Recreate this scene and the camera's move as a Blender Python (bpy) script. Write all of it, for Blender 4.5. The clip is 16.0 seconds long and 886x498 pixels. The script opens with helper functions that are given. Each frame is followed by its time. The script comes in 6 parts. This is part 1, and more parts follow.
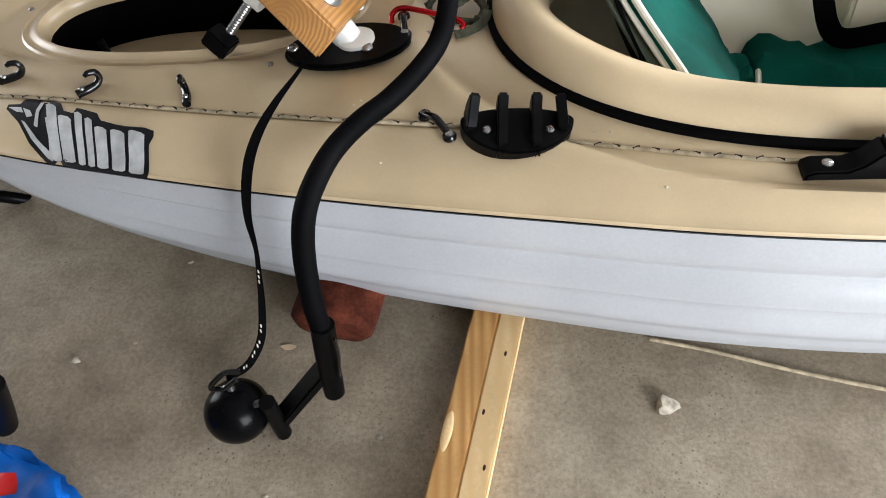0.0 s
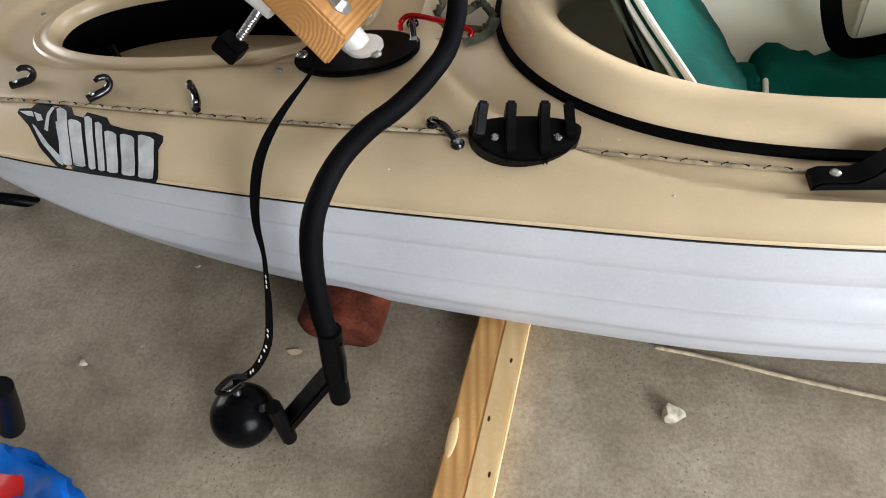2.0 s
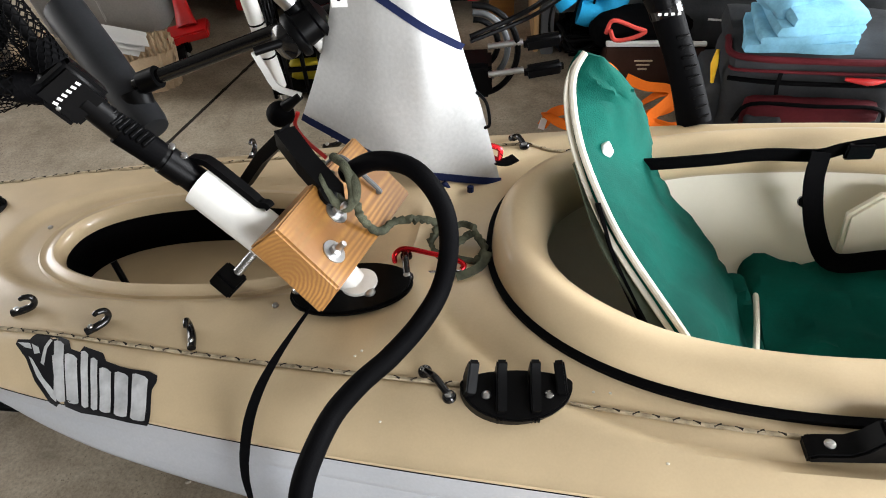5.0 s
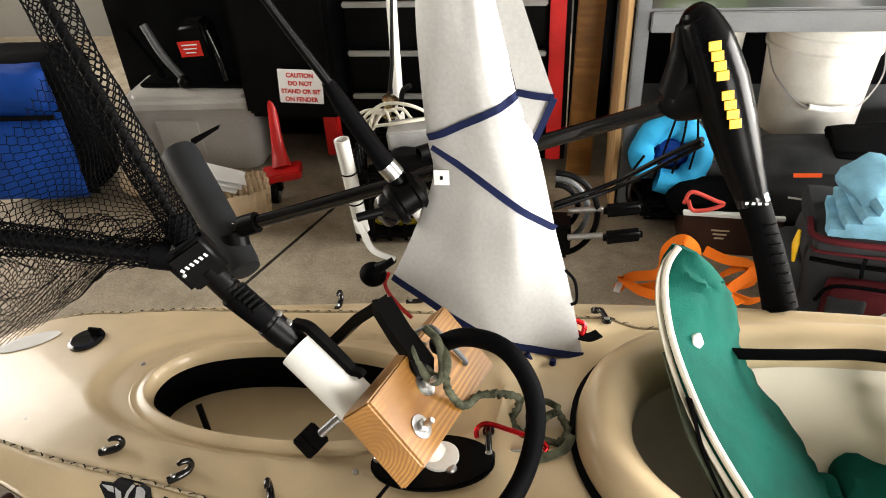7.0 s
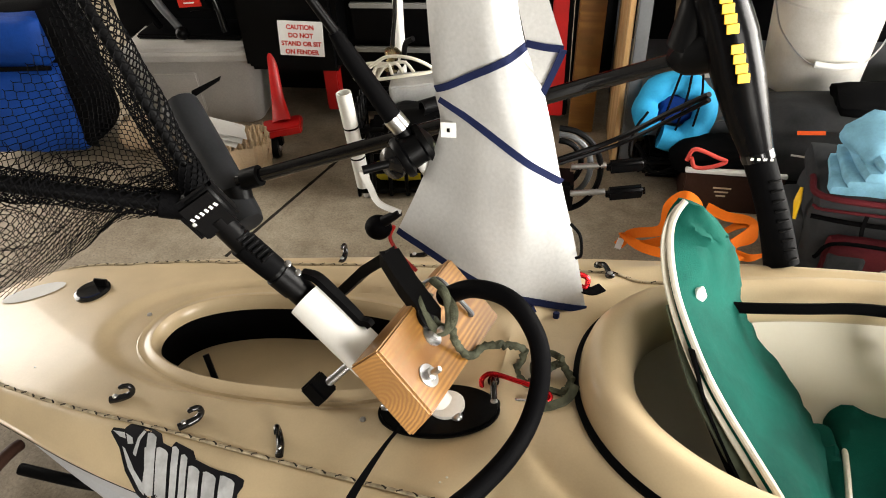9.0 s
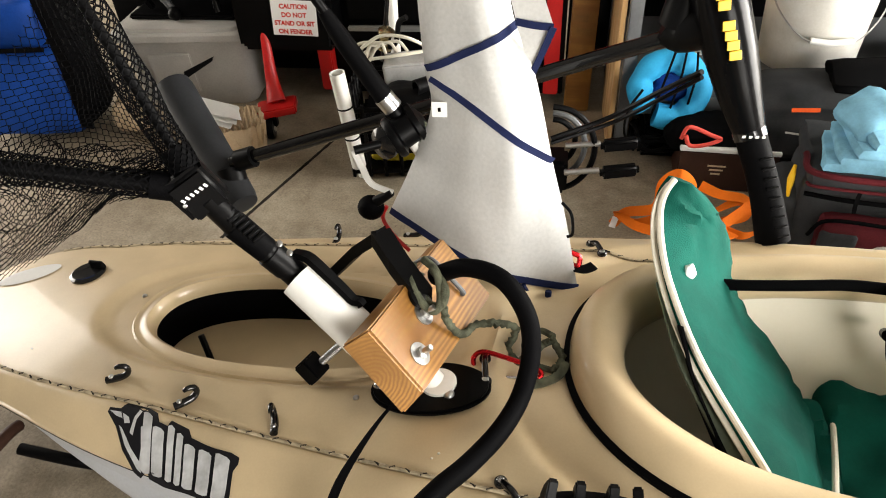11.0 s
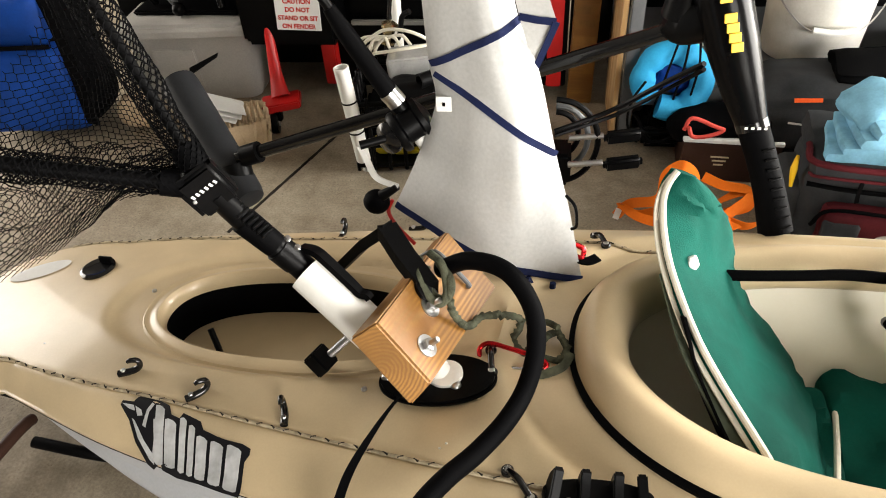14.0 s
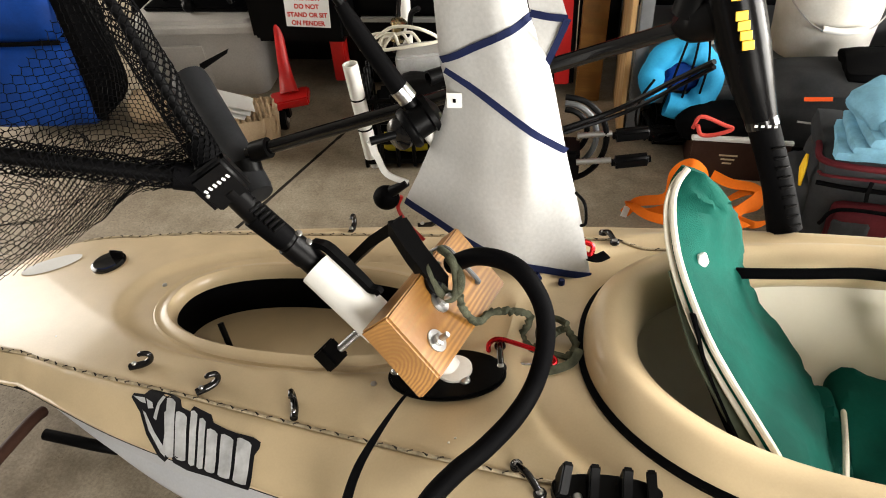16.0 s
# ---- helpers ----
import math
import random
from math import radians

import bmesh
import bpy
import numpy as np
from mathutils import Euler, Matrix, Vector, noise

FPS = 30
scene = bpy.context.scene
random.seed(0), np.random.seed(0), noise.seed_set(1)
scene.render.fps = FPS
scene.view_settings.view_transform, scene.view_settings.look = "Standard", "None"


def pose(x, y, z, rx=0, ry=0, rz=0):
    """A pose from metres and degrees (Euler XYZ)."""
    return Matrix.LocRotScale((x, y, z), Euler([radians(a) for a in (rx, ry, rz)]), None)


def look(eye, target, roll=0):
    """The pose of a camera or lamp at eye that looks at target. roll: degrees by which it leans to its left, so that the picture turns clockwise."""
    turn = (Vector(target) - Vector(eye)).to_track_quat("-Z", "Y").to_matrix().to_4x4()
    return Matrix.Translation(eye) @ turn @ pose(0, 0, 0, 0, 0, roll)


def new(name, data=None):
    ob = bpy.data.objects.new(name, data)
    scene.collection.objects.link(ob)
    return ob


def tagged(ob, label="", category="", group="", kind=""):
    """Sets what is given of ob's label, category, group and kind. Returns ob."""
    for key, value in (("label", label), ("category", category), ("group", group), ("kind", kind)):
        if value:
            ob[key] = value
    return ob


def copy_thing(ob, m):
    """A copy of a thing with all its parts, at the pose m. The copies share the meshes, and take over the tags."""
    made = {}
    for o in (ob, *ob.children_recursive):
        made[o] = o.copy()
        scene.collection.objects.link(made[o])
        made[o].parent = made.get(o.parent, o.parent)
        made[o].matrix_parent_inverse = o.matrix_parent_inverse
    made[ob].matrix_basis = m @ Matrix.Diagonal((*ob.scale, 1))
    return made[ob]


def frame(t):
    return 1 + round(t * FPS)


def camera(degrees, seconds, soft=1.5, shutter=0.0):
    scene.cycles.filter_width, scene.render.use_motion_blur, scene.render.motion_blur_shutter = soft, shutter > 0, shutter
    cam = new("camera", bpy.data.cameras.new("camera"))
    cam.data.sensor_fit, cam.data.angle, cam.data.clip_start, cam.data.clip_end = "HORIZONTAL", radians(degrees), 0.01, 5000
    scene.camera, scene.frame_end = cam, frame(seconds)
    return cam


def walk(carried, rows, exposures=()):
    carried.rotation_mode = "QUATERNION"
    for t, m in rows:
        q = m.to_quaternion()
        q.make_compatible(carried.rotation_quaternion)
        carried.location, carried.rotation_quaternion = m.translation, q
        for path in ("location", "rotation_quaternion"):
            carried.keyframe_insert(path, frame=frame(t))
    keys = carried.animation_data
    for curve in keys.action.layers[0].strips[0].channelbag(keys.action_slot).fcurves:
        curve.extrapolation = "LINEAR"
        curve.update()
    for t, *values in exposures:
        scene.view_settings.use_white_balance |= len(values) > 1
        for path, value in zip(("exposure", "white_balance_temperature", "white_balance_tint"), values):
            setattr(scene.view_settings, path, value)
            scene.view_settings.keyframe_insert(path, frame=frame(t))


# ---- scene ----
cam = camera(65.0, 16.0, soft=1.0)
PATH = [
    (0, (0.01, 0.438, 0.998), (-0.104, 1.621, -0.611), -5.1),
    (0.5, (0.011, 0.438, 1.0), (-0.105, 1.62, -0.609), -5.2),
    (1, (0.012, 0.436, 1.0), (-0.108, 1.623, -0.605), -5.2),
    (1.5, (0.009, 0.434, 1.005), (-0.115, 1.626, -0.597), -5.2),
    (2, (0.006, 0.438, 1.002), (-0.119, 1.632, -0.598), -5.0),
    (2.5, (0.012, 0.438, 1.006), (-0.119, 1.634, -0.591), -5.1),
    (3, (0.015, 0.445, 1.019), (-0.12, 1.676, -0.552), -5.3),
    (3.5, (0.021, 0.476, 1.04), (-0.11, 1.757, -0.49), -5.2),
    (4, (0.031, 0.513, 1.062), (-0.101, 1.786, -0.474), -5.6),
    (4.5, (0.035, 0.547, 1.093), (-0.104, 1.846, -0.421), -5.6),
    (5, (0.025, 0.586, 1.133), (-0.109, 1.999, -0.277), -4.9),
    (5.2, (0.018, 0.594, 1.148), (-0.121, 2.045, -0.222), -4.6),
    (7.3, (-0.038, 0.617, 1.215), (-0.329, 2.243, 0.087), -3.4),
    (7.5, (-0.04, 0.613, 1.209), (-0.329, 2.228, 0.065), -3.4),
    (8, (-0.026, 0.619, 1.203), (-0.312, 2.197, 0.008), -3.5),
    (8.5, (-0.037, 0.611, 1.202), (-0.314, 2.175, -0.014), -3.2),
    (9, (-0.049, 0.604, 1.209), (-0.315, 2.159, -0.02), -2.9),
    (11.5, (-0.033, 0.598, 1.212), (-0.293, 2.112, -0.068), -3.5),
    (12, (-0.038, 0.594, 1.215), (-0.295, 2.103, -0.072), -3.6),
    (12.5, (-0.043, 0.595, 1.219), (-0.299, 2.098, -0.076), -3.5),
    (13, (-0.043, 0.596, 1.218), (-0.301, 2.107, -0.067), -3.6),
    (13.5, (-0.039, 0.591, 1.22), (-0.3, 2.1, -0.067), -3.8),
    (14, (-0.036, 0.59, 1.222), (-0.308, 2.094, -0.068), -4.1),
    (14.5, (-0.041, 0.59, 1.224), (-0.315, 2.088, -0.072), -4.2),
    (15, (-0.042, 0.588, 1.22), (-0.326, 2.084, -0.078), -4.4),
    (15.5, (-0.04, 0.587, 1.22), (-0.326, 2.079, -0.082), -4.3),
    (16, (-0.043, 0.583, 1.222), (-0.329, 2.082, -0.071), -4.1),
]
walk(cam, [(t, look(eye, target, roll)) for t, eye, target, roll in PATH], exposures=[(0, 0.36, 6150, 10), (4.5, 0.40, 6250, 10), (7.5, 0.54, 7100, 10), (16, 0.52, 7100, 10)])



# ---- light ----
world = bpy.data.worlds.new("world")
scene.world = world
world.use_nodes = True
wn = world.node_tree.nodes
sky = wn.new("ShaderNodeTexSky")
sky.sky_type = "NISHITA"
sky.sun_disc = False
sky.sun_elevation = radians(48)
sky.sun_rotation = radians(-27)
world.node_tree.links.new(sky.outputs[0], wn["Background"].inputs[0])
wn["Background"].inputs[1].default_value = 0.10
sun_data = bpy.data.lights.new("sun", "SUN")
sun_data.energy, sun_data.angle, sun_data.color = 3.0, radians(0.5), (1.0, 0.95, 0.87)
sun = new("sun", sun_data)
sun.matrix_basis = look((-3, 6, 9), (0, 0, 0))
DOOR_Y0, DOOR_Y1, DOOR_Z = 0.9, 4.2, 2.2
GATE_X0, GATE_X1 = 1.3, 3.9
PORT_Y0, PORT_Y1 = 1.9, 3.8
gate = bpy.data.lights.new("door_daylight", "AREA")
gate.shape, gate.size, gate.size_y, gate.energy, gate.color = "RECTANGLE", DOOR_Y1 - DOOR_Y0, DOOR_Z - 0.1, 580.0, (0.98, 0.99, 1.0)
new("door_daylight", gate).matrix_basis = look((4.1, (DOOR_Y0 + DOOR_Y1) / 2, DOOR_Z / 2), (0.0, (DOOR_Y0 + DOOR_Y1) / 2, DOOR_Z / 2 - 0.3))
side = bpy.data.lights.new("side_daylight", "AREA")
side.shape, side.size, side.size_y, side.energy, side.color = "RECTANGLE", GATE_X1 - GATE_X0, DOOR_Z - 0.1, 250.0, (0.98, 0.99, 1.0)
new("side_daylight", side).matrix_basis = look(((GATE_X0 + GATE_X1) / 2, -1.9, DOOR_Z / 2), ((GATE_X0 + GATE_X1) / 2 - 0.6, 4.0, DOOR_Z / 2 - 0.3))

port = bpy.data.lights.new("left_daylight", "AREA")
port.shape, port.size, port.size_y, port.energy, port.color = "RECTANGLE", PORT_Y1 - PORT_Y0, DOOR_Z - 0.1, 85.0, (1.0, 0.97, 0.93)
new("left_daylight", port).matrix_basis = look((-3.7, (PORT_Y0 + PORT_Y1) / 2, DOOR_Z / 2), (0.0, (PORT_Y0 + PORT_Y1) / 2, 0.3))


# ---- materials ----
def mat(name, col, rough=0.5, metal=0.0, vary=0.12, scale=6.0, grain=0.05, gscale=160.0, bump=0.1, bscale=120.0, sheen=0.0, col2=None, coat=0.0, wave=None, alpha=None, trans=0.0):
    m = bpy.data.materials.new(name)
    m.use_nodes = True
    nt = m.node_tree
    nd, ln = nt.nodes, nt.links
    b = nd["Principled BSDF"]
    tc = nd.new("ShaderNodeTexCoord")
    oi = nd.new("ShaderNodeObjectInfo")
    n1 = nd.new("ShaderNodeTexNoise")
    n1.inputs["Scale"].default_value, n1.inputs["Detail"].default_value = scale, 6
    n2 = nd.new("ShaderNodeTexNoise")
    n2.inputs["Scale"].default_value, n2.inputs["Detail"].default_value = gscale, 3
    ln.new(tc.outputs["Object"], n1.inputs["Vector"])
    ln.new(tc.outputs["Object"], n2.inputs["Vector"])
    dark = col2 or tuple(c * (1 - 2.2 * vary) for c in col)
    lite = tuple(min(1.0, c * (1 + vary)) for c in col)
    r = nd.new("ShaderNodeValToRGB")
    r.color_ramp.elements[0].position, r.color_ramp.elements[1].position = 0.32, 0.68
    r.color_ramp.elements[0].color, r.color_ramp.elements[1].color = (*dark, 1), (*lite, 1)
    ln.new(n1.outputs["Fac"], r.inputs["Fac"])
    mx = nd.new("ShaderNodeMix")
    mx.data_type, mx.blend_type = "RGBA", "OVERLAY"
    mx.inputs["Factor"].default_value = grain * 4
    ln.new(r.outputs["Color"], mx.inputs["A"])
    ln.new(n2.outputs["Color"], mx.inputs["B"])
    bw = nd.new("ShaderNodeRGBToBW")
    ln.new(n2.outputs["Color"], bw.inputs[0])
    ln.new(bw.outputs[0], mx.inputs["B"])
    out = mx.outputs["Result"]
    if wave:
        wv = nd.new("ShaderNodeTexWave")
        mp = nd.new("ShaderNodeMapping")
        mp.inputs["Scale"].default_value, mp.inputs["Rotation"].default_value = wave[1], wave[2]
        ln.new(tc.outputs["Object"], mp.inputs["Vector"])
        ln.new(mp.outputs["Vector"], wv.inputs["Vector"])
        wv.wave_type = wave[0]
        wv.bands_direction, wv.rings_direction = (wave[6], wave[6]) if len(wave) > 6 else ("X", "X")
        wv.inputs["Scale"].default_value, wv.inputs["Distortion"].default_value, wv.inputs["Detail"].default_value, wv.inputs["Detail Scale"].default_value = wave[3], wave[4], 3, 1.2
        m2 = nd.new("ShaderNodeMix")
        m2.data_type, m2.blend_type = "RGBA", "MIX"
        ln.new(wv.outputs["Fac"], m2.inputs["Factor"])
        ln.new(out, m2.inputs["A"])
        m2.inputs["B"].default_value = (*wave[5], 1)
        out = m2.outputs["Result"]
    ln.new(out, b.inputs["Base Color"])
    rr = nd.new("ShaderNodeMapRange")
    rr.inputs["To Min"].default_value, rr.inputs["To Max"].default_value = max(0.02, rough - 0.08), min(1.0, rough + 0.1)
    ln.new(n1.outputs["Fac"], rr.inputs["Value"])
    ln.new(rr.outputs[0], b.inputs["Roughness"])
    b.inputs["Metallic"].default_value = metal
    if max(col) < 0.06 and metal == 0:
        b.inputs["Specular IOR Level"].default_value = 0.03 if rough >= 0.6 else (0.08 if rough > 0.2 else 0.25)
    elif rough >= 0.6 and metal == 0:
        b.inputs["Specular IOR Level"].default_value = 0.10
    b.inputs["Coat Weight"].default_value = coat
    b.inputs["Sheen Weight"].default_value = sheen
    b.inputs["Transmission Weight"].default_value = trans
    n3 = nd.new("ShaderNodeTexNoise")
    n3.inputs["Scale"].default_value, n3.inputs["Detail"].default_value = bscale, 4
    ln.new(tc.outputs["Object"], n3.inputs["Vector"])
    bp = nd.new("ShaderNodeBump")
    bp.inputs["Strength"].default_value, bp.inputs["Distance"].default_value = bump, 0.002
    ln.new(n3.outputs["Fac"], bp.inputs["Height"])
    ln.new(bp.outputs[0], b.inputs["Normal"])
    return m


TAN = mat("tan_polyethylene", (0.59, 0.46, 0.285), 0.30, vary=0.09, scale=5.0, grain=0.02, gscale=300, bump=0.05, bscale=260, coat=0.2)
CREAM = mat("cream_liner", (0.86, 0.79, 0.64), 0.45, vary=0.05, scale=4, grain=0.02, bump=0.05)
HULL_GREY = mat("grey_polyethylene", (0.46, 0.47, 0.49), 0.3, vary=0.07, scale=2.5, grain=0.03, gscale=220, bump=0.06, bscale=140, coat=0.15)
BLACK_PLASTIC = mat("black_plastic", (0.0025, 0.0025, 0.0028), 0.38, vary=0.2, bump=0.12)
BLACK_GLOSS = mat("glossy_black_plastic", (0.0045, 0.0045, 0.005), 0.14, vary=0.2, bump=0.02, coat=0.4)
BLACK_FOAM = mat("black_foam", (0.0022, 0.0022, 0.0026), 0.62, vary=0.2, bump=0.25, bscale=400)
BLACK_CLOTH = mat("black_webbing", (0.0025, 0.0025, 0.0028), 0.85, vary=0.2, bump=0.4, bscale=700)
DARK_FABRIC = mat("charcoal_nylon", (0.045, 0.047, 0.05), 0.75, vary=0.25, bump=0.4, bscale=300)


def concrete():
    """Troweled garage slab: cloudy stains, fine sand grain and patches of dark pits."""
    m = bpy.data.materials.new("concrete")
    m.use_nodes = True
    nd, ln = m.node_tree.nodes, m.node_tree.links
    b = nd["Principled BSDF"]
    tc = nd.new("ShaderNodeTexCoord")

    def noise_node(scale, detail, rough=0.6):
        n = nd.new("ShaderNodeTexNoise")
        n.inputs["Scale"].default_value, n.inputs["Detail"].default_value, n.inputs["Roughness"].default_value = scale, detail, rough
        ln.new(tc.outputs["Object"], n.inputs["Vector"])
        return n.outputs["Fac"]

    def ramp(fac, stops):
        r = nd.new("ShaderNodeValToRGB")
        r.color_ramp.elements[0].position, r.color_ramp.elements[1].position = stops[0][0], stops[-1][0]
        r.color_ramp.elements[0].color, r.color_ramp.elements[1].color = (*stops[0][1], 1), (*stops[-1][1], 1)
        ln.new(fac, r.inputs["Fac"])
        return r.outputs["Color"]

    def mix(kind, fac, a, c):
        x = nd.new("ShaderNodeMix")
        x.data_type, x.blend_type = "RGBA", kind
        if isinstance(fac, float):
            x.inputs["Factor"].default_value = fac
        else:
            ln.new(fac, x.inputs["Factor"])
        ln.new(a, x.inputs["A"])
        ln.new(c, x.inputs["B"])
        return x.outputs["Result"]

    cloud = ramp(noise_node(1.7, 8, 0.62), ((0.34, (0.262, 0.208, 0.144)), (0.66, (0.505, 0.438, 0.338))))
    blot = ramp(noise_node(9.0, 7, 0.7), ((0.30, (0.52, 0.50, 0.47)), (0.60, (1.0, 1.0, 1.0))))
    grain = ramp(noise_node(140.0, 5, 0.75), ((0.34, (0.45, 0.44, 0.42)), (0.62, (1.0, 1.0, 1.0))))
    vo = nd.new("ShaderNodeTexVoronoi")
    vo.inputs["Scale"].default_value = 120.0
    ln.new(tc.outputs["Object"], vo.inputs["Vector"])
    pit = ramp(vo.outputs["Distance"], ((0.10, (0.35, 0.33, 0.30)), (0.24, (1.0, 1.0, 1.0))))
    where = nd.new("ShaderNodeMapRange")
    where.inputs["From Min"].default_value, where.inputs["From Max"].default_value = 0.47, 0.62
    ln.new(noise_node(4.5, 5), where.inputs["Value"])
    col = mix("MULTIPLY", 0.8, cloud, blot)
    col = mix("MULTIPLY", 0.6, col, grain)
    col = mix("MULTIPLY", where.outputs[0], col, pit)
    ln.new(col, b.inputs["Base Color"])
    b.inputs["Roughness"].default_value = 0.62
    b.inputs["Specular IOR Level"].default_value = 0.2
    bp = nd.new("ShaderNodeBump")
    bp.inputs["Strength"].default_value, bp.inputs["Distance"].default_value = 0.45, 0.002
    ln.new(noise_node(70.0, 6), bp.inputs["Height"])
    ln.new(bp.outputs[0], b.inputs["Normal"])
    return m


CONCRETE = concrete()
GREEN = mat("green_canvas", (0.002, 0.070, 0.052), 0.85, vary=0.16, scale=9, bump=0.6, bscale=500)
OLIVE = mat("olive_mesh", (0.10, 0.12, 0.085), 0.9, vary=0.2, bump=0.5, bscale=600)
PIPING = mat("cream_piping", (0.68, 0.64, 0.54), 0.75, vary=0.12, bump=0.3, bscale=300)
PINE = mat("pine", (0.315, 0.148, 0.030), 0.42, vary=0.25, scale=7, bump=0.12, wave=("RINGS", (0.12, 1.0, 1.0), (0.03, 0.0, 0.02), 58.0, 3.2, (0.200, 0.084, 0.016), "X"))
LUMBER = mat("lumber", (0.56, 0.33, 0.125), 0.6, vary=0.14, scale=6, bump=0.2, wave=("BANDS", (1.0, 0.06, 1.0), (0.0, 0.0, 0.05), 18.0, 5.0, (0.43, 0.22, 0.075), "X"))
SAPWOOD = mat("pale_sapwood", (0.72, 0.52, 0.27), 0.6, vary=0.1, scale=5, bump=0.2, wave=("BANDS", (1.0, 0.05, 1.0), (0.0, 0.0, 0.04), 14.0, 4.0, (0.66, 0.45, 0.22), "X"))
RED_LOG = mat("red_stained_log", (0.085, 0.022, 0.012), 0.85, vary=0.35, scale=22, grain=0.2, bump=0.9, bscale=60)
STEEL = mat("zinc_steel", (0.55, 0.55, 0.55), 0.28, metal=1.0, vary=0.1, bump=0.1)
POLISHED = mat("satin_aluminium", (0.80, 0.79, 0.76), 0.42, metal=0.6, vary=0.06, bump=0.03)
CHROME = mat("chrome", (0.75, 0.75, 0.75), 0.12, metal=1.0, vary=0.05, bump=0.02)
WHITE_PVC = mat("white_pvc", (0.78, 0.77, 0.73), 0.35, vary=0.04, bump=0.05)
SILVER_CLOTH = mat("silver_white_cloth", (0.50, 0.50, 0.49), 0.45, vary=0.06, scale=4, bump=0.25, bscale=60)
NAVY = mat("navy_trim", (0.012, 0.018, 0.06), 0.8, vary=0.2, bump=0.4, bscale=400)
RED_PAINT = mat("red_paint", (0.55, 0.012, 0.012), 0.35, vary=0.15, bump=0.06)
RED_ANOD = mat("red_anodised_metal", (0.55, 0.01, 0.015), 0.22, metal=0.8, vary=0.1)
ORANGE = mat("orange_webbing", (0.80, 0.17, 0.015), 0.7, vary=0.12, bump=0.4, bscale=400)
BLUE_BAG = mat("blue_nylon", (0.004, 0.040, 0.22), 0.6, vary=0.2, bump=0.4, bscale=300)
CYAN_VINYL = mat("bright_blue_fabric", (0.02, 0.30, 0.55), 0.6, vary=0.2, bump=0.35, bscale=200)
TOWEL_BLUE = mat("pale_blue_terry", (0.22, 0.49, 0.66), 0.95, vary=0.15, scale=14, bump=1.0, bscale=500)
GREY_TOTE = mat("grey_tote_plastic", (0.46, 0.44, 0.41), 0.5, vary=0.08, bump=0.08)
MAROON = mat("maroon_nylon", (0.09, 0.012, 0.016), 0.75, vary=0.25, bump=0.4, bscale=300)
POD_GREY = mat("charcoal_paint", (0.022, 0.023, 0.025), 0.42, vary=0.15, bump=0.05)
SATIN_BLACK = mat("satin_black_shell", (0.0025, 0.0025, 0.003), 0.22, vary=0.15, bump=0.02)
FRESH_WOOD = mat("fresh_splinter", (0.68, 0.47, 0.24), 0.8, vary=0.15, bump=0.6)
CARD = mat("moulded_pulp", (0.60, 0.46, 0.31), 0.95, vary=0.1, bump=0.6, bscale=150)
PAPER = mat("paper", (0.78, 0.78, 0.76), 0.9, vary=0.04)
BROWN_BOX = mat("brown_carton", (0.05, 0.025, 0.018), 0.5, vary=0.2)
BUCKET = mat("white_bucket", (0.72, 0.70, 0.65), 0.45, vary=0.09, scale=7, bump=0.08, col2=(0.52, 0.49, 0.43))
CORD = mat("olive_paracord", (0.095, 0.100, 0.068), 0.9, vary=0.25, scale=60, bump=0.9, bscale=500)
ROPE = mat("cream_braided_rope", (0.46, 0.38, 0.26), 0.85, vary=0.2, scale=70, bump=0.9, bscale=600)
PLY = mat("plywood", (0.62, 0.42, 0.22), 0.6, vary=0.15, bump=0.2, wave=("BANDS", (1.0, 1.0, 0.05), (0.0, 0.0, 0.3), 14.0, 4.0, (0.50, 0.30, 0.13)))
GREY_METAL = mat("grey_shelf_metal", (0.12, 0.125, 0.13), 0.45, metal=0.3, vary=0.12)
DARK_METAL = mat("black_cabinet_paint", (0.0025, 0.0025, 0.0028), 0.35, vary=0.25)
CEIL = mat("white_ceiling", (0.20, 0.19, 0.175), 0.9, vary=0.05, scale=1.5, bump=0.2)
WALL = mat("drywall", (0.13, 0.122, 0.108), 0.9, vary=0.08, scale=1.5, bump=0.2)
YELLOW = mat("yellow_print", (0.85, 0.50, 0.01), 0.5, vary=0.05)
RED_PRINT = mat("red_print", (0.60, 0.03, 0.02), 0.6, vary=0.05)
ORANGE_PRINT = mat("orange_print", (0.75, 0.10, 0.02), 0.6, vary=0.05)
LOGO_BLACK = mat("black_decal", (0.012, 0.012, 0.014), 0.3, vary=0.1)
LOGO_GREY = mat("silver_decal", (0.52, 0.53, 0.54), 0.3, vary=0.15, scale=30)
STONE = mat("pale_pebble", (0.45, 0.40, 0.32), 0.9, vary=0.25, scale=60, bump=0.9, bscale=100)
WET = mat("dark_crack", (0.03, 0.026, 0.022), 0.9, vary=0.3)
DIRTY_RING = mat("yellow_plastic", (0.75, 0.60, 0.03), 0.5, vary=0.2)


# ---- mesh tools ----
def mesh_ob(name, bm, material, smooth_it=True, angle=40):
    bmesh.ops.recalc_face_normals(bm, faces=bm.faces)
    me = bpy.data.meshes.new(name)
    for f in bm.faces:
        f.smooth = smooth_it
    if smooth_it:
        for e in bm.edges:
            if len(e.link_faces) == 2 and e.calc_face_angle(0) > radians(angle):
                e.smooth = False
    bm.to_mesh(me)
    bm.free()
    me.materials.append(material)
    return new(name, me)


def thing(name, at, label, category, group="", kind="", m=None):
    ob = new(name)
    ob.empty_display_size = 0.05
    ob.matrix_basis = m if m is not None else Matrix.Translation(at)
    return tagged(ob, label, category, group, kind)


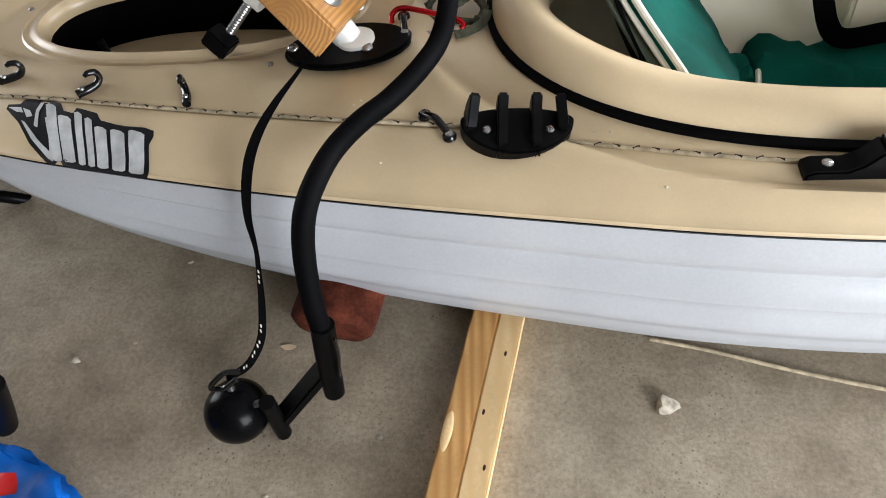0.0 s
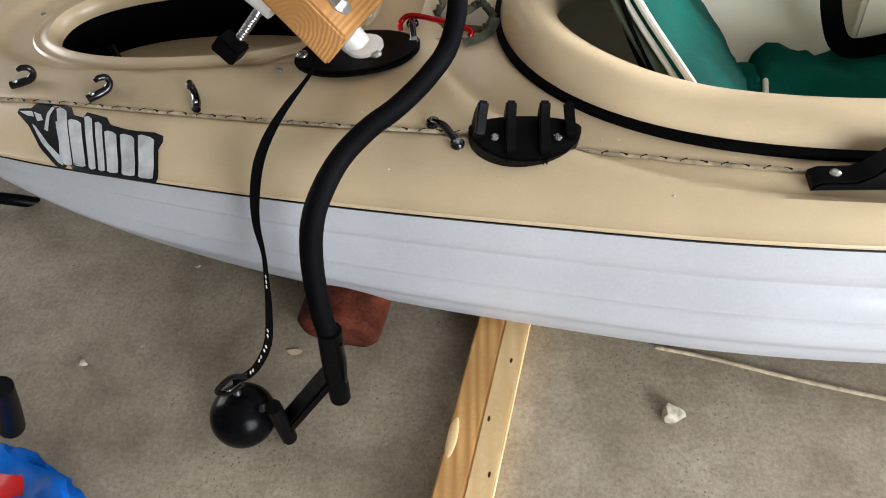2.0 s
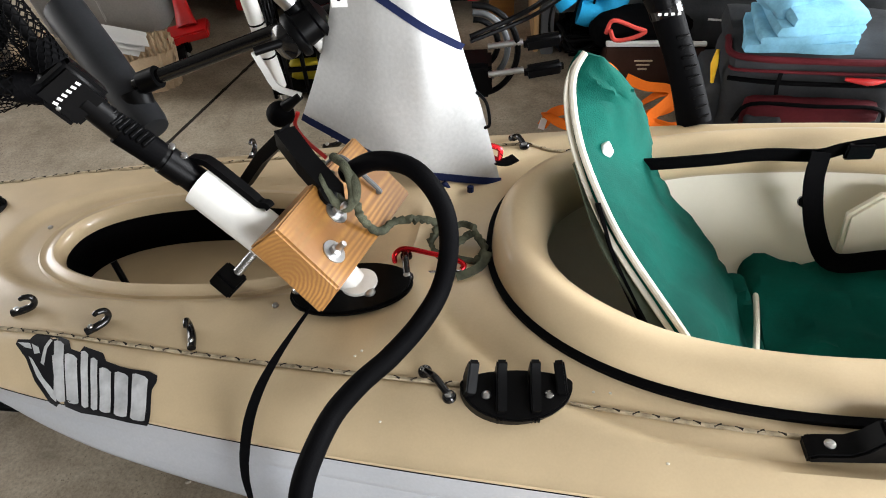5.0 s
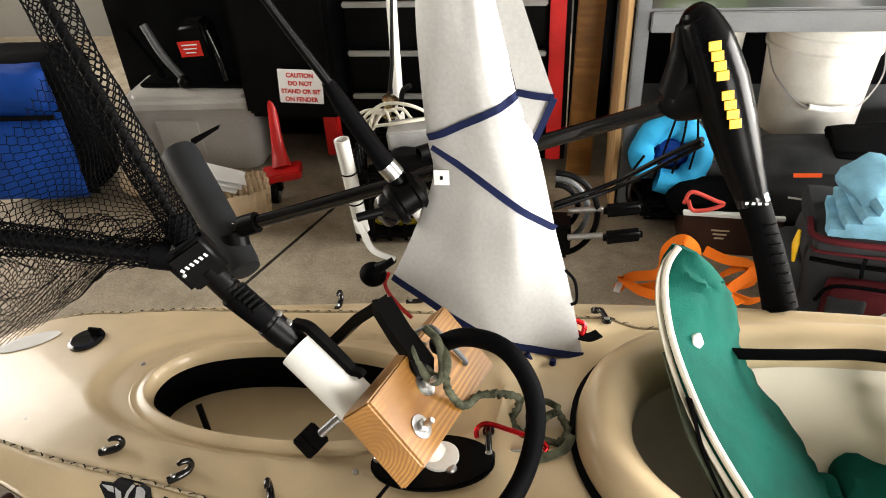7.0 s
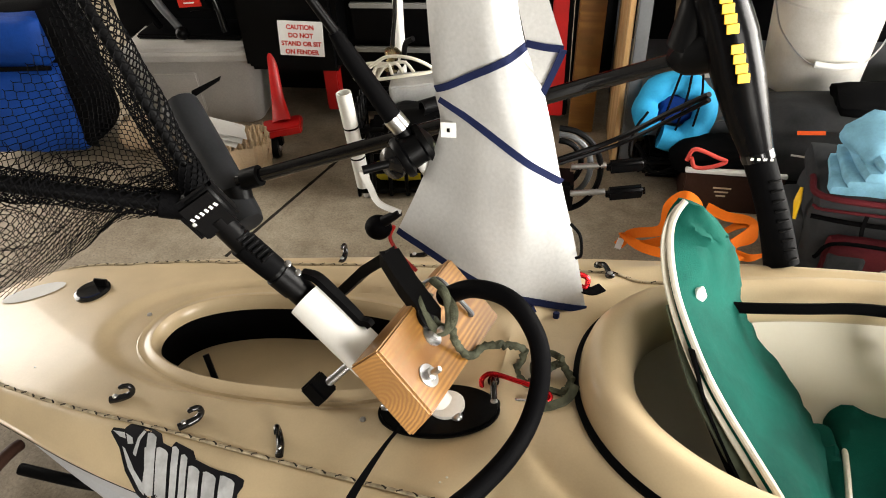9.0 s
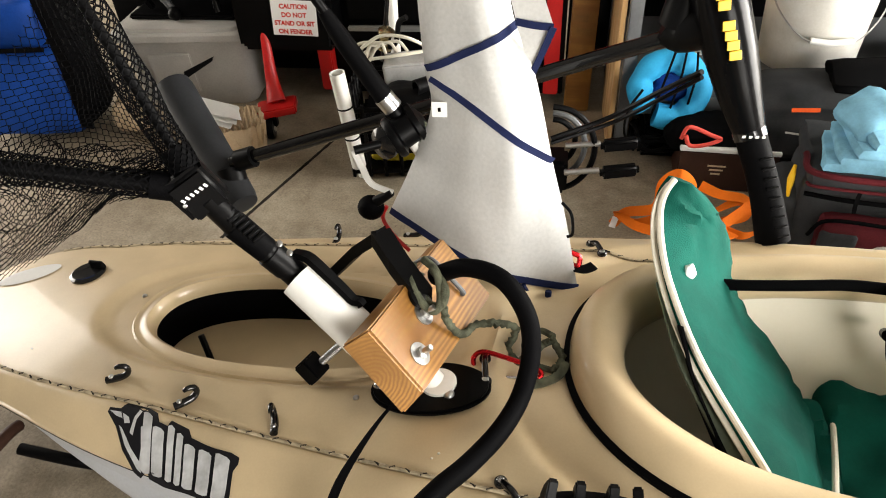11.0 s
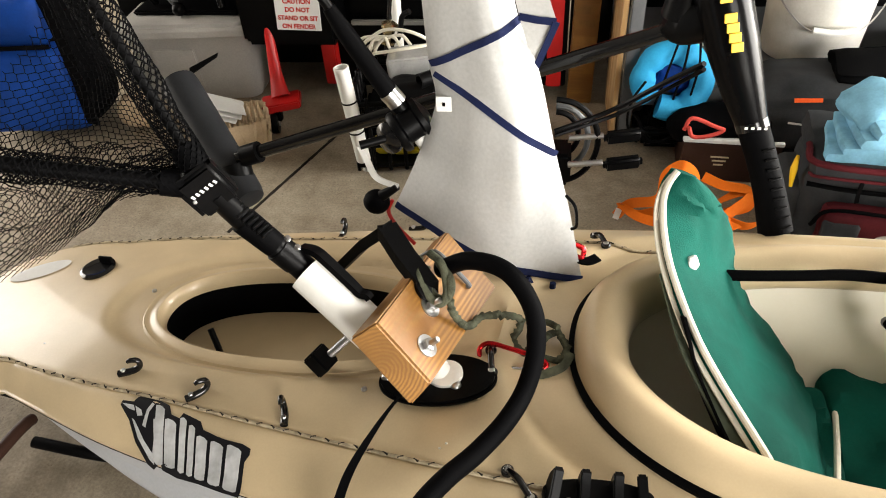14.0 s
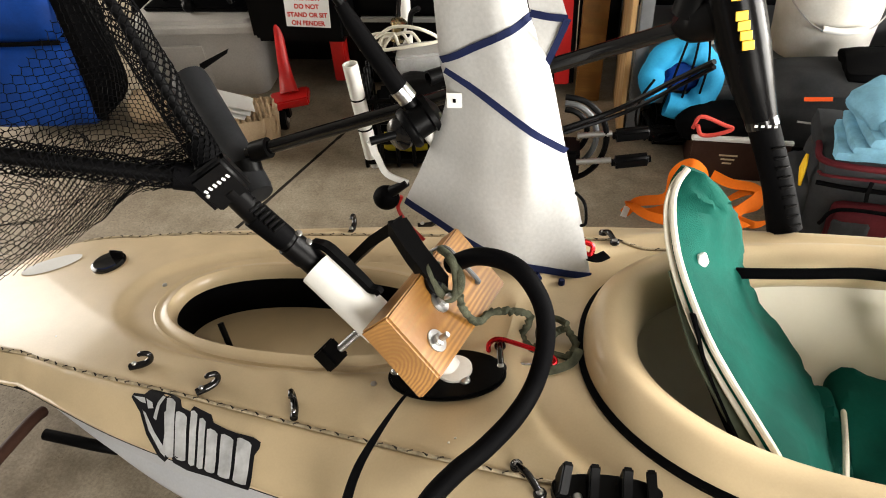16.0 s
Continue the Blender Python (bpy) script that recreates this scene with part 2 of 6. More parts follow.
def part(name, bm, material, parent, label="", smooth_it=True, local=False):
    """Link a bmesh as one mesh under a thing or a part; its vertices are in world metres unless local."""
    ob = mesh_ob(name, bm, material, smooth_it)
    ob.parent = parent
    if not local:
        m = parent.matrix_basis.copy()
        if parent.parent:
            m = parent.parent.matrix_basis @ parent.matrix_parent_inverse @ m
        ob.matrix_parent_inverse = m.inverted()
    if label:
        ob["label"] = label
    return ob


def single(name, bm, material, label, category, group="", kind="", smooth_it=True):
    return tagged(mesh_ob(name, bm, material, smooth_it), label, category, group, kind)


def box(size, m, bm=None, bevel=0.0, seg=2):
    b = bmesh.new()
    bmesh.ops.create_cube(b, size=1.0, matrix=Matrix.Diagonal((*size, 1)))
    if bevel:
        bmesh.ops.bevel(b, geom=b.edges[:], offset=bevel, segments=seg, affect="EDGES", clamp_overlap=True)
    bmesh.ops.transform(b, matrix=m, verts=b.verts)
    return merge(bm, b)


def merge(bm, b):
    if bm is None:
        return b
    tmp = bpy.data.meshes.new("tmp")
    b.to_mesh(tmp)
    b.free()
    bm.from_mesh(tmp)
    bpy.data.meshes.remove(tmp)
    return bm


def loft(rings, bm=None, close=True, cap=True):
    """Skin a list of rings of points."""
    b = bm if bm is not None else bmesh.new()
    vs = [[b.verts.new(p) for p in r] for r in rings]
    n = len(vs[0])
    for r0, r1 in zip(vs, vs[1:]):
        for i in range(n if close else n - 1):
            j = (i + 1) % n
            b.faces.new((r0[i], r0[j], r1[j], r1[i]))
    if cap and close:
        b.faces.new(vs[0][::-1])
        b.faces.new(vs[-1])
    return b


def spline(pts, n=8):
    p = [Vector(q) for q in pts]
    p = [2 * p[0] - p[1]] + p + [2 * p[-1] - p[-2]]
    out = []
    for i in range(1, len(p) - 2):
        for k in range(n):
            t = k / n
            out.append(0.5 * (2 * p[i] + (p[i + 1] - p[i - 1]) * t + (2 * p[i - 1] - 5 * p[i] + 4 * p[i + 1] - p[i + 2]) * t * t + (3 * p[i] - p[i - 1] - 3 * p[i + 1] + p[i + 2]) * t**3))
    return out + [p[-2]]


def frames_of(pts, up=None):
    out, side = [], None
    for i, p in enumerate(pts):
        d = (pts[min(i + 1, len(pts) - 1)] - pts[max(i - 1, 0)]).normalized()
        if side is None:
            a = Vector(up) if up else (Vector((0, 0, 1)) if abs(d.z) < 0.9 else Vector((1, 0, 0)))
            side = d.cross(a).normalized()
        side = (side - d * side.dot(d)).normalized()
        out.append((p, side, side.cross(d).normalized()))
    return out


def tube(pts, r, seg=10, n=6, bm=None, cap=True):
    """Round tube along a smooth line; r may be a number or one radius per given point."""
    path = spline(pts, n) if n > 1 else [Vector(p) for p in pts]
    rs = [r] * len(path) if isinstance(r, (int, float)) else list(np.interp(np.linspace(0, len(pts) - 1, len(path)), range(len(pts)), r))
    rings = [[p + a * (rr * math.cos(2 * math.pi * k / seg)) + c * (rr * math.sin(2 * math.pi * k / seg)) for k in range(seg)] for (p, a, c), rr in zip(frames_of(path), rs)]
    return loft(rings, bm, True, cap)


def rod(p0, p1, r, r1=None, seg=14, bm=None):
    return tube([Vector(p0), Vector(p1)], [r, r if r1 is None else r1], seg, 1, bm)


def ribbon(pts, width, thick, up=(0, 0, 1), n=6, bm=None, twist=None):
    path = spline(pts, n)
    fr = frames_of(path, up)
    rings = []
    for i, (p, a, c) in enumerate(fr):
        w = width if isinstance(width, (int, float)) else float(np.interp(i / (len(fr) - 1), np.linspace(0, 1, len(width)), width))
        if twist:
            t = radians(float(np.interp(i / (len(fr) - 1), np.linspace(0, 1, len(twist)), twist)))
            a, c = a * math.cos(t) + c * math.sin(t), c * math.cos(t) - a * math.sin(t)
        rings.append([p + a * w / 2 + c * thick / 2, p - a * w / 2 + c * thick / 2, p - a * w / 2 - c * thick / 2, p + a * w / 2 - c * thick / 2])
    return loft(rings, bm, True, True)


def lathe(profile, m, seg=28, bm=None):
    rings = [[m @ Vector((r * math.cos(2 * math.pi * k / seg), r * math.sin(2 * math.pi * k / seg), z)) for k in range(seg)] for r, z in profile]
    return loft(rings, bm, True, True)


def slab(outline, thick, m, bm=None, bevel=0.0):
    """A flat outline given thickness along its own z."""
    b = bmesh.new()
    f = b.faces.new([b.verts.new((x, y, 0)) for x, y in outline])
    ext = bmesh.ops.extrude_face_region(b, geom=[f])
    bmesh.ops.translate(b, vec=(0, 0, thick), verts=[v for v in ext["geom"] if isinstance(v, bmesh.types.BMVert)])
    if bevel:
        bmesh.ops.bevel(b, geom=[e for e in b.edges if abs(e.verts[0].co.z - e.verts[1].co.z) < 1e-6], offset=bevel, segments=2, affect="EDGES", clamp_overlap=True)
    bmesh.ops.transform(b, matrix=m, verts=b.verts)
    return merge(bm, b)


def axes(o, x, y):
    """Pose with its x along x and its y nearly along y."""
    x = Vector(x).normalized()
    z = x.cross(Vector(y)).normalized()
    y = z.cross(x)
    return Matrix(((x[0], y[0], z[0], o[0]), (x[1], y[1], z[1], o[1]), (x[2], y[2], z[2], o[2]), (0, 0, 0, 1)))


def along(p0, p1):
    """Pose at p0 with its z towards p1."""
    d = Vector(p1) - Vector(p0)
    return Matrix.Translation(p0) @ d.to_track_quat("Z", "Y").to_matrix().to_4x4()


def rounded_rect(w, h, r, seg=5):
    out = []
    for cx, cy, a0 in ((w / 2 - r, h / 2 - r, 0), (-w / 2 + r, h / 2 - r, 90), (-w / 2 + r, -h / 2 + r, 180), (w / 2 - r, -h / 2 + r, 270)):
        out += [(cx + r * math.cos(radians(a0 + 90 * k / seg)), cy + r * math.sin(radians(a0 + 90 * k / seg))) for k in range(seg + 1)]
    return out


# ---- the garage ----
def wall(name, size, at, material=WALL):
    return tagged(mesh_ob(name, box(size, Matrix.Translation(at)), material, False), "painted drywall of the garage", "wall", kind="structure")


floor = bmesh.new()
bmesh.ops.create_grid(floor, x_segments=60, y_segments=60, size=0.5, matrix=Matrix.Translation((0.2, 1.2, 0)) @ Matrix.Diagonal((8.0, 6.6, 1, 1)))
tagged(mesh_ob("floor", floor, CONCRETE), "stained grey-brown concrete garage floor", "floor", kind="structure")
drive = bmesh.new()
bmesh.ops.create_grid(drive, x_segments=2, y_segments=2, size=0.5, matrix=Matrix.Translation((0, 0, -0.03)) @ Matrix.Diagonal((300, 300, 1, 1)))
tagged(mesh_ob("ground", drive, CONCRETE), "pale concrete drive outside the garage", "ground", kind="structure")
wall("wall_back", (8.2, 0.12, 2.7), (0.2, 4.5, 1.35))
wall("wall_left_a", (0.12, PORT_Y0 + 1.96, 2.7), (-3.84, (PORT_Y0 - 1.96) / 2, 1.35))
wall("wall_left_b", (0.12, 4.44 - PORT_Y1, 2.7), (-3.84, (PORT_Y1 + 4.44) / 2, 1.35))
wall("wall_left_lintel", (0.12, PORT_Y1 - PORT_Y0, 2.7 - DOOR_Z), (-3.84, (PORT_Y0 + PORT_Y1) / 2, (2.7 + DOOR_Z) / 2))
wall("wall_right_a", (0.12, DOOR_Y0 + 1.96, 2.7), (4.24, (DOOR_Y0 - 1.96) / 2, 1.35))
wall("wall_right_b", (0.12, 4.44 - DOOR_Y1, 2.7), (4.24, (DOOR_Y1 + 4.44) / 2, 1.35))
wall("wall_right_lintel", (0.12, DOOR_Y1 - DOOR_Y0, 2.7 - DOOR_Z), (4.24, (DOOR_Y0 + DOOR_Y1) / 2, (2.7 + DOOR_Z) / 2))
wall("wall_front_a", (GATE_X0 + 3.78, 0.12, 2.7), ((GATE_X0 - 3.78) / 2, -2.02, 1.35))
wall("wall_front_b", (4.3 - GATE_X1, 0.12, 2.7), ((GATE_X1 + 4.3) / 2, -2.02, 1.35))
wall("wall_front_lintel", (GATE_X1 - GATE_X0, 0.12, 2.7 - DOOR_Z), ((GATE_X0 + GATE_X1) / 2, -2.02, (2.7 + DOOR_Z) / 2))
tagged(mesh_ob("ceiling", box((8.2, 6.7, 0.1), Matrix.Translation((0.2, 1.24, 2.752))), CEIL, False), "plain drywall garage ceiling", "ceiling", kind="structure")



# ---- kayak: shape functions in its own axes (u along, v across, w up) ----
K_X = Vector((1.0, -0.113, 0.0692)).normalized()
K_Z = Vector((-0.0616, 0.0668, 1.0)).normalized()
K_Y = K_Z.cross(K_X).normalized()
K_X = K_Y.cross(K_Z).normalized()
K = Matrix(((K_X[0], K_Y[0], K_Z[0], 0.0), (K_X[1], K_Y[1], K_Z[1], 1.375), (K_X[2], K_Y[2], K_Z[2], 0.342), (0, 0, 0, 1)))
U0, U1 = -1.23, 1.80
VC = 0.020


def curve(x, xs, ys):
    """Smooth curve through a few stations."""
    xs, ys = np.asarray(xs, float), np.asarray(ys, float)
    i = int(np.clip(np.searchsorted(xs, x) - 1, 0, len(xs) - 2))
    m = np.gradient(ys, xs)
    h = xs[i + 1] - xs[i]
    t = min(max((x - xs[i]) / h, 0.0), 1.0)
    return float((2 * t**3 - 3 * t**2 + 1) * ys[i] + (t**3 - 2 * t**2 + t) * h * m[i] + (3 * t**2 - 2 * t**3) * ys[i + 1] + (t**3 - t**2) * h * m[i + 1])


def smooth(a, b, x):
    t = min(max((x - a) / (b - a), 0.0), 1.0)
    return t * t * (3 - 2 * t)


def half_beam(u):
    d = u - U0
    if d < 0.24:
        return 0.222 * math.sqrt(max(0.0, 1 - (1 - d / 0.24) ** 2)) ** 0.9 + 0.002
    return curve(u, (-0.99, -0.73, -0.47, -0.1, 0.12, 0.37, 0.7, 1.1, 1.45, 1.7, 1.8), (0.222, 0.292, 0.336, 0.380, 0.397, 0.412, 0.405, 0.345, 0.22, 0.08, 0.012))


def chine(u):
    return curve(u, (-1.23, -1.0, -0.78, -0.6, -0.45, -0.19, 0.07, 0.5, 1.0, 1.5, 1.8), (0.05, 0.105, 0.172, 0.222, 0.252, 0.286, 0.306, 0.325, 0.31, 0.20, 0.06))


HATCH = (-0.485, 0.024, 0.282, 0.118)
CO_OUT = (0.53, 0.03, 0.50, 0.31)
CO_IN = (0.53, 0.03, 0.40, 0.225)


def oval(e, u, v, n=2.3):
    return (abs((u - e[0]) / e[2]) ** n + abs((v - e[1]) / e[3]) ** n) ** (1 / n)


def on_oval(e, a, n=2.3, k=1.0):
    c, s = math.cos(a), math.sin(a)
    return (e[0] + k * e[2] * math.copysign(abs(c) ** (2 / n), c), e[1] + k * e[3] * math.copysign(abs(s) ** (2 / n), s))


def deck(u, v):
    """Height of the deck's skin over the kayak's own level."""
    hb = half_beam(u)
    s = min(abs(v - VC) / hb, 1.0)
    edge = 0.72 + 0.05 * smooth(0.1, 0.5, u) + 0.10 * smooth(-0.6, -1.0, u)
    if s < edge:
        w = 0.022 * (1 - (s / edge) ** 2) * smooth(-1.1, -0.3, u)
    else:
        q = (s - edge) / (1 - edge)
        w = -0.044 * q**1.7 - 0.004 * math.exp(-((q - 0.06) / 0.05) ** 2)
    w -= 0.010 * smooth(-0.8, -1.2, u)
    f = oval(HATCH, u, v)
    w -= 0.012 * smooth(1.42, 1.30, f)
    g = (oval(CO_OUT, u, v, 2.2) - 1) * 0.3
    w -= 0.020 * smooth(0.078, 0.054, g) * smooth(1.0, 0.85, s)
    return w


def on_deck(u, v, up=0.0):
    return Vector((u, v, deck(u, v) + up))


def K_at(u, v, up=0.0):
    return K @ on_deck(u, v, up)

# ---- kayak ----
kayak = thing("kayak", None, "tan and grey plastic fishing kayak propped on log and lumber", "kayak", m=K.copy())


def deck_mesh():
    bm = bmesh.new()
    us = [U0 + 0.001 + (U1 - U0 - 0.002) * i / 240 for i in range(241)]
    ss = [-1 + 2 * j / 84 for j in range(85)]
    rows = []
    for u in us:
        hb = half_beam(u)
        row = []
        for s in ss:
            v = VC + s * hb
            row.append((u, v))
        rows.append(row)
    keep = {}

    def vert(i, j):
        if (i, j) not in keep:
            u, v = rows[i][j]
            for e, n, k in ((HATCH, 2.3, 1.03), (CO_IN, 2.3, 1.06)):
                f = oval(e, u, v, n)
                if f < k:
                    u, v = e[0] + (u - e[0]) * k / f, e[1] + (v - e[1]) * k / f
            keep[i, j] = bm.verts.new(on_deck(u, v))
        return keep[i, j]

    for i in range(len(us) - 1):
        for j in range(len(ss) - 1):
            cs = [rows[a][b] for a, b in ((i, j), (i + 1, j), (i + 1, j + 1), (i, j + 1))]
            if all(oval(HATCH, *c) < 1.03 for c in cs) or all(oval(CO_IN, *c) < 1.06 for c in cs):
                continue
            bm.faces.new((vert(i, j), vert(i + 1, j), vert(i + 1, j + 1), vert(i, j + 1)))
    # lip over the seam
    for j in (0, len(ss) - 1):
        prev = None
        for i, u in enumerate(us):
            v0 = keep.get((i, j)) or vert(i, j)
            sg = -1 if j == 0 else 1
            p = v0.co
            line = [v0] + [bm.verts.new(p + Vector((0, sg * a, b))) for a, b in ((0.004, -0.001), (0.005, -0.004), (0.003, -0.009), (-0.006, -0.010))]
            if prev:
                for a in range(4):
                    bm.faces.new((prev[a], line[a], line[a + 1], prev[a + 1]))
            prev = line
    return bm


part("deck", deck_mesh(), TAN, kayak, "tan moulded deck", local=True)


def hull_mesh():
    bm = bmesh.new()
    rings = []
    for i in range(121):
        u = U0 + 0.004 + (U1 - U0 - 0.008) * i / 120
        hb, cd = half_beam(u), chine(u)
        side = []
        for k in range(27):
            q = k / 26
            inn = 0.005 + 0.014 * smooth(0.24, 0.30, q) - 0.006 * smooth(0.32, 0.46, q) + 0.016 * smooth(0.50, 0.56, q) - 0.006 * smooth(0.60, 0.72, q) + 0.008 * smooth(0.76, 0.82, q) + 0.016 * q**8 - 0.026 * smooth(0.0, 0.7, q) * smooth(-1.05, -0.55, u)
            fade = min(1.0, hb / 0.15)
            side.append((hb - inn * fade, -0.052 - (cd - 0.052) * q))
        for k in range(1, 9):
            a = k / 8
            side.append(((hb - 0.019 * min(1.0, hb / 0.15)) * (1 - a), -cd - 0.012 * math.sin(a * math.pi) + 0.016 * a))
        rings.append([Vector((u, VC - v, w)) for v, w in side] + [Vector((u, VC + v, w)) for v, w in side[-2::-1]])
    loft(rings, bm, False, False)
    return bm


part("hull", hull_mesh(), HULL_GREY, kayak, "pale grey lower hull with moulded strakes", local=True)


def seam_line():
    bm = bmesh.new()
    for sg in (-1, 1):
        pts = [Vector((u, VC + sg * (half_beam(u) - 0.002), deck(u, VC + sg * half_beam(u)) - 0.011)) for u in np.linspace(U0 + 0.03, U1 - 0.03, 90)]
        tube(pts, 0.0056, 6, 1, bm)
    return bm


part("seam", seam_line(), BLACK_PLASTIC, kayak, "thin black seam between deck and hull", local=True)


def ring_loft(e, prof, n, seg=96, rise=0.0):
    """Loft round an oval: prof rows of (scale in metres outward, height over the deck, absolute)."""
    bm = bmesh.new()
    rings = []
    for out, w, absolute in prof:
        ring = []
        for k in range(seg):
            u, v = on_oval((e[0], e[1], e[2] + out, e[3] + out), 2 * math.pi * k / seg, n)
            ring.append(Vector((u, v, w if absolute else deck(u, v) + w * (1 + rise * smooth(0.34, 0.10, u)))))
        rings.append(ring)
    return loft(rings, bm, True, False)


part("hatch_rim", ring_loft(HATCH, ((0.036, -0.001, 0), (0.031, 0.0035, 0), (0.025, 0.001, 0), (0.018, 0.001, 0), (0.012, 0.004, 0), (0.006, 0.004, 0), (0.0, -0.003, 0), (-0.003, -0.014, 0), (-0.003, -0.026, 0)), 2.3), TAN, kayak, local=True)
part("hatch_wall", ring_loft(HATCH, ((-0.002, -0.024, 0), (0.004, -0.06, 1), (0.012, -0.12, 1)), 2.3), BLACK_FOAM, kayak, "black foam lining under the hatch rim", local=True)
hf = bmesh.new()
bmesh.ops.create_grid(hf, x_segments=20, y_segments=10, size=0.5, matrix=Matrix.Translation((HATCH[0], HATCH[1], -0.118)) @ Matrix.Diagonal((0.62, 0.30, 1, 1)))
part("hatch_floor", hf, TAN, kayak, local=True)
part("hatch_strut", tube([(-0.66, -0.01, -0.03), (-0.645, -0.025, -0.07), (-0.64, -0.03, -0.118)], 0.006, 8, 4), BLACK_PLASTIC, kayak, local=True)
part("coaming", ring_loft(CO_OUT, ((0.004, -0.004, 0), (0.001, 0.010, 0), (-0.006, 0.024, 0), (-0.018, 0.034, 0), (-0.034, 0.038, 0), (-0.052, 0.035, 0), (-0.068, 0.027, 0), (-0.079, 0.015, 0), (-0.085, 0.0, 0), (-0.083, -0.02, 0), (-0.075, -0.03, 0)), 2.25, 128, 0.45), TAN, kayak, "raised rounded cockpit coaming", local=True)
part("cockpit_seal", ring_loft(CO_OUT, ((0.010, 0.001, 0), (0.011, 0.009, 0), (0.004, 0.012, 0), (-0.003, 0.010, 0)), 2.25, 128), BLACK_FOAM, kayak, "black rubber strip at the coaming's foot", local=True)


def liner_mesh(seg=128):
    """Cockpit lining: moulded walls, running far back under the deck behind the seat."""
    bm, rings = bmesh.new(), []
    for out, w in ((0.030, -0.022), (0.020, -0.045), (0.008, -0.08), (-0.012, -0.13), (-0.040, -0.19), (-0.080, -0.24), (-0.130, -0.262), (-0.19, -0.264)):
        ring = []
        for k in range(seg):
            t = 2 * math.pi * k / seg
            u, v = on_oval((CO_IN[0], CO_IN[1], CO_IN[2] + out, CO_IN[3] + out), t, 2.4)
            back = smooth(-0.55, -0.85, math.cos(t)) * smooth(-0.04, -0.08, w)
            ring.append(Vector((u - 0.28 * back, v, w)))
        rings.append(ring)
    return loft(rings, bm, True, False)


part("cockpit_liner", liner_mesh(), CREAM, kayak, "cream moulded cockpit lining", local=True)
cf = bmesh.new()
bmesh.ops.create_grid(cf, x_segments=10, y_segments=8, size=0.5, matrix=Matrix.Translation((0.49, 0.03, -0.261)) @ Matrix.Diagonal((0.86, 0.36, 1, 1)))
part("cockpit_floor", cf, CREAM, kayak, local=True)


def deck_line(sg):
    pts = []
    for u in np.linspace(-1.12, 0.52, 60):
        edge = 0.735 + 0.05 * smooth(0.1, 0.5, u) + 0.10 * smooth(-0.6, -1.0, u)
        pts.append(on_deck(u, VC + sg * edge * half_beam(u), 0.003))
    return tube(pts, 0.0032, 8, 1)


part("deck_line", deck_line(-1), ROPE, kayak, "cream and black braided perimeter line", local=True)
part("deck_line", deck_line(1), ROPE, kayak, "cream and black braided perimeter line", local=True)


def line_flecks(sg):
    """Dark tracer threads of the braided line."""
    bm = bmesh.new()
    for n, u in enumerate(np.arange(-1.11, 0.50, 0.024)):
        edge = 0.735 + 0.05 * smooth(0.1, 0.5, u) + 0.10 * smooth(-0.6, -1.0, u)
        p, q = (on_deck(x, VC + sg * edge * half_beam(x), 0.003) for x in (u, u + 0.009))
        off = 0.0016 * (1 if n % 2 else -1)
        tube([p + Vector((0, off, 0.0014)), q + Vector((0, -off, 0.0022))], 0.0017, 5, 1, bm)
    return bm


tracer = mat("dark_tracer_thread", (0.02, 0.017, 0.014), 0.9)
for rope_ob, sg in zip([o for o in kayak.children if o.name.startswith("deck_line")], (-1, 1)):
    part("tracer_thread", line_flecks(sg), tracer, rope_ob, "dark tracer threads", local=True)



# ---- fittings on the deck (parts of the kayak) ----
def K_local(p):
    return K.inverted() @ Vector(p)


def deck_under(p):
    """The place on the deck below a point of the world."""
    q = K_local(p)
    return q.x, q.y


def screw(parent, p, nrm, r=0.005):
    m = along(p, Vector(p) + Vector(nrm))
    b = lathe(((r, -0.001), (r, 0.001), (r * 0.8, 0.0022), (r * 0.35, 0.0026)), m, 14)
    box((r * 1.3, r * 0.25, 0.0006), m @ Matrix.Translation((0, 0, 0.0027)), b)
    box((r * 0.25, r * 1.3, 0.0006), m @ Matrix.Translation((0, 0, 0.0027)), b)
    return part("screw", b, STEEL, parent, "steel screw", local=True)


UP = Vector((0, 0, 1))


def hook(u, v, turn):
    """A small black J-shaped lashing hook with a screw in its foot."""
    o = on_deck(u, v)
    m = Matrix.Translation(o) @ pose(0, 0, 0, 0, 0, turn)
    b = tube([m @ Vector(p) for p in ((-0.018, 0, 0.003), (0.0, 0, 0.004), (0.014, 0.002, 0.006), (0.022, 0.003, 0.014), (0.020, 0.003, 0.024), (0.010, 0.002, 0.027), (0.004, 0.002, 0.025))], [0.0065, 0.0065, 0.006, 0.005, 0.005, 0.0045, 0.0035], 10, 4)
    h = part("lashing_hook", b, BLACK_GLOSS, kayak, "black plastic lashing hook", local=True)
    sc = screw(kayak, m @ Vector((-0.008, 0, 0.0095)), UP, 0.0045)
    sc.parent = h
    return h


for px3, turn in (((-0.731, 1.289, 0.306), 22), ((-0.584, 1.244, 0.319), 40), ((-0.418, 1.208, 0.332), 110)):
    u, v = deck_under(px3)
    hook(u, v, turn)
hook(*deck_under((-0.455, 1.719, 0.273)), 90)
hook(*deck_under((-0.301, 1.760, 0.262)), 10)


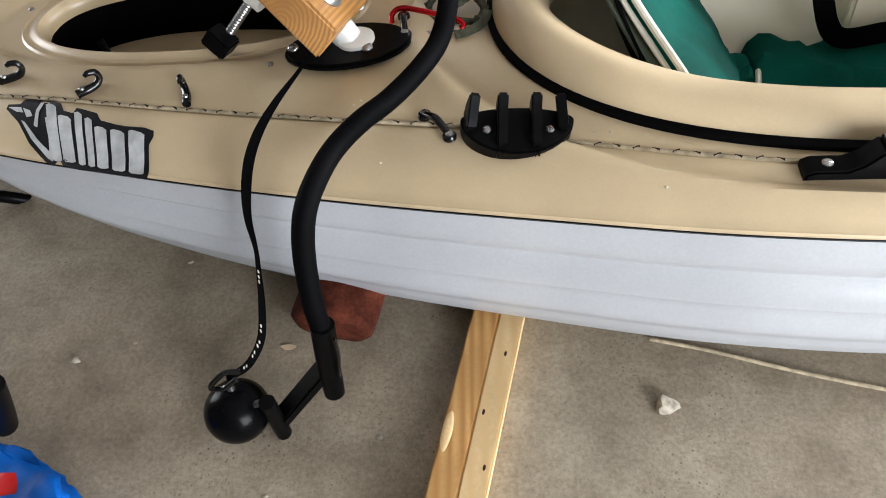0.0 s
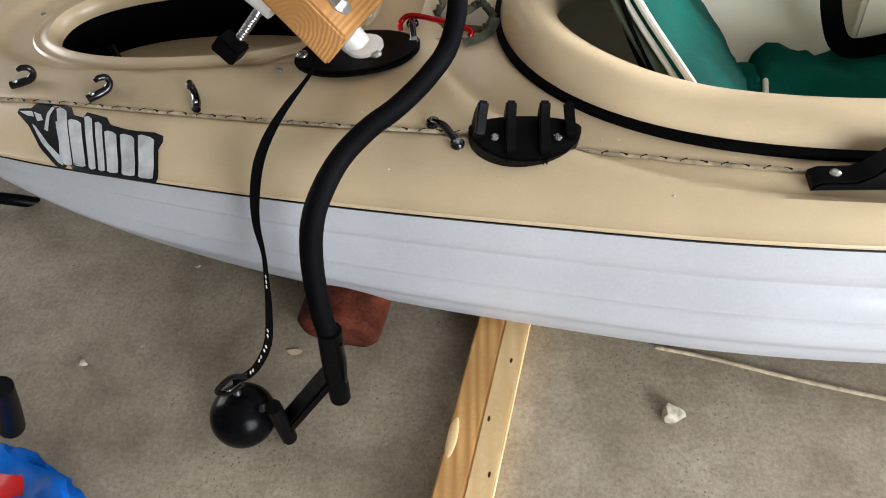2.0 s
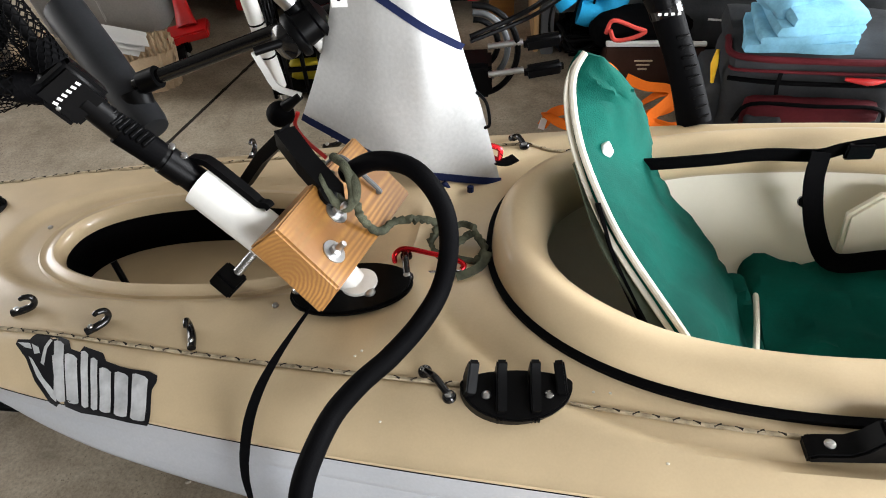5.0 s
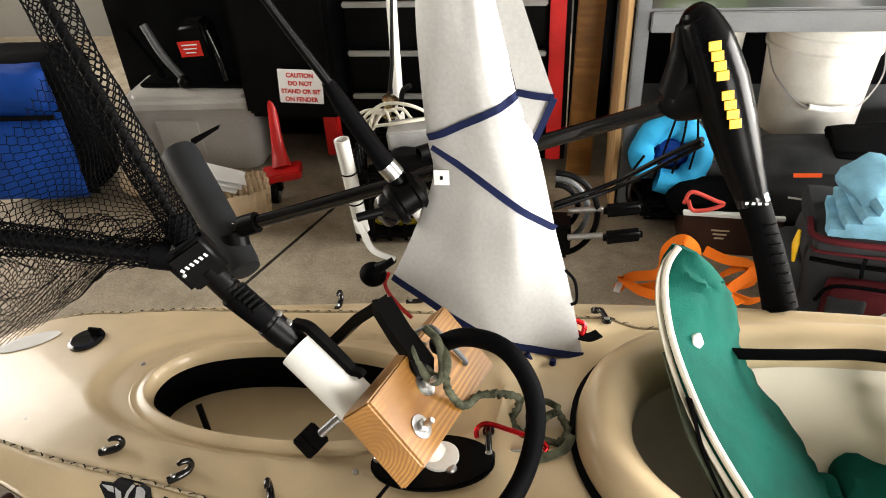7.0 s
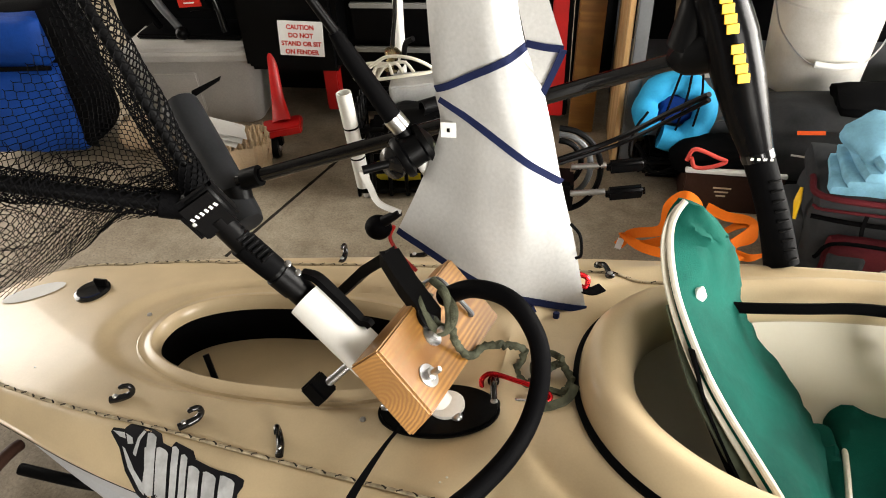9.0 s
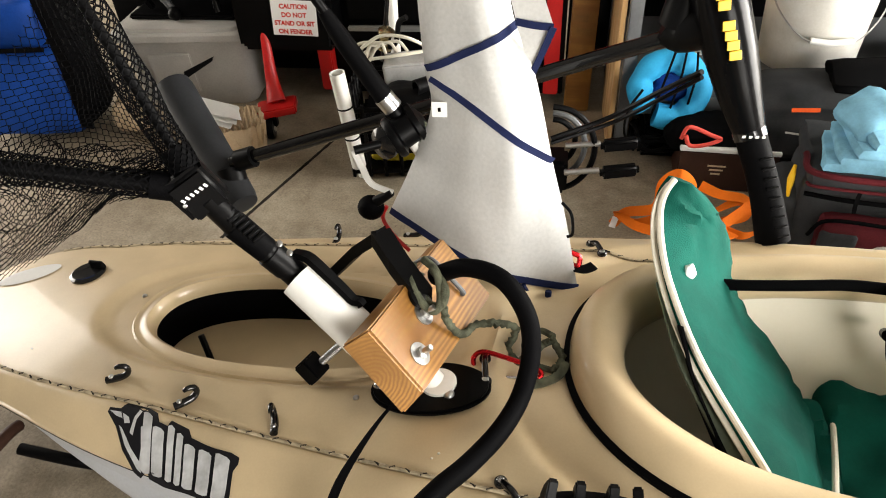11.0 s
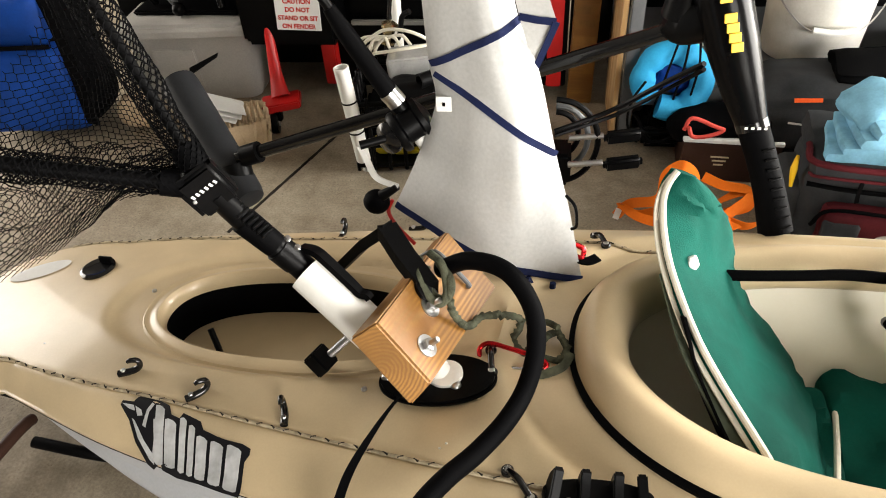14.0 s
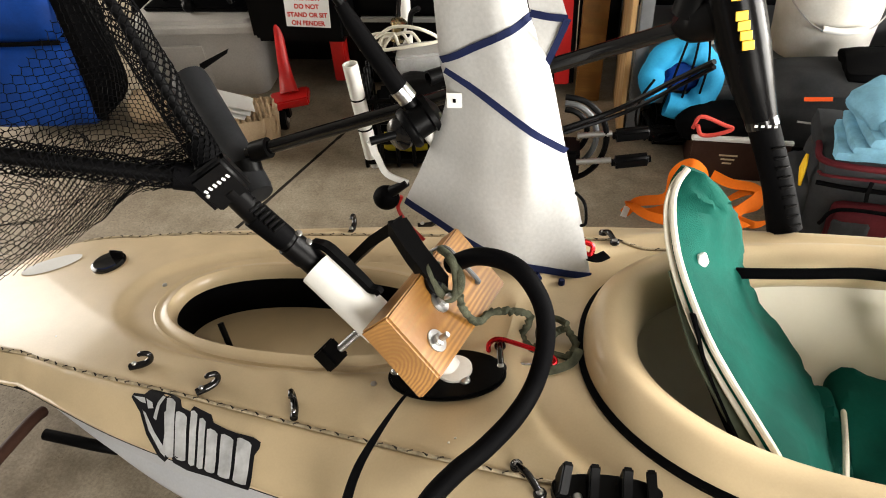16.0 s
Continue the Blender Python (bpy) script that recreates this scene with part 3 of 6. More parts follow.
def pad_eye(a, c, name="pad_eye"):
    """A black strap eye with two feet, screwed down at a and c (places along and across the deck)."""
    pa, pc = on_deck(*a), on_deck(*c)
    mid = (pa + pc) / 2
    b = lathe(((0.0095, 0), (0.0095, 0.005), (0.008, 0.007), (0.004, 0.007)), Matrix.Translation(pa), 18)
    lathe(((0.0095, 0), (0.0095, 0.005), (0.008, 0.007), (0.004, 0.007)), Matrix.Translation(pc), 18, b)
    tube([pa + Vector((0, 0, 0.005)), pa.lerp(pc, 0.3) + Vector((0, 0, 0.012)), mid + Vector((0, 0, 0.015)), pa.lerp(pc, 0.7) + Vector((0, 0, 0.012)), pc + Vector((0, 0, 0.005))], 0.0052, 10, 5, b)
    e = part(name, b, BLACK_GLOSS, kayak, "black strap eye", local=True)
    for p in (pa, pc):
        screw(kayak, p + Vector((0, 0, 0.008)), UP, 0.0055).parent = e
    return e


pad_eye(deck_under((-0.065, 1.130, 0.357)), deck_under((-0.031, 1.090, 0.353)))
pad_eye(deck_under((-0.100, 1.299, 0.355)), deck_under((-0.105, 1.346, 0.353)))
pad_eye(deck_under((0.075, 1.70, 0.32)), deck_under((0.095, 1.665, 0.32)))


def zigzag_cleat():
    a, c = K_local((-0.016, 1.095, 0.358)), K_local((0.128, 1.099, 0.352))
    m = axes((a + c) / 2, c - a, (0, 1, 0.30))
    m.translation.z = deck((a.x + c.x) / 2, (a.y + c.y) / 2) + 0.010
    L = (c - a).length
    base = [(L / 2 * math.cos(t), 0.050 * math.sin(t) * (1.0 if math.sin(t) < 0 else 0.36)) for t in np.linspace(0, 2 * math.pi, 40, endpoint=False)]
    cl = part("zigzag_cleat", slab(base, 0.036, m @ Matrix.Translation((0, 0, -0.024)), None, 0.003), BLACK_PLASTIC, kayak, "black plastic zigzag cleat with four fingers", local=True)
    for x, lean, back in ((-0.44, 14, 0.4), (-0.15, 4, 1.0), (0.15, 2, 1.0), (0.42, -12, 0.4)):
        prof = ((-0.040 * back, 0.006), (0.012, 0.006), (0.020, 0.022), (0.022, 0.040), (0.016, 0.042), (0.004, 0.033), (-0.020 * back, 0.026), (-0.038 * back, 0.020))
        wdt = 0.0135
        q = m @ Matrix.Translation((x * L + wdt / 2, -0.002, 0)) @ pose(0, 0, 0, 0, lean, 0) @ Matrix(((0, 0, -1, 0), (1, 0, 0, 0), (0, 1, 0, 0), (0, 0, 0, 1)))
        part("finger", slab(prof, wdt, q, None, 0.002), BLACK_PLASTIC, cl, local=True)
        if back > 0.9:
            for n in (-1, 0, 1):
                part("rib", box((0.002, 0.010, 0.012), m @ Matrix.Translation((x * L + 0.0045 * n, -0.044, 0.004))), BLACK_PLASTIC, cl, local=True)
    for x in (-0.27, 0.28):
        screw(kayak, m @ Vector((x * L, -0.016, 0.0125)), UP, 0.0065).parent = cl


zigzag_cleat()


def jam_cleat():
    p = K_local((0.396, 1.011, 0.370))
    m = axes((p.x + 0.12, p.y + 0.003, deck(p.x + 0.1, p.y) + 0.0), (1, 0.06, 0), (0, 1, 0))
    out = [(-0.13, 0), (-0.13, 0.010), (-0.120, 0.015), (-0.085, 0.015), (-0.070, 0.024), (-0.055, 0.042), (0.04, 0.044), (0.07, 0.02), (0.13, 0.015), (0.13, 0)]
    q = m @ Matrix(((1, 0, 0, 0), (0, 0, -1, 0.016), (0, 1, 0, 0), (0, 0, 0, 1)))
    j = part("jam_cleat", slab(out, 0.032, q, None, 0.003), BLACK_PLASTIC, kayak, "black plastic rope jam cleat", local=True)
    for x in np.linspace(-0.05, 0.035, 8):
        part("tooth", box((0.004, 0.026, 0.004), m @ Matrix.Translation((x, 0, 0.0445)) @ pose(0, 0, 0, 0, 20, 0), None, 0.001, 1), BLACK_PLASTIC, j, local=True)
    screw(kayak, m @ Vector((-0.104, 0, 0.0155)), UP, 0.0065).parent = j


jam_cleat()


def rod_holder_flange():
    c = K_local((-0.183, 1.280, 0.354))
    z = deck(c.x, c.y)
    m = axes((c.x, c.y, z), (1, 0.20, 0), (0, 1, 0))
    pts = []
    for t in np.linspace(0, 2 * math.pi, 44, endpoint=False):
        r = 1.0 + 0.06 * math.cos(2 * t)
        pts.append((0.088 * math.cos(t) * r * (1.0 if math.cos(t) > 0 else 1.02), 0.058 * math.sin(t) * r))
    fl = part("rod_holder_flange", slab(pts, 0.011, m, None, 0.004), BLACK_PLASTIC, kayak, "black flush-mount rod holder flange", local=True)
    part("sleeve", lathe(((0.028, 0.008), (0.028, 0.016), (0.025, 0.018), (0.010, 0.019)), m @ Matrix.Translation((0.012, 0.004, 0)), 30), WHITE_PVC, fl, "white plastic sleeve", local=True)
    for p in ((-0.153, 1.264, 0.357), (-0.176, 1.373, 0.341), (-0.265, 1.277, 0.348)):
        q = K_local(p)
        part("bolt", lathe(((0.009, 0), (0.009, 0.002), (0.0065, 0.005), (0.003, 0.006)), Matrix.Translation((q.x, q.y, z + 0.0105)), 18), STEEL, fl, "steel bolt head", local=True)


rod_holder_flange()


def vent_plug():
    u, v = deck_under((-0.971, 1.589, 0.263))
    o = on_deck(u, v)
    b = lathe(((0.037, -0.002), (0.037, 0.005), (0.031, 0.008), (0.024, 0.006), (0.010, 0.006)), Matrix.Translation(o), 28)
    pl = part("drain_plug", b, BLACK_GLOSS, kayak, "round black deck drain plug", local=True)
    part("tab", box((0.034, 0.007, 0.02), Matrix.Translation(o + Vector((0.012, 0.018, 0.012))), None, 0.002), BLACK_PLASTIC, pl, local=True)


vent_plug()


def patch(poly, up, material, name, parent, label="", cuts=3):
    """A thin decal that follows the deck: poly is in places along and across."""
    bm = bmesh.new()
    f = bm.faces.new([bm.verts.new((a, b, 0)) for a, b in poly])
    bmesh.ops.triangulate(bm, faces=[f])
    bmesh.ops.subdivide_edges(bm, edges=bm.edges[:], cuts=cuts, use_grid_fill=True)
    for vv in bm.verts:
        vv.co = on_deck(vv.co.x, vv.co.y, up)
    return part(name, bm, material, parent, label, local=True)


oval_uv = deck_under((-1.112, 1.588, 0.250))
# flat white paper colour stands in for the chrome's bright reflection
patch([(oval_uv[0] + 0.055 * math.cos(t) * 1.0 + 0.0 * t, oval_uv[1] + 0.03 * math.sin(t) + 0.03 * math.cos(t)) for t in np.linspace(0, 2 * math.pi, 24, endpoint=False)], 0.002, PAPER, "oval_badge", kayak, "oval chrome badge, its bright reflection painted flat white")
for p in ((-0.805, 1.521, 0.276), (-0.301, 1.262, 0.346)):
    u, v = deck_under(p)
    part("rivet", lathe(((0.005, 0), (0.005, 0.002), (0.003, 0.004)), Matrix.Translation(on_deck(u, v)), 12), STEEL, kayak, local=True)

# side decal: a bird shape and seven tall letter-like blocks, in black with silver
L_TL, L_TR, L_BL, L_BR = (Vector(deck_under(p)) for p in ((-0.643, 1.226, 0.312), (-0.471, 1.159, 0.320), (-0.617, 1.131, 0.288), (-0.467, 1.093, 0.300)))


def on_logo(x, y):
    return tuple((L_TL.lerp(L_TR, x)).lerp(L_BL.lerp(L_BR, x), y))


patch([on_logo(x, y) for x, y in ((-0.50, 0.30), (-0.47, 0.22), (-0.33, 0.16), (-0.24, -0.02), (-0.08, -0.10), (0.12, -0.06), (0.15, 0.08), (0.25, 0.08), (0.29, -0.05), (0.50, -0.05), (0.54, 0.08), (0.70, 0.08), (0.80, 0.06), (0.98, -0.02), (1.07, 0.0), (1.07, 0.14), (1.03, 0.32), (1.03, 1.05), (0.80, 1.06), (0.55, 1.04), (0.28, 1.06), (0.08, 1.0), (0.03, 0.86), (-0.02, 1.04), (-0.12, 0.98), (-0.30, 0.72), (-0.38, 0.46))], 0.0016, LOGO_BLACK, "decal_backing", kayak, "black side decal with a silver emblem", 4)


def decal(poly, material, up):
    patch([on_logo(x, y) for x, y in poly], up, material, "decal_shape", kayak, cuts=2)


def pill(x0, x1, y0, y1, r=0.035):
    return [(x0 + r, y0), (x1 - r, y0), (x1, y0 + r), (x1, y1 - r), (x1 - r, y1), (x0 + r, y1), (x0, y1 - r), (x0, y0 + r)]


# tall plain silver blocks
for x0, x1, y0, y1 in ((-0.04, 0.07, 0.02, 0.94), (0.085, 0.225, 0.18, 0.92), (0.265, 0.345, 0.04, 0.95), (0.375, 0.45, 0.10, 0.96), (0.475, 0.60, 0.22, 0.96), (0.64, 0.785, 0.20, 0.97), (0.825, 0.985, 0.12, 0.98)):
    decal(pill(x0, x1, y0, y1), LOGO_GREY, 0.0030)
# silver bird emblem: bill, head line and wing edge
for poly in (((-0.47, 0.27), (-0.32, 0.22), (-0.30, 0.30), (-0.38, 0.31)), ((-0.30, 0.22), (-0.22, 0.24), (-0.20, 0.32), (-0.27, 0.36)), ((-0.34, 0.42), (-0.30, 0.44), (-0.18, 0.66), (-0.06, 0.80), (-0.03, 0.96), (-0.10, 0.90), (-0.26, 0.66)), ((-0.20, 0.46), (-0.15, 0.20), (-0.09, 0.04), (-0.06, 0.05), (-0.12, 0.22), (-0.16, 0.48)), ((-0.08, 0.86), (-0.05, 0.60), (-0.06, 0.30), (-0.04, 0.28), (-0.01, 0.62), (-0.03, 0.90))):
    decal(poly, LOGO_GREY, 0.0030)
for p in ((-0.166, 1.163, 0.351), (-0.123, 1.067, 0.342), (0.230, 0.995, 0.359), (0.156, 1.100, 0.355), (0.177, 1.097, 0.356), (-0.157, 1.171, 0.352), (-0.949, 1.361, 0.282)):
    u, v = deck_under(p)
    part("speck", lathe(((0.0022, 0), (0.0015, 0.0012)), Matrix.Translation(on_deck(u, v)), 7), PIPING, kayak, local=True)

# belt on the far cockpit wall
part("belt", ribbon([(0.205, 1.560, 0.362), (0.297, 1.540, 0.376), (0.397, 1.535, 0.386), (0.482, 1.530, 0.398), (0.565, 1.525, 0.398), (0.607, 1.520, 0.415), (0.706, 1.500, 0.450)], 0.033, 0.003, up=(0, 1, 0.3), n=6), BLACK_CLOTH, kayak, "black webbing seat belt")
part("belt", ribbon([(0.561, 1.508, 0.417), (0.555, 1.483, 0.368), (0.584, 1.474, 0.274), (0.624, 1.455, 0.216), (0.694, 1.432, 0.243), (0.795, 1.413, 0.268)], 0.034, 0.003, up=(0, 1, 0.3), n=6), BLACK_CLOTH, kayak, "black webbing seat belt")
bk = part("buckle", box((0.045, 0.01, 0.030), Matrix.Translation((0.622, 1.510, 0.415)), None, 0.003), BLACK_GLOSS, kayak, "black plastic side-release buckle")
part("knob", rod((0.574, 1.526, 0.296), (0.552, 1.483, 0.333), 0.010), BLACK_PLASTIC, kayak)
part("console_panel", slab([(0, 0), (0.25, 0.01), (0.25, 0.13), (0.045, 0.13), (0.0, 0.09)], 0.02, axes((0.644, 1.492, 0.199), (1, -0.12, 0.05), (0, 0.2, 1)), None, 0.006), CREAM, kayak, "cream moulded side panel")


# ---- seat ----
seat = thing("padded_chair", (0.45, 1.32, 0.12), "green canvas seat with cream piping in the kayak's cockpit", "chair")
LEFT = [(0.172, 1.520, 0.602), (0.158, 1.505, 0.584), (0.155, 1.490, 0.546), (0.168, 1.430, 0.489), (0.206, 1.325, 0.434), (0.253, 1.245, 0.391), (0.296, 1.175, 0.356), (0.320, 1.140, 0.313)]
RIGHT = [(0.195, 1.535, 0.589), (0.245, 1.565, 0.530), (0.288, 1.590, 0.452), (0.343, 1.610, 0.303), (0.384, 1.605, 0.234), (0.470, 1.540, 0.140), (0.455, 1.400, 0.170), (0.405, 1.225, 0.232)]
LS, RS = spline(LEFT, 6), spline(RIGHT, 6)


def cushion_loft(ls, rs, puff, back, n=14):
    rings = []
    for i, (a, c) in enumerate(zip(ls, rs)):
        d = (c - a)
        nx = (ls[min(i + 1, len(ls) - 1)] - ls[max(i - 1, 0)]).cross(d).normalized()
        if nx.z < 0:
            nx = -nx
        ring = []
        for k in range(n + 1):
            t = k / n
            wr = (0.007 * noise.noise(Vector((t * 4, i * 0.30, 3.1))) + 0.006 * noise.noise(Vector((t * 12, i * 0.8, 1.7)))) * smooth(0, 10, i)
            ring.append(a + d * t + nx * (puff * math.sin(math.pi * t) ** 0.6 + wr))
        for k in range(n, -1, -1):
            t = k / n
            ring.append(a + d * t - nx * (back + 0.008 * math.sin(math.pi * t)))
        rings.append(ring)
    return loft(rings)


backrest = part("backrest", cushion_loft(LS, RS, 0.020, 0.016), GREEN, seat, "tall quilted green backrest with a worn white patch")
part("piping", tube([p + Vector((-0.002, -0.003, 0.003)) for p in LS[::3]], 0.0055, 8, 3), PIPING, backrest, "cream edge binding")
part("edge_band", ribbon([p + Vector((-0.006, -0.002, -0.010)) for p in LS[::4]], 0.018, 0.003, up=(0.3, -1, 0.2), n=3), PIPING, backrest, "cream edge binding")
part("back_panel", ribbon([LS[k] + Vector((-0.010, 0.002, -0.020)) for k in (18, 24, 30, 36, 42)], [0.01, 0.030, 0.040, 0.040, 0.045], 0.006, up=(0.3, -1, 0.2), n=4), OLIVE, backrest, "olive mesh rear pocket")
wp = bmesh.new()
pc = Vector((0.207, 1.452, 0.474))
bmesh.ops.create_icosphere(wp, subdivisions=3, radius=0.012, matrix=Matrix.Translation(pc + Vector((0.0, 0.010, -0.008))) @ Matrix.Diagonal((0.9, 0.55, 1.5, 1)))
for vv in wp.verts:
    vv.co += Vector((1, 0.6, 1)) * 0.004 * noise.noise(vv.co * 120)
part("worn_patch", wp, PAPER, backrest, "worn white patch")


def cushion(u0, u1, v0, v1, w0, w1, seed):
    """A slack canvas pad: rounded edges, soft hollows and sharp creases."""
    bm = bmesh.new()
    bmesh.ops.create_cube(bm, size=1)
    bmesh.ops.subdivide_edges(bm, edges=bm.edges[:], cuts=23, use_grid_fill=True)
    size = Vector((u1 - u0, v1 - v0, w1 - w0))
    mid = Vector((u0 + u1, v0 + v1, w0 + w1)) / 2
    r = 0.42 * min(size)
    for vv in bm.verts:
        c = vv.co.copy()
        p = Vector((c.x * size.x, c.y * size.y, c.z * size.z))
        core = Vector([max(-(h / 2 - r), min(h / 2 - r, a)) for a, h in zip(p, size)])
        d = p - core
        if d.length > 1e-6:
            p = core + d.normalized() * r
        q = p + mid
        fold = 1 - 2 * abs(noise.noise(Vector((q.x * 8 + q.y * 5, q.y * 7 - q.x * 3, seed))))
        crease = 1 - 2 * abs(noise.noise(Vector((q.x * 15 - q.y * 8, q.y * 12, seed + 5))))
        p.z += (0.022 * fold + 0.016 * crease**3) * (c.z + 0.5)
        vv.co = K @ (p + mid)
    return bm


sc1 = part("seat_cushion", cushion(0.455, 1.0, -0.20, 0.21, -0.262, -0.192, 4.0), GREEN, seat, "crumpled green seat cushion")
part("piping", tube([(0.502, 1.500, 0.141), (0.507, 1.470, 0.161), (0.459, 1.330, 0.221), (0.408, 1.200, 0.277)], 0.005, 8, 5), PIPING, sc1, "cream piping")
part("side_bolster", cushion(0.40, 0.462, -0.20, 0.16, -0.262, -0.185, 7.0), GREEN, seat)
part("seat_frame", tube([K @ Vector((0.14, -0.06, -0.02)), K @ Vector((0.20, -0.09, -0.10)), K @ Vector((0.30, -0.12, -0.18)), K @ Vector((0.36, -0.14, -0.235))], 0.012, 8, 5), BLACK_PLASTIC, seat)
part("seat_strap", ribbon([(0.182, 1.360, 0.450), (0.202, 1.310, 0.394), (0.230, 1.250, 0.354), (0.245, 1.200, 0.346)], 0.05, 0.004, up=(1, 0, 0), n=5), BLACK_CLOTH, seat)


# ---- supports under the kayak ----
a0, a1 = Vector((-0.075, 0.53, 0.0)), Vector((0.165, 1.60, 0.0))
lum_m = axes(((a0 + a1) / 2) + Vector((0, 0, 0.020)), (a1.y - a0.y, a0.x - a1.x, 0), (0, 1, 0))
lum = thing("lumber_support", (a0 + a1) / 2, "pale knotty length of lumber on the floor under the kayak", "lumber")
part("heartwood", box((0.043, (a1 - a0).length, 0.040), lum_m @ Matrix.Translation((-0.0195, 0, 0)), None, 0.0025), LUMBER, lum, "orange-brown half of the board")
part("sapwood", box((0.039, (a1 - a0).length, 0.0385), lum_m @ Matrix.Translation((0.0215, 0, -0.0007)), None, 0.0025), SAPWOOD, lum, "pale half of the board")
for kx, ky in ((0.025, -0.12), (0.012, -0.22), (0.03, -0.30)):
    part("knot", lathe(((0.0030, 0), (0.0020, 0.0006)), lum_m @ Matrix.Translation((kx, ky, 0.0186)) @ Matrix.Diagonal((0.7, 1.6, 1, 1)), 10), BROWN_BOX, lum)
chip = bmesh.new()
bmesh.ops.create_icosphere(chip, subdivisions=2, radius=1, matrix=Matrix.Translation((-0.044, 0.818, 0.0395)) @ pose(0, 0, 0, 0, 0, -12) @ Matrix.Diagonal((0.008, 0.034, 0.0022, 1)))
part("gouge", chip, FRESH_WOOD, lum, "pale splintered gouge")


def log_support():
    bm = bmesh.new()
    rings = []
    p0, p1 = Vector((-0.232, 0.985, 0.045)), Vector((-0.12, 1.56, 0.045))
    stations = (0.0, 0.004, 0.012, 0.03) + tuple(0.08 + 0.92 * k / 15 for k in range(16))
    for i, f in enumerate(stations):
        c = p0.lerp(p1, f)
        k = (0.80, 0.93, 0.985, 1.0)[i] if i < 4 else 1.0
        ring = []
        for t in np.linspace(0, 2 * math.pi, 40, endpoint=False):
            lump = 1 + 0.09 * noise.noise(Vector((math.cos(t) * 2, math.sin(t) * 2, f * 3))) + 0.03 * noise.noise(Vector((math.cos(t) * 9, math.sin(t) * 9, f * 12)))
            ring.append(c + Vector((0.98, -0.19, 0)) * (math.cos(t) * 0.068 * k * lump) + Vector((0, 0, 1)) * (math.copysign(abs(math.sin(t)) ** 0.8, math.sin(t)) * 0.043 * k * lump))
        rings.append(ring)
    loft(rings, bm)
    return bm


single("log_support", log_support(), RED_LOG, "rough red-stained round log under the kayak", "log")
for k, (pp, rr) in enumerate((((0.283, 0.872, 0.000), 0.017), ((-0.659, 0.952, 0.000), 0.006), ((-0.515, 1.148, 0.000), 0.004), ((-0.397, 0.918, 0.000), 0.003), ((-0.569, 0.984, 0.000), 0.003), ((-0.146, 0.823, 0.000), 0.004), ((-0.305, 0.734, 0.000), 0.004))):
    bm = bmesh.new()
    bmesh.ops.create_icosphere(bm, subdivisions=2, radius=rr, matrix=Matrix.Translation(Vector(pp) + Vector((0, 0, rr * 0.4))) @ Matrix.Diagonal((1.3, 0.9, 0.6, 1)))
    for vv in bm.verts:
        vv.co += (vv.co - Vector(pp)) * 0.45 * noise.noise(vv.co * (0.9 / rr) + Vector((k, 0, 0)))
    single("pebble", bm, STONE, "small pale pebble on the concrete", "pebble", "pebbles on the floor")
lf = slab([(0.012 * math.cos(t) * (1 + 0.2 * math.sin(3 * t)), 0.005 * math.sin(t)) for t in np.linspace(0, 6.28, 16, endpoint=False)], 0.0015, Matrix.Translation(Vector((-0.309, 0.975, 0.000)) + Vector((0, 0, 0.001))))
single("dry_leaf", lf, CARD, "small brown dry leaf on the concrete", "leaf")


# ---- wooden mount on the deck ----
E0, E1 = Vector((-0.296, 1.230, 0.497)), Vector((-0.209, 1.190, 0.407))
FAR = Vector((-0.196, 1.507, 0.413))
ax_w = (E1 - E0)
ax_l = (FAR - (E0 + E1) / 2)
ax_l -= ax_w * ax_l.dot(ax_w) / ax_w.length_squared
bmx = axes((E0 + E1) / 2, ax_l, -ax_w)
if bmx.to_3x3().col[2].z < 0:
    bmx = axes((E0 + E1) / 2, ax_l, ax_w)
BW, BL, BT = ax_w.length, 0.305, 0.040
block = thing("wooden_mount", None, "varnished pine block bolted over the kayak's rod holder", "mount block", m=bmx.copy())
board_bm = box((BL, BW, BT), Matrix.Translation((BL / 2, 0, BT / 2)), None, 0.003)
for vv in board_bm.verts:
    if vv.co.x < 0.01:
        vv.co.x += 0.022 * vv.co.z / BT
        vv.co.y *= 1 - 0.10 * vv.co.z / BT
part("board", board_bm, PINE, block, "varnished pine board", local=True)
for bx, by in ((0.068, -0.022), (0.133, 0.010)):
    m = bmx @ Matrix.Translation((bx, by, BT))
    wsh = part("washer", lathe(((0.018, 0), (0.018, 0.002), (0.007, 0.002)), m, 28), STEEL, block, "zinc washer")
    nut = part("nut", lathe(((0.0095, 0.002), (0.0095, 0.009), (0.0055, 0.010)), m, 6), STEEL, block, "zinc nut", False)
    part("bolt", lathe(((0.0048, 0.008), (0.0048, 0.024), (0.004, 0.0255)), m, 14), STEEL, block, "threaded bolt end")
part("u_bolt", tube([bmx @ Vector(p) for p in ((0.24, -0.02, BT), (0.24, -0.02, BT + 0.006), (0.235, 0.02, BT + 0.008), (0.23, 0.06, BT + 0.006), (0.23, 0.068, BT * 0.3))], 0.004, 8, 5), GREY_METAL, block)
part("post", rod(K_at(*deck_under((-0.182, 1.288, 0.355)), 0.01), bmx @ Vector((0.10, 0.0, 0.0)), 0.021, seg=24), WHITE_PVC, block, "white plastic post under the board")

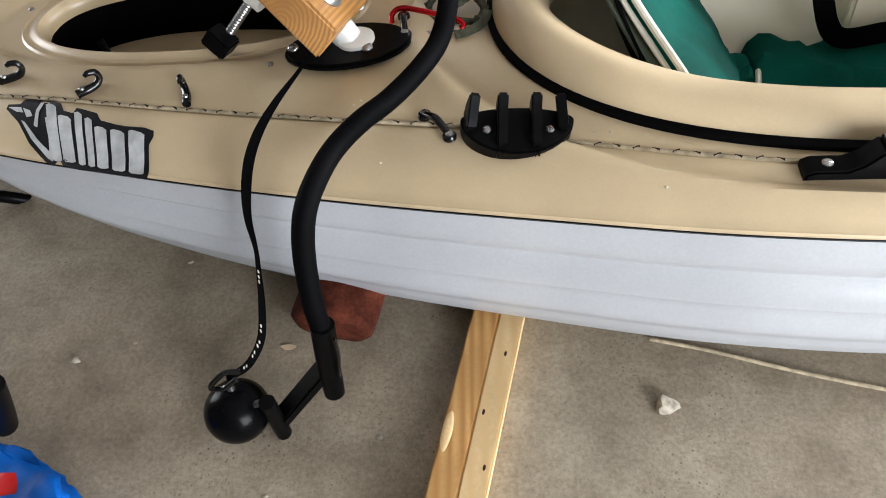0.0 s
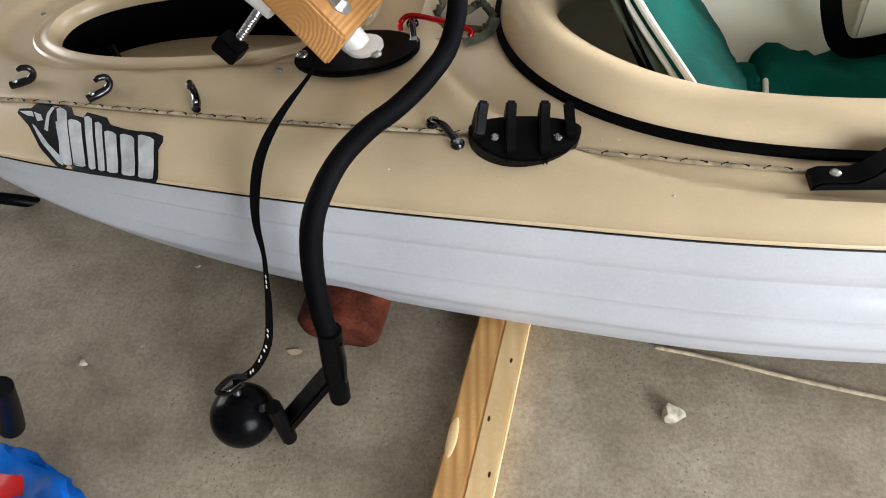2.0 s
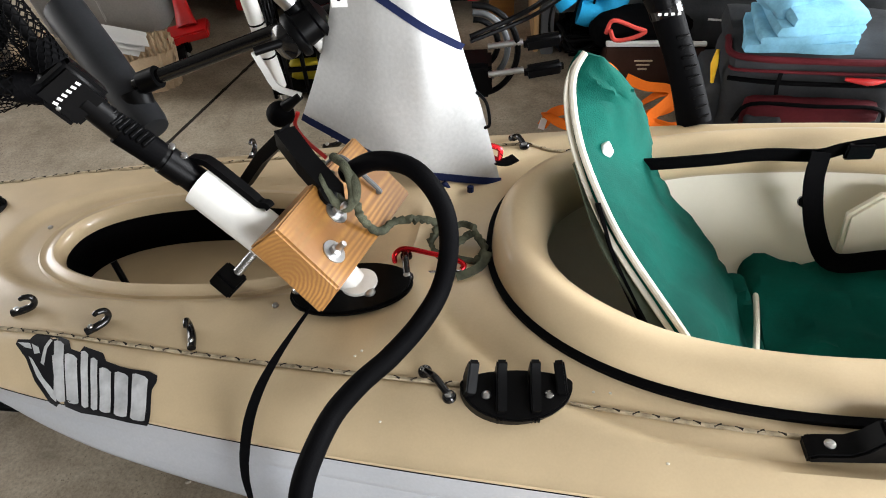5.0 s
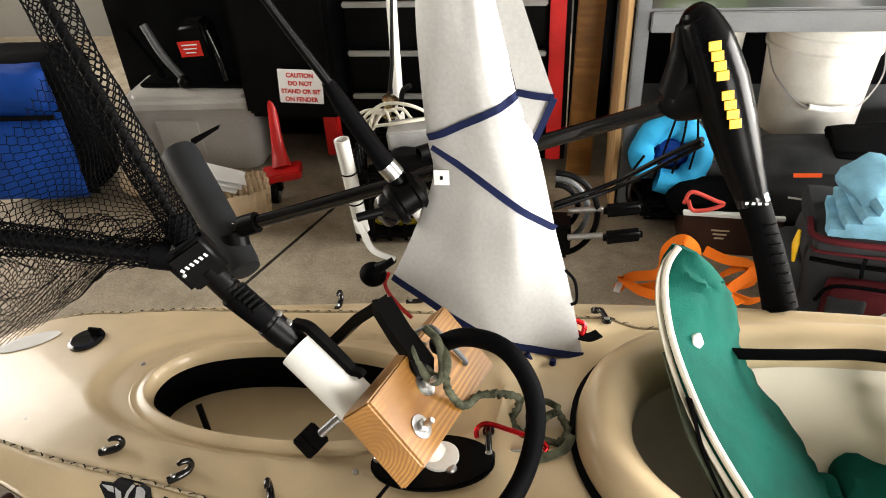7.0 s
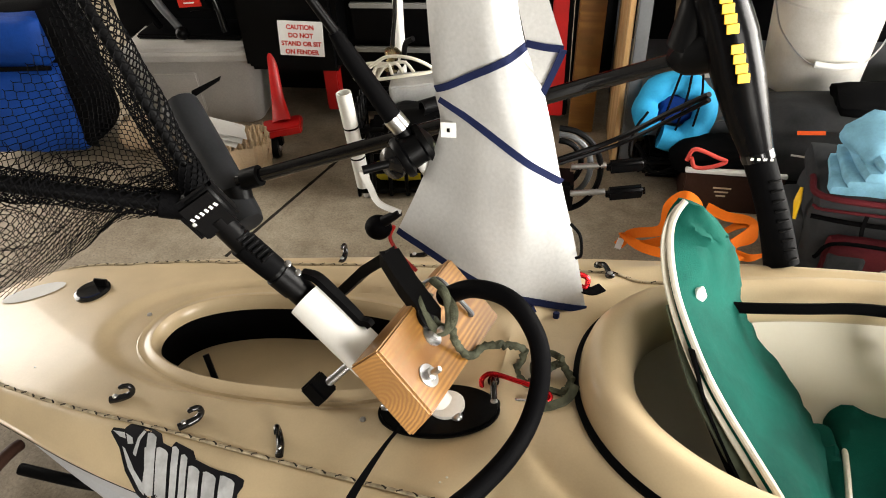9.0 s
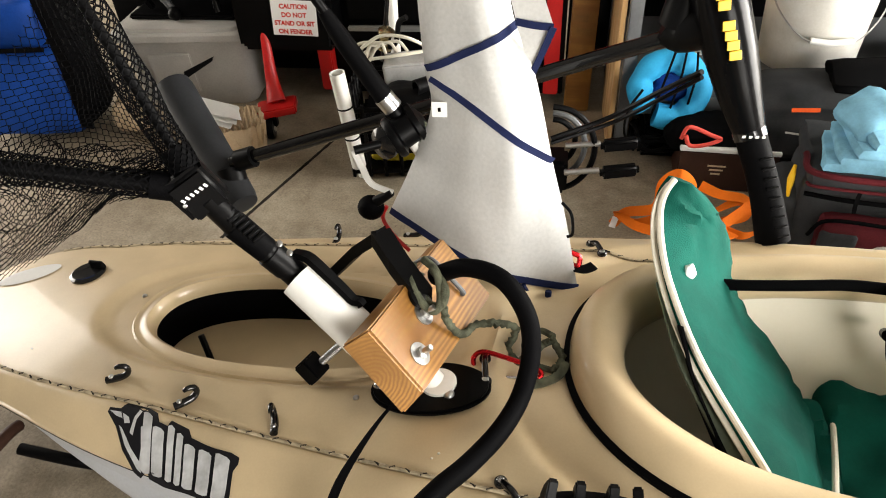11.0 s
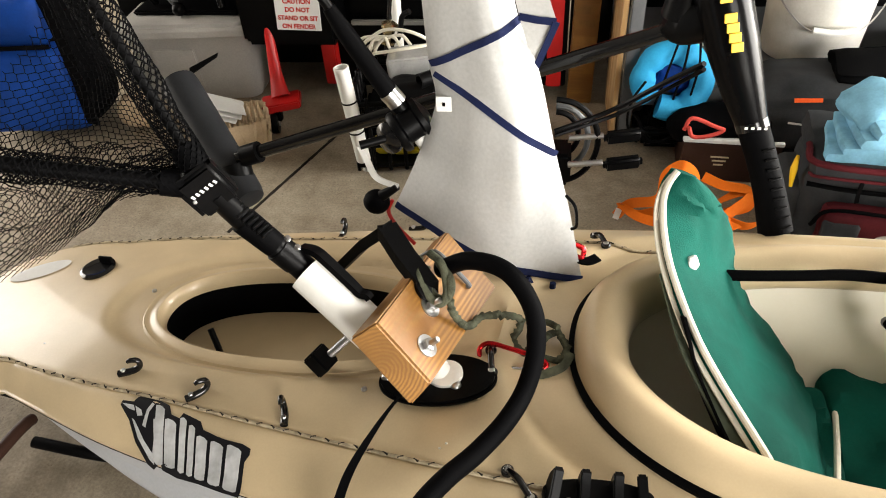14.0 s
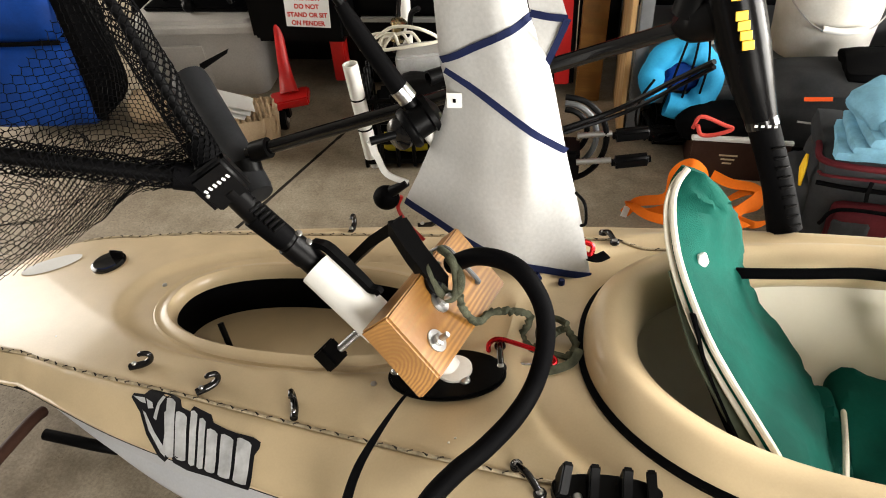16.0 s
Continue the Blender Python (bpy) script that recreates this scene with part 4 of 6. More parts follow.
clamp = thing("c_clamp", bmx @ Vector((0.15, 0.08, 0.05)), "black metal C-clamp gripping the pine block", "clamp")
c0, c1, c2, c3 = bmx @ Vector((0.150, 0.030, BT + 0.008)), Vector((-0.284, 1.430, 0.539)), Vector((-0.382, 1.480, 0.409)), Vector((-0.326, 1.455, 0.483))
part("frame", loft([[Vector(p) + q for q in (Vector((0.015, 0.007, 0.013)), Vector((-0.013, -0.007, 0.015)), Vector((-0.015, -0.007, -0.013)), Vector((0.013, 0.007, -0.015)))] for p in (c0, c0.lerp(c1, 0.5), c1 + Vector((0.008, 0, -0.004)))]), BLACK_PLASTIC, clamp, smooth_it=False)
part("arm", loft([[Vector(p) + q for q in (Vector((0.006, 0.008, 0.013)), Vector((-0.006, -0.008, 0.013)), Vector((-0.006, -0.008, -0.013)), Vector((0.006, 0.008, -0.013)))] for p in (c1 + Vector((0.010, 0, 0)), c3, c2)]), BLACK_PLASTIC, clamp, smooth_it=False)
part("jaw", lathe(((0.022, 0), (0.022, 0.006), (0.010, 0.012)), bmx @ Matrix.Translation((0.150, 0.032, BT + 0.001)), 20), BLACK_PLASTIC, clamp)
s0, s1 = Vector((-0.320, 1.315, 0.417)), Vector((-0.365, 1.310, 0.368))
part("screw_rod", tube([s0.lerp(s1, k / 24) + Vector((0, 0, 0)) for k in range(25)], [0.0075 if k % 2 else 0.0062 for k in range(25)], 12, 1), STEEL, clamp, "threaded steel screw")
ft = axes(Vector((-0.382, 1.305, 0.356)), s1 - s0, (0, 0.3, 1))
part("foot", box((0.028, 0.04, 0.04), ft, None, 0.003), BLACK_PLASTIC, clamp)

# ---- landing net in its holder ----
net = thing("landing_net", (-0.310, 1.310, 0.458), "black landing net standing in a white pipe holder", "net")
P0, P1 = Vector((-0.297, 1.305, 0.450)), Vector((-0.386, 1.345, 0.517))
holder = thing("pipe_holder", P0, "white plastic pipe holder on the pine block", "rod holder")
d01 = (P1 - P0)
part("pipe", lathe(((0.033, -0.02), (0.033, d01.length), (0.030, d01.length), (0.030, 0.02)), along(P0, P1), 36), WHITE_PVC, holder, "white plastic pipe")
dn = d01.normalized()
H2, H3 = Vector((-0.457, 1.335, 0.617)), Vector((-0.480, 1.315, 0.684))
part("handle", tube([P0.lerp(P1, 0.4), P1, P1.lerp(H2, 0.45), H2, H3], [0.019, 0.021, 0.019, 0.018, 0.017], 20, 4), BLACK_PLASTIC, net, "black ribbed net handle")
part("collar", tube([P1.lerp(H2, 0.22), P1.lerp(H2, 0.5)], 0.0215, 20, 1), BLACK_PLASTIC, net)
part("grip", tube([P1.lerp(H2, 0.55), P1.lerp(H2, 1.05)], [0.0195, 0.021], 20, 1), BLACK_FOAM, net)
for k in range(9):
    q = P1.lerp(H2, 0.72 + 0.075 * k) + Vector((0.012, -0.010, 0.017))
    part("rib", box((0.005, 0.022, 0.008), axes(q, dn, (0.6, 0.8, 0)), None, 0.001, 1), BLACK_PLASTIC, net)
for q in ((-0.395, 1.325, 0.598), (-0.383, 1.325, 0.582)):
    part("rivet", lathe(((0.005, 0), (0.005, 0.003), (0.003, 0.004)), along(Vector(q), Vector(q) + Vector((0.15, -0.6, 0.7))), 12), STEEL, net)
cn = Vector((0.60, 0.12, 0.65))
cn = (cn - dn * cn.dot(dn)).normalized()
part("clip", ribbon([P1 + dn * 0.030 + cn * 0.024, P1 + dn * 0.012 + cn * 0.036, P1 - dn * 0.01 + cn * 0.0385, P0.lerp(P1, 0.45) + cn * 0.038, P0.lerp(P1, 0.30) + cn * 0.037, P0.lerp(P1, 0.22) + cn * 0.043, P0.lerp(P1, 0.16) + cn * 0.042], [0.020, 0.021, 0.021, 0.019, 0.017, 0.015, 0.014], 0.009, up=cn, n=5), BLACK_PLASTIC, net, "black plastic clip along the pipe")
jm = axes(Vector((-0.488, 1.312, 0.696)), H2 - H3, (0.5, 0.3, 0.8))
hub = part("hub", box((0.075, 0.062, 0.036), jm, None, 0.008, 3), BLACK_PLASTIC, net, "black folding hub with a small white maker's mark")
for k in range(6):
    part("mark_bar", box((0.0062, 0.0034, 0.0005), jm @ Matrix.Translation((-0.008 + 0.000 * k, -0.018 + 0.0072 * k, 0.0186)) @ pose(0, 0, 0, 0, 0, 12), None), PAPER, hub)
part("pin", lathe(((0.003, 0), (0.003, 0.001), (0.002, 0.002)), along(Vector((-0.493, 1.285, 0.688)), Vector((-0.439, 1.200, 0.751))), 12), STEEL, hub)
A1 = [Vector(p) for p in ((-0.490, 1.310, 0.731), (-0.525, 1.330, 0.801), (-0.563, 1.350, 0.882), (-0.600, 1.370, 0.956), (-0.642, 1.400, 1.034))]
A2 = [Vector(p) for p in ((-0.508, 1.300, 0.707), (-0.583, 1.275, 0.733), (-0.644, 1.250, 0.758), (-0.690, 1.230, 0.778), (-0.786, 1.190, 0.819))]
part("hoop_arm", tube(A1, 0.007, 14, 5), BLACK_PLASTIC, net)
part("hoop_arm", tube(A2, 0.011, 14, 5), BLACK_PLASTIC, net)
for q in (A1[0], A2[0]):
    part("ferrule", tube([q, q + (A1[1] - A1[0]).normalized() * 0.03 if q is A1[0] else q + (A2[1] - A2[0]).normalized() * 0.03], 0.019, 16, 1), BLACK_FOAM, net)


def net_sheet(surface, nu, nv, r, wrap=False):
    """Hexagonal netting over a surface given by surface(s, t)."""
    bm = bmesh.new()
    verts = {}

    def at(i, j, k):
        # honeycomb corners in brick layout
        key = (i, j, k)
        if key not in verts:
            x = i + (0.5 if j % 2 else 0.0)
            y = j + (0.17 if k else -0.17)
            verts[key] = surface(x / nu, y / nv)
        return verts[key]

    def strand(p, q):
        d = q - p
        if d.length < 1e-5:
            return
        a = d.orthogonal().normalized() * r
        c = d.normalized().cross(a)
        ring = [a, -a * 0.5 + c * 0.87, -a * 0.5 - c * 0.87]
        v0, v1 = [bm.verts.new(p + o) for o in ring], [bm.verts.new(q + o) for o in ring]
        for n in range(3):
            bm.faces.new((v0[n], v0[(n + 1) % 3], v1[(n + 1) % 3], v1[n]))

    for j in range(nv):
        for i in range(nu):
            strand(at(i, j, 0), at(i, j, 1))
            if j + 1 < nv:
                if j % 2 == 0:
                    strand(at(i, j, 1), at(i, j + 1, 0))
                    strand(at(i, j, 1), at((i - 1), j + 1, 0))
                else:
                    strand(at(i, j, 1), at(i + 1, j + 1, 0))
                    strand(at(i, j, 1), at(i, j + 1, 0))
    return bm


S1, S2 = spline(A1, 10), spline(A2, 10)


def pick(line, t):
    t = min(max(t, 0.0), 1.0) * (len(line) - 1)
    i = min(int(t), len(line) - 2)
    return line[i].lerp(line[i + 1], t - i)


def sleeve(line, r, r2):
    fr = frames_of(line)

    def f(s, t):
        i = min(max(t, 0.0), 1.0) * (len(line) - 1)
        p, a, c = fr[int(i)]
        p = pick(line, t)
        rr = (r + (r2 - r) * t) * (1 + 0.14 * noise.noise(Vector((t * 6, s * 3, 0.4))))
        return p + a * (rr * math.cos(2 * math.pi * s)) + c * (rr * math.sin(2 * math.pi * s))

    return f


part("sleeve_mesh", net_sheet(sleeve(S1, 0.019, 0.028), 13, 48, 0.0011), BLACK_CLOTH, net, "black rubber-coated net sleeve")
part("sleeve_mesh", net_sheet(sleeve(S2, 0.017, 0.022), 10, 46, 0.0011), BLACK_CLOTH, net, "black rubber-coated net sleeve")


def bag_upper(s, t):
    p, q = pick(S1, 0.08 + 0.92 * t), pick(S2, 0.08 + 0.92 * t)
    b = p.lerp(q, s)
    return b + Vector((0.01, 0.05, -0.02)) * (math.sin(math.pi * s) * (0.6 + t)) + Vector((0, 0.012, 0.008)) * noise.noise(Vector((s * 4, t * 5, 2.0)))


part("bag_mesh", net_sheet(bag_upper, 26, 36, 0.00065), BLACK_CLOTH, net, "black hexagonal rubber mesh")
LOW = spline([(-0.546, 1.320, 0.669), (-0.699, 1.400, 0.598), (-0.812, 1.430, 0.505), (-0.955, 1.450, 0.408), (-1.094, 1.450, 0.340), (-1.289, 1.420, 0.323)], 10)


def bag_lower(s, t):
    p, q = pick(S2, 0.05 + 0.95 * t), pick(LOW, t)
    return p.lerp(q, s) + Vector((0.0, 0.03, -0.01)) * math.sin(math.pi * s) + Vector((0.006, 0.016, 0.010)) * noise.noise(Vector((s * 5, t * 8, 6.0)))


part("bag_mesh", net_sheet(bag_lower, 16, 52, 0.00075), BLACK_CLOTH, net, "black hexagonal rubber mesh")
part("bag_mesh", net_sheet(lambda s, t: bag_lower(s, t) + Vector((0.01, 0.05, 0.006)) + Vector((0.01, 0.02, 0.016)) * noise.noise(Vector((s * 6, t * 7, 9.0))), 16, 52, 0.00075), BLACK_CLOTH, net, "black hexagonal rubber mesh")

# ---- bent foam-covered arm, ball and strap ----
boom = thing("flexible_arm", (-0.21, 0.90, 0.05), "bent black foam-covered arm hanging from the pine block", "arm")
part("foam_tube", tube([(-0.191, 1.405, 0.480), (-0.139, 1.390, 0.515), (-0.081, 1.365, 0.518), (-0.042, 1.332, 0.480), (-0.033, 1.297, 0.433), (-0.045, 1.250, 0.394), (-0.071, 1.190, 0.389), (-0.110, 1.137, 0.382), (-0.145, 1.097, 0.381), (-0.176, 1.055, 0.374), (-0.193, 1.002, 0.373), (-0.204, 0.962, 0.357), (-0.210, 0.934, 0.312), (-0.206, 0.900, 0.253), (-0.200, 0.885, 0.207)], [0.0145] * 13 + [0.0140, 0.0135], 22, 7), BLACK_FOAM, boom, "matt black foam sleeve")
part("end_grip", tube([(-0.199, 0.888, 0.223), (-0.203, 0.875, 0.154), (-0.205, 0.860, 0.080)], [0.0165, 0.0165, 0.0150], 22, 4), BLACK_PLASTIC, boom, "black plastic end sleeve")
part("slot", ribbon([(-0.181, 0.868, 0.222), (-0.180, 0.862, 0.187), (-0.187, 0.858, 0.137)], 0.006, 0.003, up=(1, 0, 0), n=3), BLACK_GLOSS, boom)
arm_a, arm_b = Vector((-0.299, 0.838, 0.021)), Vector((-0.208, 0.878, 0.131))
am = axes((arm_a + arm_b) / 2, arm_b - arm_a, (0.6, -0.2, 0.6))
bar = part("link_bar", box(((arm_b - arm_a).length, 0.034, 0.016), am, None, 0.003), BLACK_PLASTIC, boom, "flat black link bar")
for k in range(6):
    part("tick", box((0.002, 0.018, 0.001), am @ Matrix.Translation((-0.045 + 0.011 * k, -0.004, 0.0083))), BLACK_GLOSS, bar)
part("clamp_nut", rod((-0.294, 0.835, 0.101), (-0.293, 0.830, -0.008), 0.012, seg=10), BLACK_PLASTIC, boom)
ball = thing("camera_ball", (-0.353, 0.845, 0.0), "glossy black ball with a fine copper band on the floor", "ball")
BC, BR = Vector((-0.3535, 0.845, 0.048)), 0.048
part("shell", lathe([(BR * math.sin(a) + 1e-5, -BR * math.cos(a)) for a in np.linspace(0, math.pi, 25)], Matrix.Translation(BC) @ pose(0, 0, 0, 20, 10, 0), 40), SATIN_BLACK, ball)
part("band", lathe([((BR + 0.0012) * math.sin(a), -(BR + 0.0012) * math.cos(a)) for a in (1.08, 1.10, 1.12)], Matrix.Translation(BC) @ pose(0, 0, 0, 20, 10, 0), 40), mat("copper_band", (0.35, 0.13, 0.05), 0.3, 0.8), ball, "thin copper band")
for q in ((-0.352, 0.858, 0.094), (-0.295, 0.840, 0.097)):
    dq = (Vector(q) - BC).normalized()
    part("stud", rod(BC + dq * (BR - 0.004), BC + dq * (BR + 0.010), 0.006, 0.005, 12), STEEL, ball, "short steel stud")
strap = thing("strap", (-0.348, 0.870, 0.113), "narrow black webbing strap with small pale print", "strap")
part("webbing", ribbon([(-0.228, 1.232, 0.384), (-0.25, 1.205, 0.368), (-0.27, 1.15, 0.367), (-0.286, 1.104, 0.359), (-0.292, 1.06, 0.352), (-0.294, 1.022, 0.333), (-0.301, 1.01, 0.29), (-0.3, 0.995, 0.247), (-0.302, 0.98, 0.214), (-0.303, 0.95, 0.173), (-0.307, 0.915, 0.138), (-0.325, 0.885, 0.118), (-0.344, 0.865, 0.123), (-0.351, 0.862, 0.124)], [0.004, 0.006, 0.010, 0.013, 0.014, 0.013, 0.010, 0.006, 0.007, 0.010, 0.012, 0.012, 0.011, 0.011], 0.0016, up=(0.0, -0.7, 0.7), n=6), BLACK_CLOTH, strap)
part("clip", tube([(-0.326, 0.862, 0.141), (-0.348, 0.858, 0.143), (-0.373, 0.850, 0.117), (-0.354, 0.848, 0.117), (-0.333, 0.855, 0.131)], 0.0042, 8, 5), BLACK_GLOSS, strap)
for k, q in enumerate(((-0.302, 0.98, 0.214), (-0.3021, 0.9755, 0.2079), (-0.3023, 0.971, 0.2017), (-0.3054, 0.929, 0.152), (-0.306, 0.9238, 0.1467), (-0.3088, 0.912, 0.136), (-0.3115, 0.9075, 0.133), (-0.316, 0.9, 0.128), (-0.3187, 0.8955, 0.125), (-0.3269, 0.883, 0.1185), (-0.3297, 0.88, 0.1192))):
    part("print_bar", box((0.0016, 0.0008, 0.0055), Matrix.Translation(Vector(q) + Vector((0, -0.0016, 0.0010))) @ pose(0, 0, 0, -20, 14 if k > 6 else -3, 0)), PIPING, strap)

# ---- cord and carabiner ----
cord = thing("paracord", (-0.06, 1.36, 0.36), "olive paracord lanyard looped round the clamp", "cord")
part("rope_loop", tube([(-0.210, 1.395, 0.494), (-0.211, 1.375, 0.482), (-0.190, 1.350, 0.471), (-0.170, 1.345, 0.478), (-0.167, 1.360, 0.499), (-0.190, 1.400, 0.497)], 0.007, 10, 6), CORD, cord)
part("rope_loop", tube([(-0.222, 1.402, 0.506), (-0.220, 1.372, 0.498), (-0.200, 1.345, 0.478), (-0.180, 1.338, 0.470), (-0.172, 1.350, 0.486), (-0.182, 1.380, 0.512), (-0.205, 1.405, 0.514)], 0.0065, 10, 6), CORD, cord)
wig = spline([(-0.172, 1.350, 0.485), (-0.162, 1.340, 0.447), (-0.141, 1.345, 0.414), (-0.122, 1.380, 0.403), (-0.087, 1.400, 0.389), (-0.059, 1.410, 0.366), (-0.071, 1.390, 0.342), (-0.051, 1.360, 0.343), (-0.025, 1.380, 0.358), (0.002, 1.390, 0.363), (0.017, 1.360, 0.357), (0.003, 1.340, 0.351)], 7)
wig = [p + Vector((noise.noise(p * 190), noise.noise(p * 190 + Vector((9, 0, 0))), noise.noise(p * 190 + Vector((0, 9, 0))))) * 0.004 for p in wig]
part("stretch_cord", tube(wig, [0.0072 if k % 2 else 0.0052 for k in range(len(wig))], 9, 1), CORD, cord)
part("stretch_cord", tube([(0.002, 1.390, 0.377), (-0.021, 1.410, 0.367), (-0.044, 1.390, 0.359), (-0.033, 1.360, 0.345), (0.003, 1.340, 0.351)], 0.0055, 8, 6), CORD, cord)
part("tail", ribbon([(0.023, 1.345, 0.368), (0.012, 1.325, 0.359), (-0.010, 1.315, 0.352), (-0.027, 1.310, 0.350)], 0.014, 0.003, n=5), CORD, cord)
cb = thing("carabiner", (-0.100, 1.330, 0.352), "red anodised carabiner clipped to a strap eye", "carabiner")
part("body", tube([(-0.100, 1.325, 0.344), (-0.118, 1.330, 0.350), (-0.124, 1.345, 0.362), (-0.109, 1.352, 0.371), (-0.074, 1.345, 0.369), (-0.028, 1.335, 0.362), (-0.015, 1.328, 0.356), (-0.019, 1.323, 0.352)], 0.0042, 10, 6), RED_ANOD, cb, "red anodised frame")
part("gate", rod((-0.098, 1.325, 0.344), (-0.019, 1.322, 0.349), 0.0028), CHROME, cb, "bare metal gate")



# ---- draped cloth ----
CL = spline([(-0.224, 1.700, 1.030), (-0.240, 1.690, 0.927), (-0.239, 1.680, 0.819), (-0.232, 1.665, 0.713), (-0.225, 1.660, 0.635), (-0.270, 1.665, 0.514), (-0.320, 1.665, 0.407)], 10)
CR = spline([(-0.130, 1.690, 1.029), (-0.112, 1.680, 0.929), (-0.085, 1.670, 0.791), (-0.049, 1.650, 0.708), (-0.012, 1.620, 0.560), (0.018, 1.600, 0.450), (0.048, 1.570, 0.316)], 10)


def cloth_front(s, t, side=1.0):
    a, c = pick(CL, t), pick(CR, t)
    p = a.lerp(c, s)
    sag = Vector((0, 0, -0.022)) * math.sin(math.pi * s) * smooth(0.85, 1.0, t) * 0.6
    bulge = (0.035 + 0.025 * t) * math.sin(math.pi * s) ** 0.8
    fold = 0.008 * (0.2 + t) * math.sin(s * 8.5 + 2.6 * t + 0.9) + 0.006 * noise.noise(Vector((s * 5, t * 6, 1.0)))
    return p + sag + Vector((0.25, -1, 0.25)) * side * (bulge + fold * math.sin(math.pi * s) ** 0.5)


cloth = thing("draped_cloth", (0.020, 1.570, 0.318), "silver-white cloth with navy trim draped over a rod", "cloth")
rings = []
for i in range(61):
    t = i / 60
    rings.append([cloth_front(k / 40, t) for k in range(41)] + [cloth_front(k / 40, t, -0.55) for k in range(39, 0, -1)])
part("sheet", loft(rings, None, True, False), SILVER_CLOTH, cloth, "silver-white cloth")


def trim(line, w, name="trim"):
    pts = [cloth_front(s, t) + Vector((0.0005, -0.002, 0.0005)) for s, t in line]
    return part(name, ribbon(pts, w, 0.002, up=(0.25, -1, 0.25), n=2), NAVY, cloth, "navy blue edging")


def lerp_line(a, c, n=24):
    return [(a[0] + (c[0] - a[0]) * k / n, a[1] + (c[1] - a[1]) * k / n) for k in range(n + 1)]


trim(lerp_line((0.0, 0.992), (1.0, 0.992)), 0.013)
trim(lerp_line((0.01, 0.505), (1.0, 0.345)), 0.012)
trim([(s, 0.53 + 0.13 * s + 0.02 * math.sin(s * 3.1)) for s in np.linspace(0.03, 1.0, 24)], 0.012)
flap = [Vector(p) for p in ((-0.124, 1.655, 0.969), (-0.083, 1.655, 0.953), (-0.052, 1.650, 0.865), (-0.024, 1.645, 0.789), (-0.039, 1.650, 0.747), (-0.056, 1.655, 0.703), (-0.082, 1.652, 0.795))]
fb = bmesh.new()
for off in (0, 1):
    fb.faces.new([fb.verts.new(p + Vector((0, 0.003 * off, 0))) for p in flap])
part("flap", fb, SILVER_CLOTH, cloth, "folded-over corner")
part("trim", ribbon([flap[6] + Vector((0, -0.003, 0)), flap[6].lerp(flap[3], 0.5) + Vector((0, -0.004, -0.001)), flap[3] + Vector((0, -0.003, 0))], 0.011, 0.002, up=(0.2, -1, 0.2), n=4), NAVY, cloth)
part("trim", ribbon([flap[3] + Vector((0, -0.004, 0)), flap[4] + Vector((0, -0.004, 0)), flap[5] + Vector((0, -0.004, 0))], 0.011, 0.002, up=(0.2, -1, 0.2), n=4), NAVY, cloth)
tg = part("tag", box((0.026, 0.001, 0.028), Matrix.Translation(cloth_front(0.06, 0.64) + Vector((0.002, -0.010, 0))), None), PAPER, cloth, "small white maker's tag")
part("mark", box((0.005, 0.001, 0.007), Matrix.Translation(cloth_front(0.06, 0.64) + Vector((0.002, -0.0112, 0)))), BLACK_PLASTIC, tg)
part("red_cord", tube([(-0.323, 1.660, 0.424), (-0.332, 1.655, 0.399), (-0.313, 1.640, 0.373), (-0.277, 1.620, 0.348)], 0.004, 8, 5), RED_PAINT, cloth)
part("black_loop", tube([(0.008, 1.600, 0.492), (0.024, 1.580, 0.483), (0.029, 1.580, 0.442), (0.020, 1.580, 0.433)], 0.003, 7, 5), BLACK_PLASTIC, cloth)
part("hem_loop", tube([(-0.054, 1.540, 0.348), (-0.031, 1.530, 0.308), (-0.010, 1.530, 0.295), (-0.007, 1.540, 0.337)], 0.006, 7, 5), NAVY, cloth)
cb2 = thing("carabiner", (0.043, 1.600, 0.357), "red carabiner and black strap by the coaming", "carabiner")
part("body", tube([(0.031, 1.600, 0.381), (0.047, 1.600, 0.371), (0.044, 1.590, 0.357), (0.030, 1.595, 0.360)], 0.005, 8, 5), RED_ANOD, cb2)
part("strap_end", ribbon([(0.028, 1.590, 0.358), (0.054, 1.585, 0.354), (0.075, 1.600, 0.352)], 0.02, 0.003, n=4), BLACK_CLOTH, cb2)

# ---- fishing rod with reel ----
rodt = thing("fishing_rod", (-0.245, 1.680, 0.556), "black fishing rod with a baitcasting reel leaning behind the mount", "fishing rod")
part("blank", tube([(-0.503, 1.620, 1.050), (-0.469, 1.660, 0.940), (-0.390, 1.685, 0.787)], [0.004, 0.0065, 0.0085], 12, 4), BLACK_PLASTIC, rodt)
part("foregrip", tube([(-0.397, 1.685, 0.797), (-0.373, 1.690, 0.745), (-0.310, 1.695, 0.631)], [0.011, 0.016, 0.0175], 18, 4), BLACK_FOAM, rodt, "cross-wrapped black grip")
part("collar", tube([(-0.315, 1.695, 0.639), (-0.299, 1.695, 0.617)], 0.0185, 18, 1), STEEL, rodt, "silver metal collar")
part("reel_seat", tube([(-0.299, 1.695, 0.617), (-0.267, 1.690, 0.571)], 0.016, 16, 1), BLACK_PLASTIC, rodt)
part("butt", tube([(-0.270, 1.690, 0.574), (-0.222, 1.680, 0.512)], [0.020, 0.024], 18, 1), WHITE_PVC, rodt, "white plastic butt")
part("camo_wrap", tube([(-0.282, 1.685, 0.595), (-0.259, 1.675, 0.583), (-0.241, 1.670, 0.600)], 0.009, 9, 5), CORD, rodt)
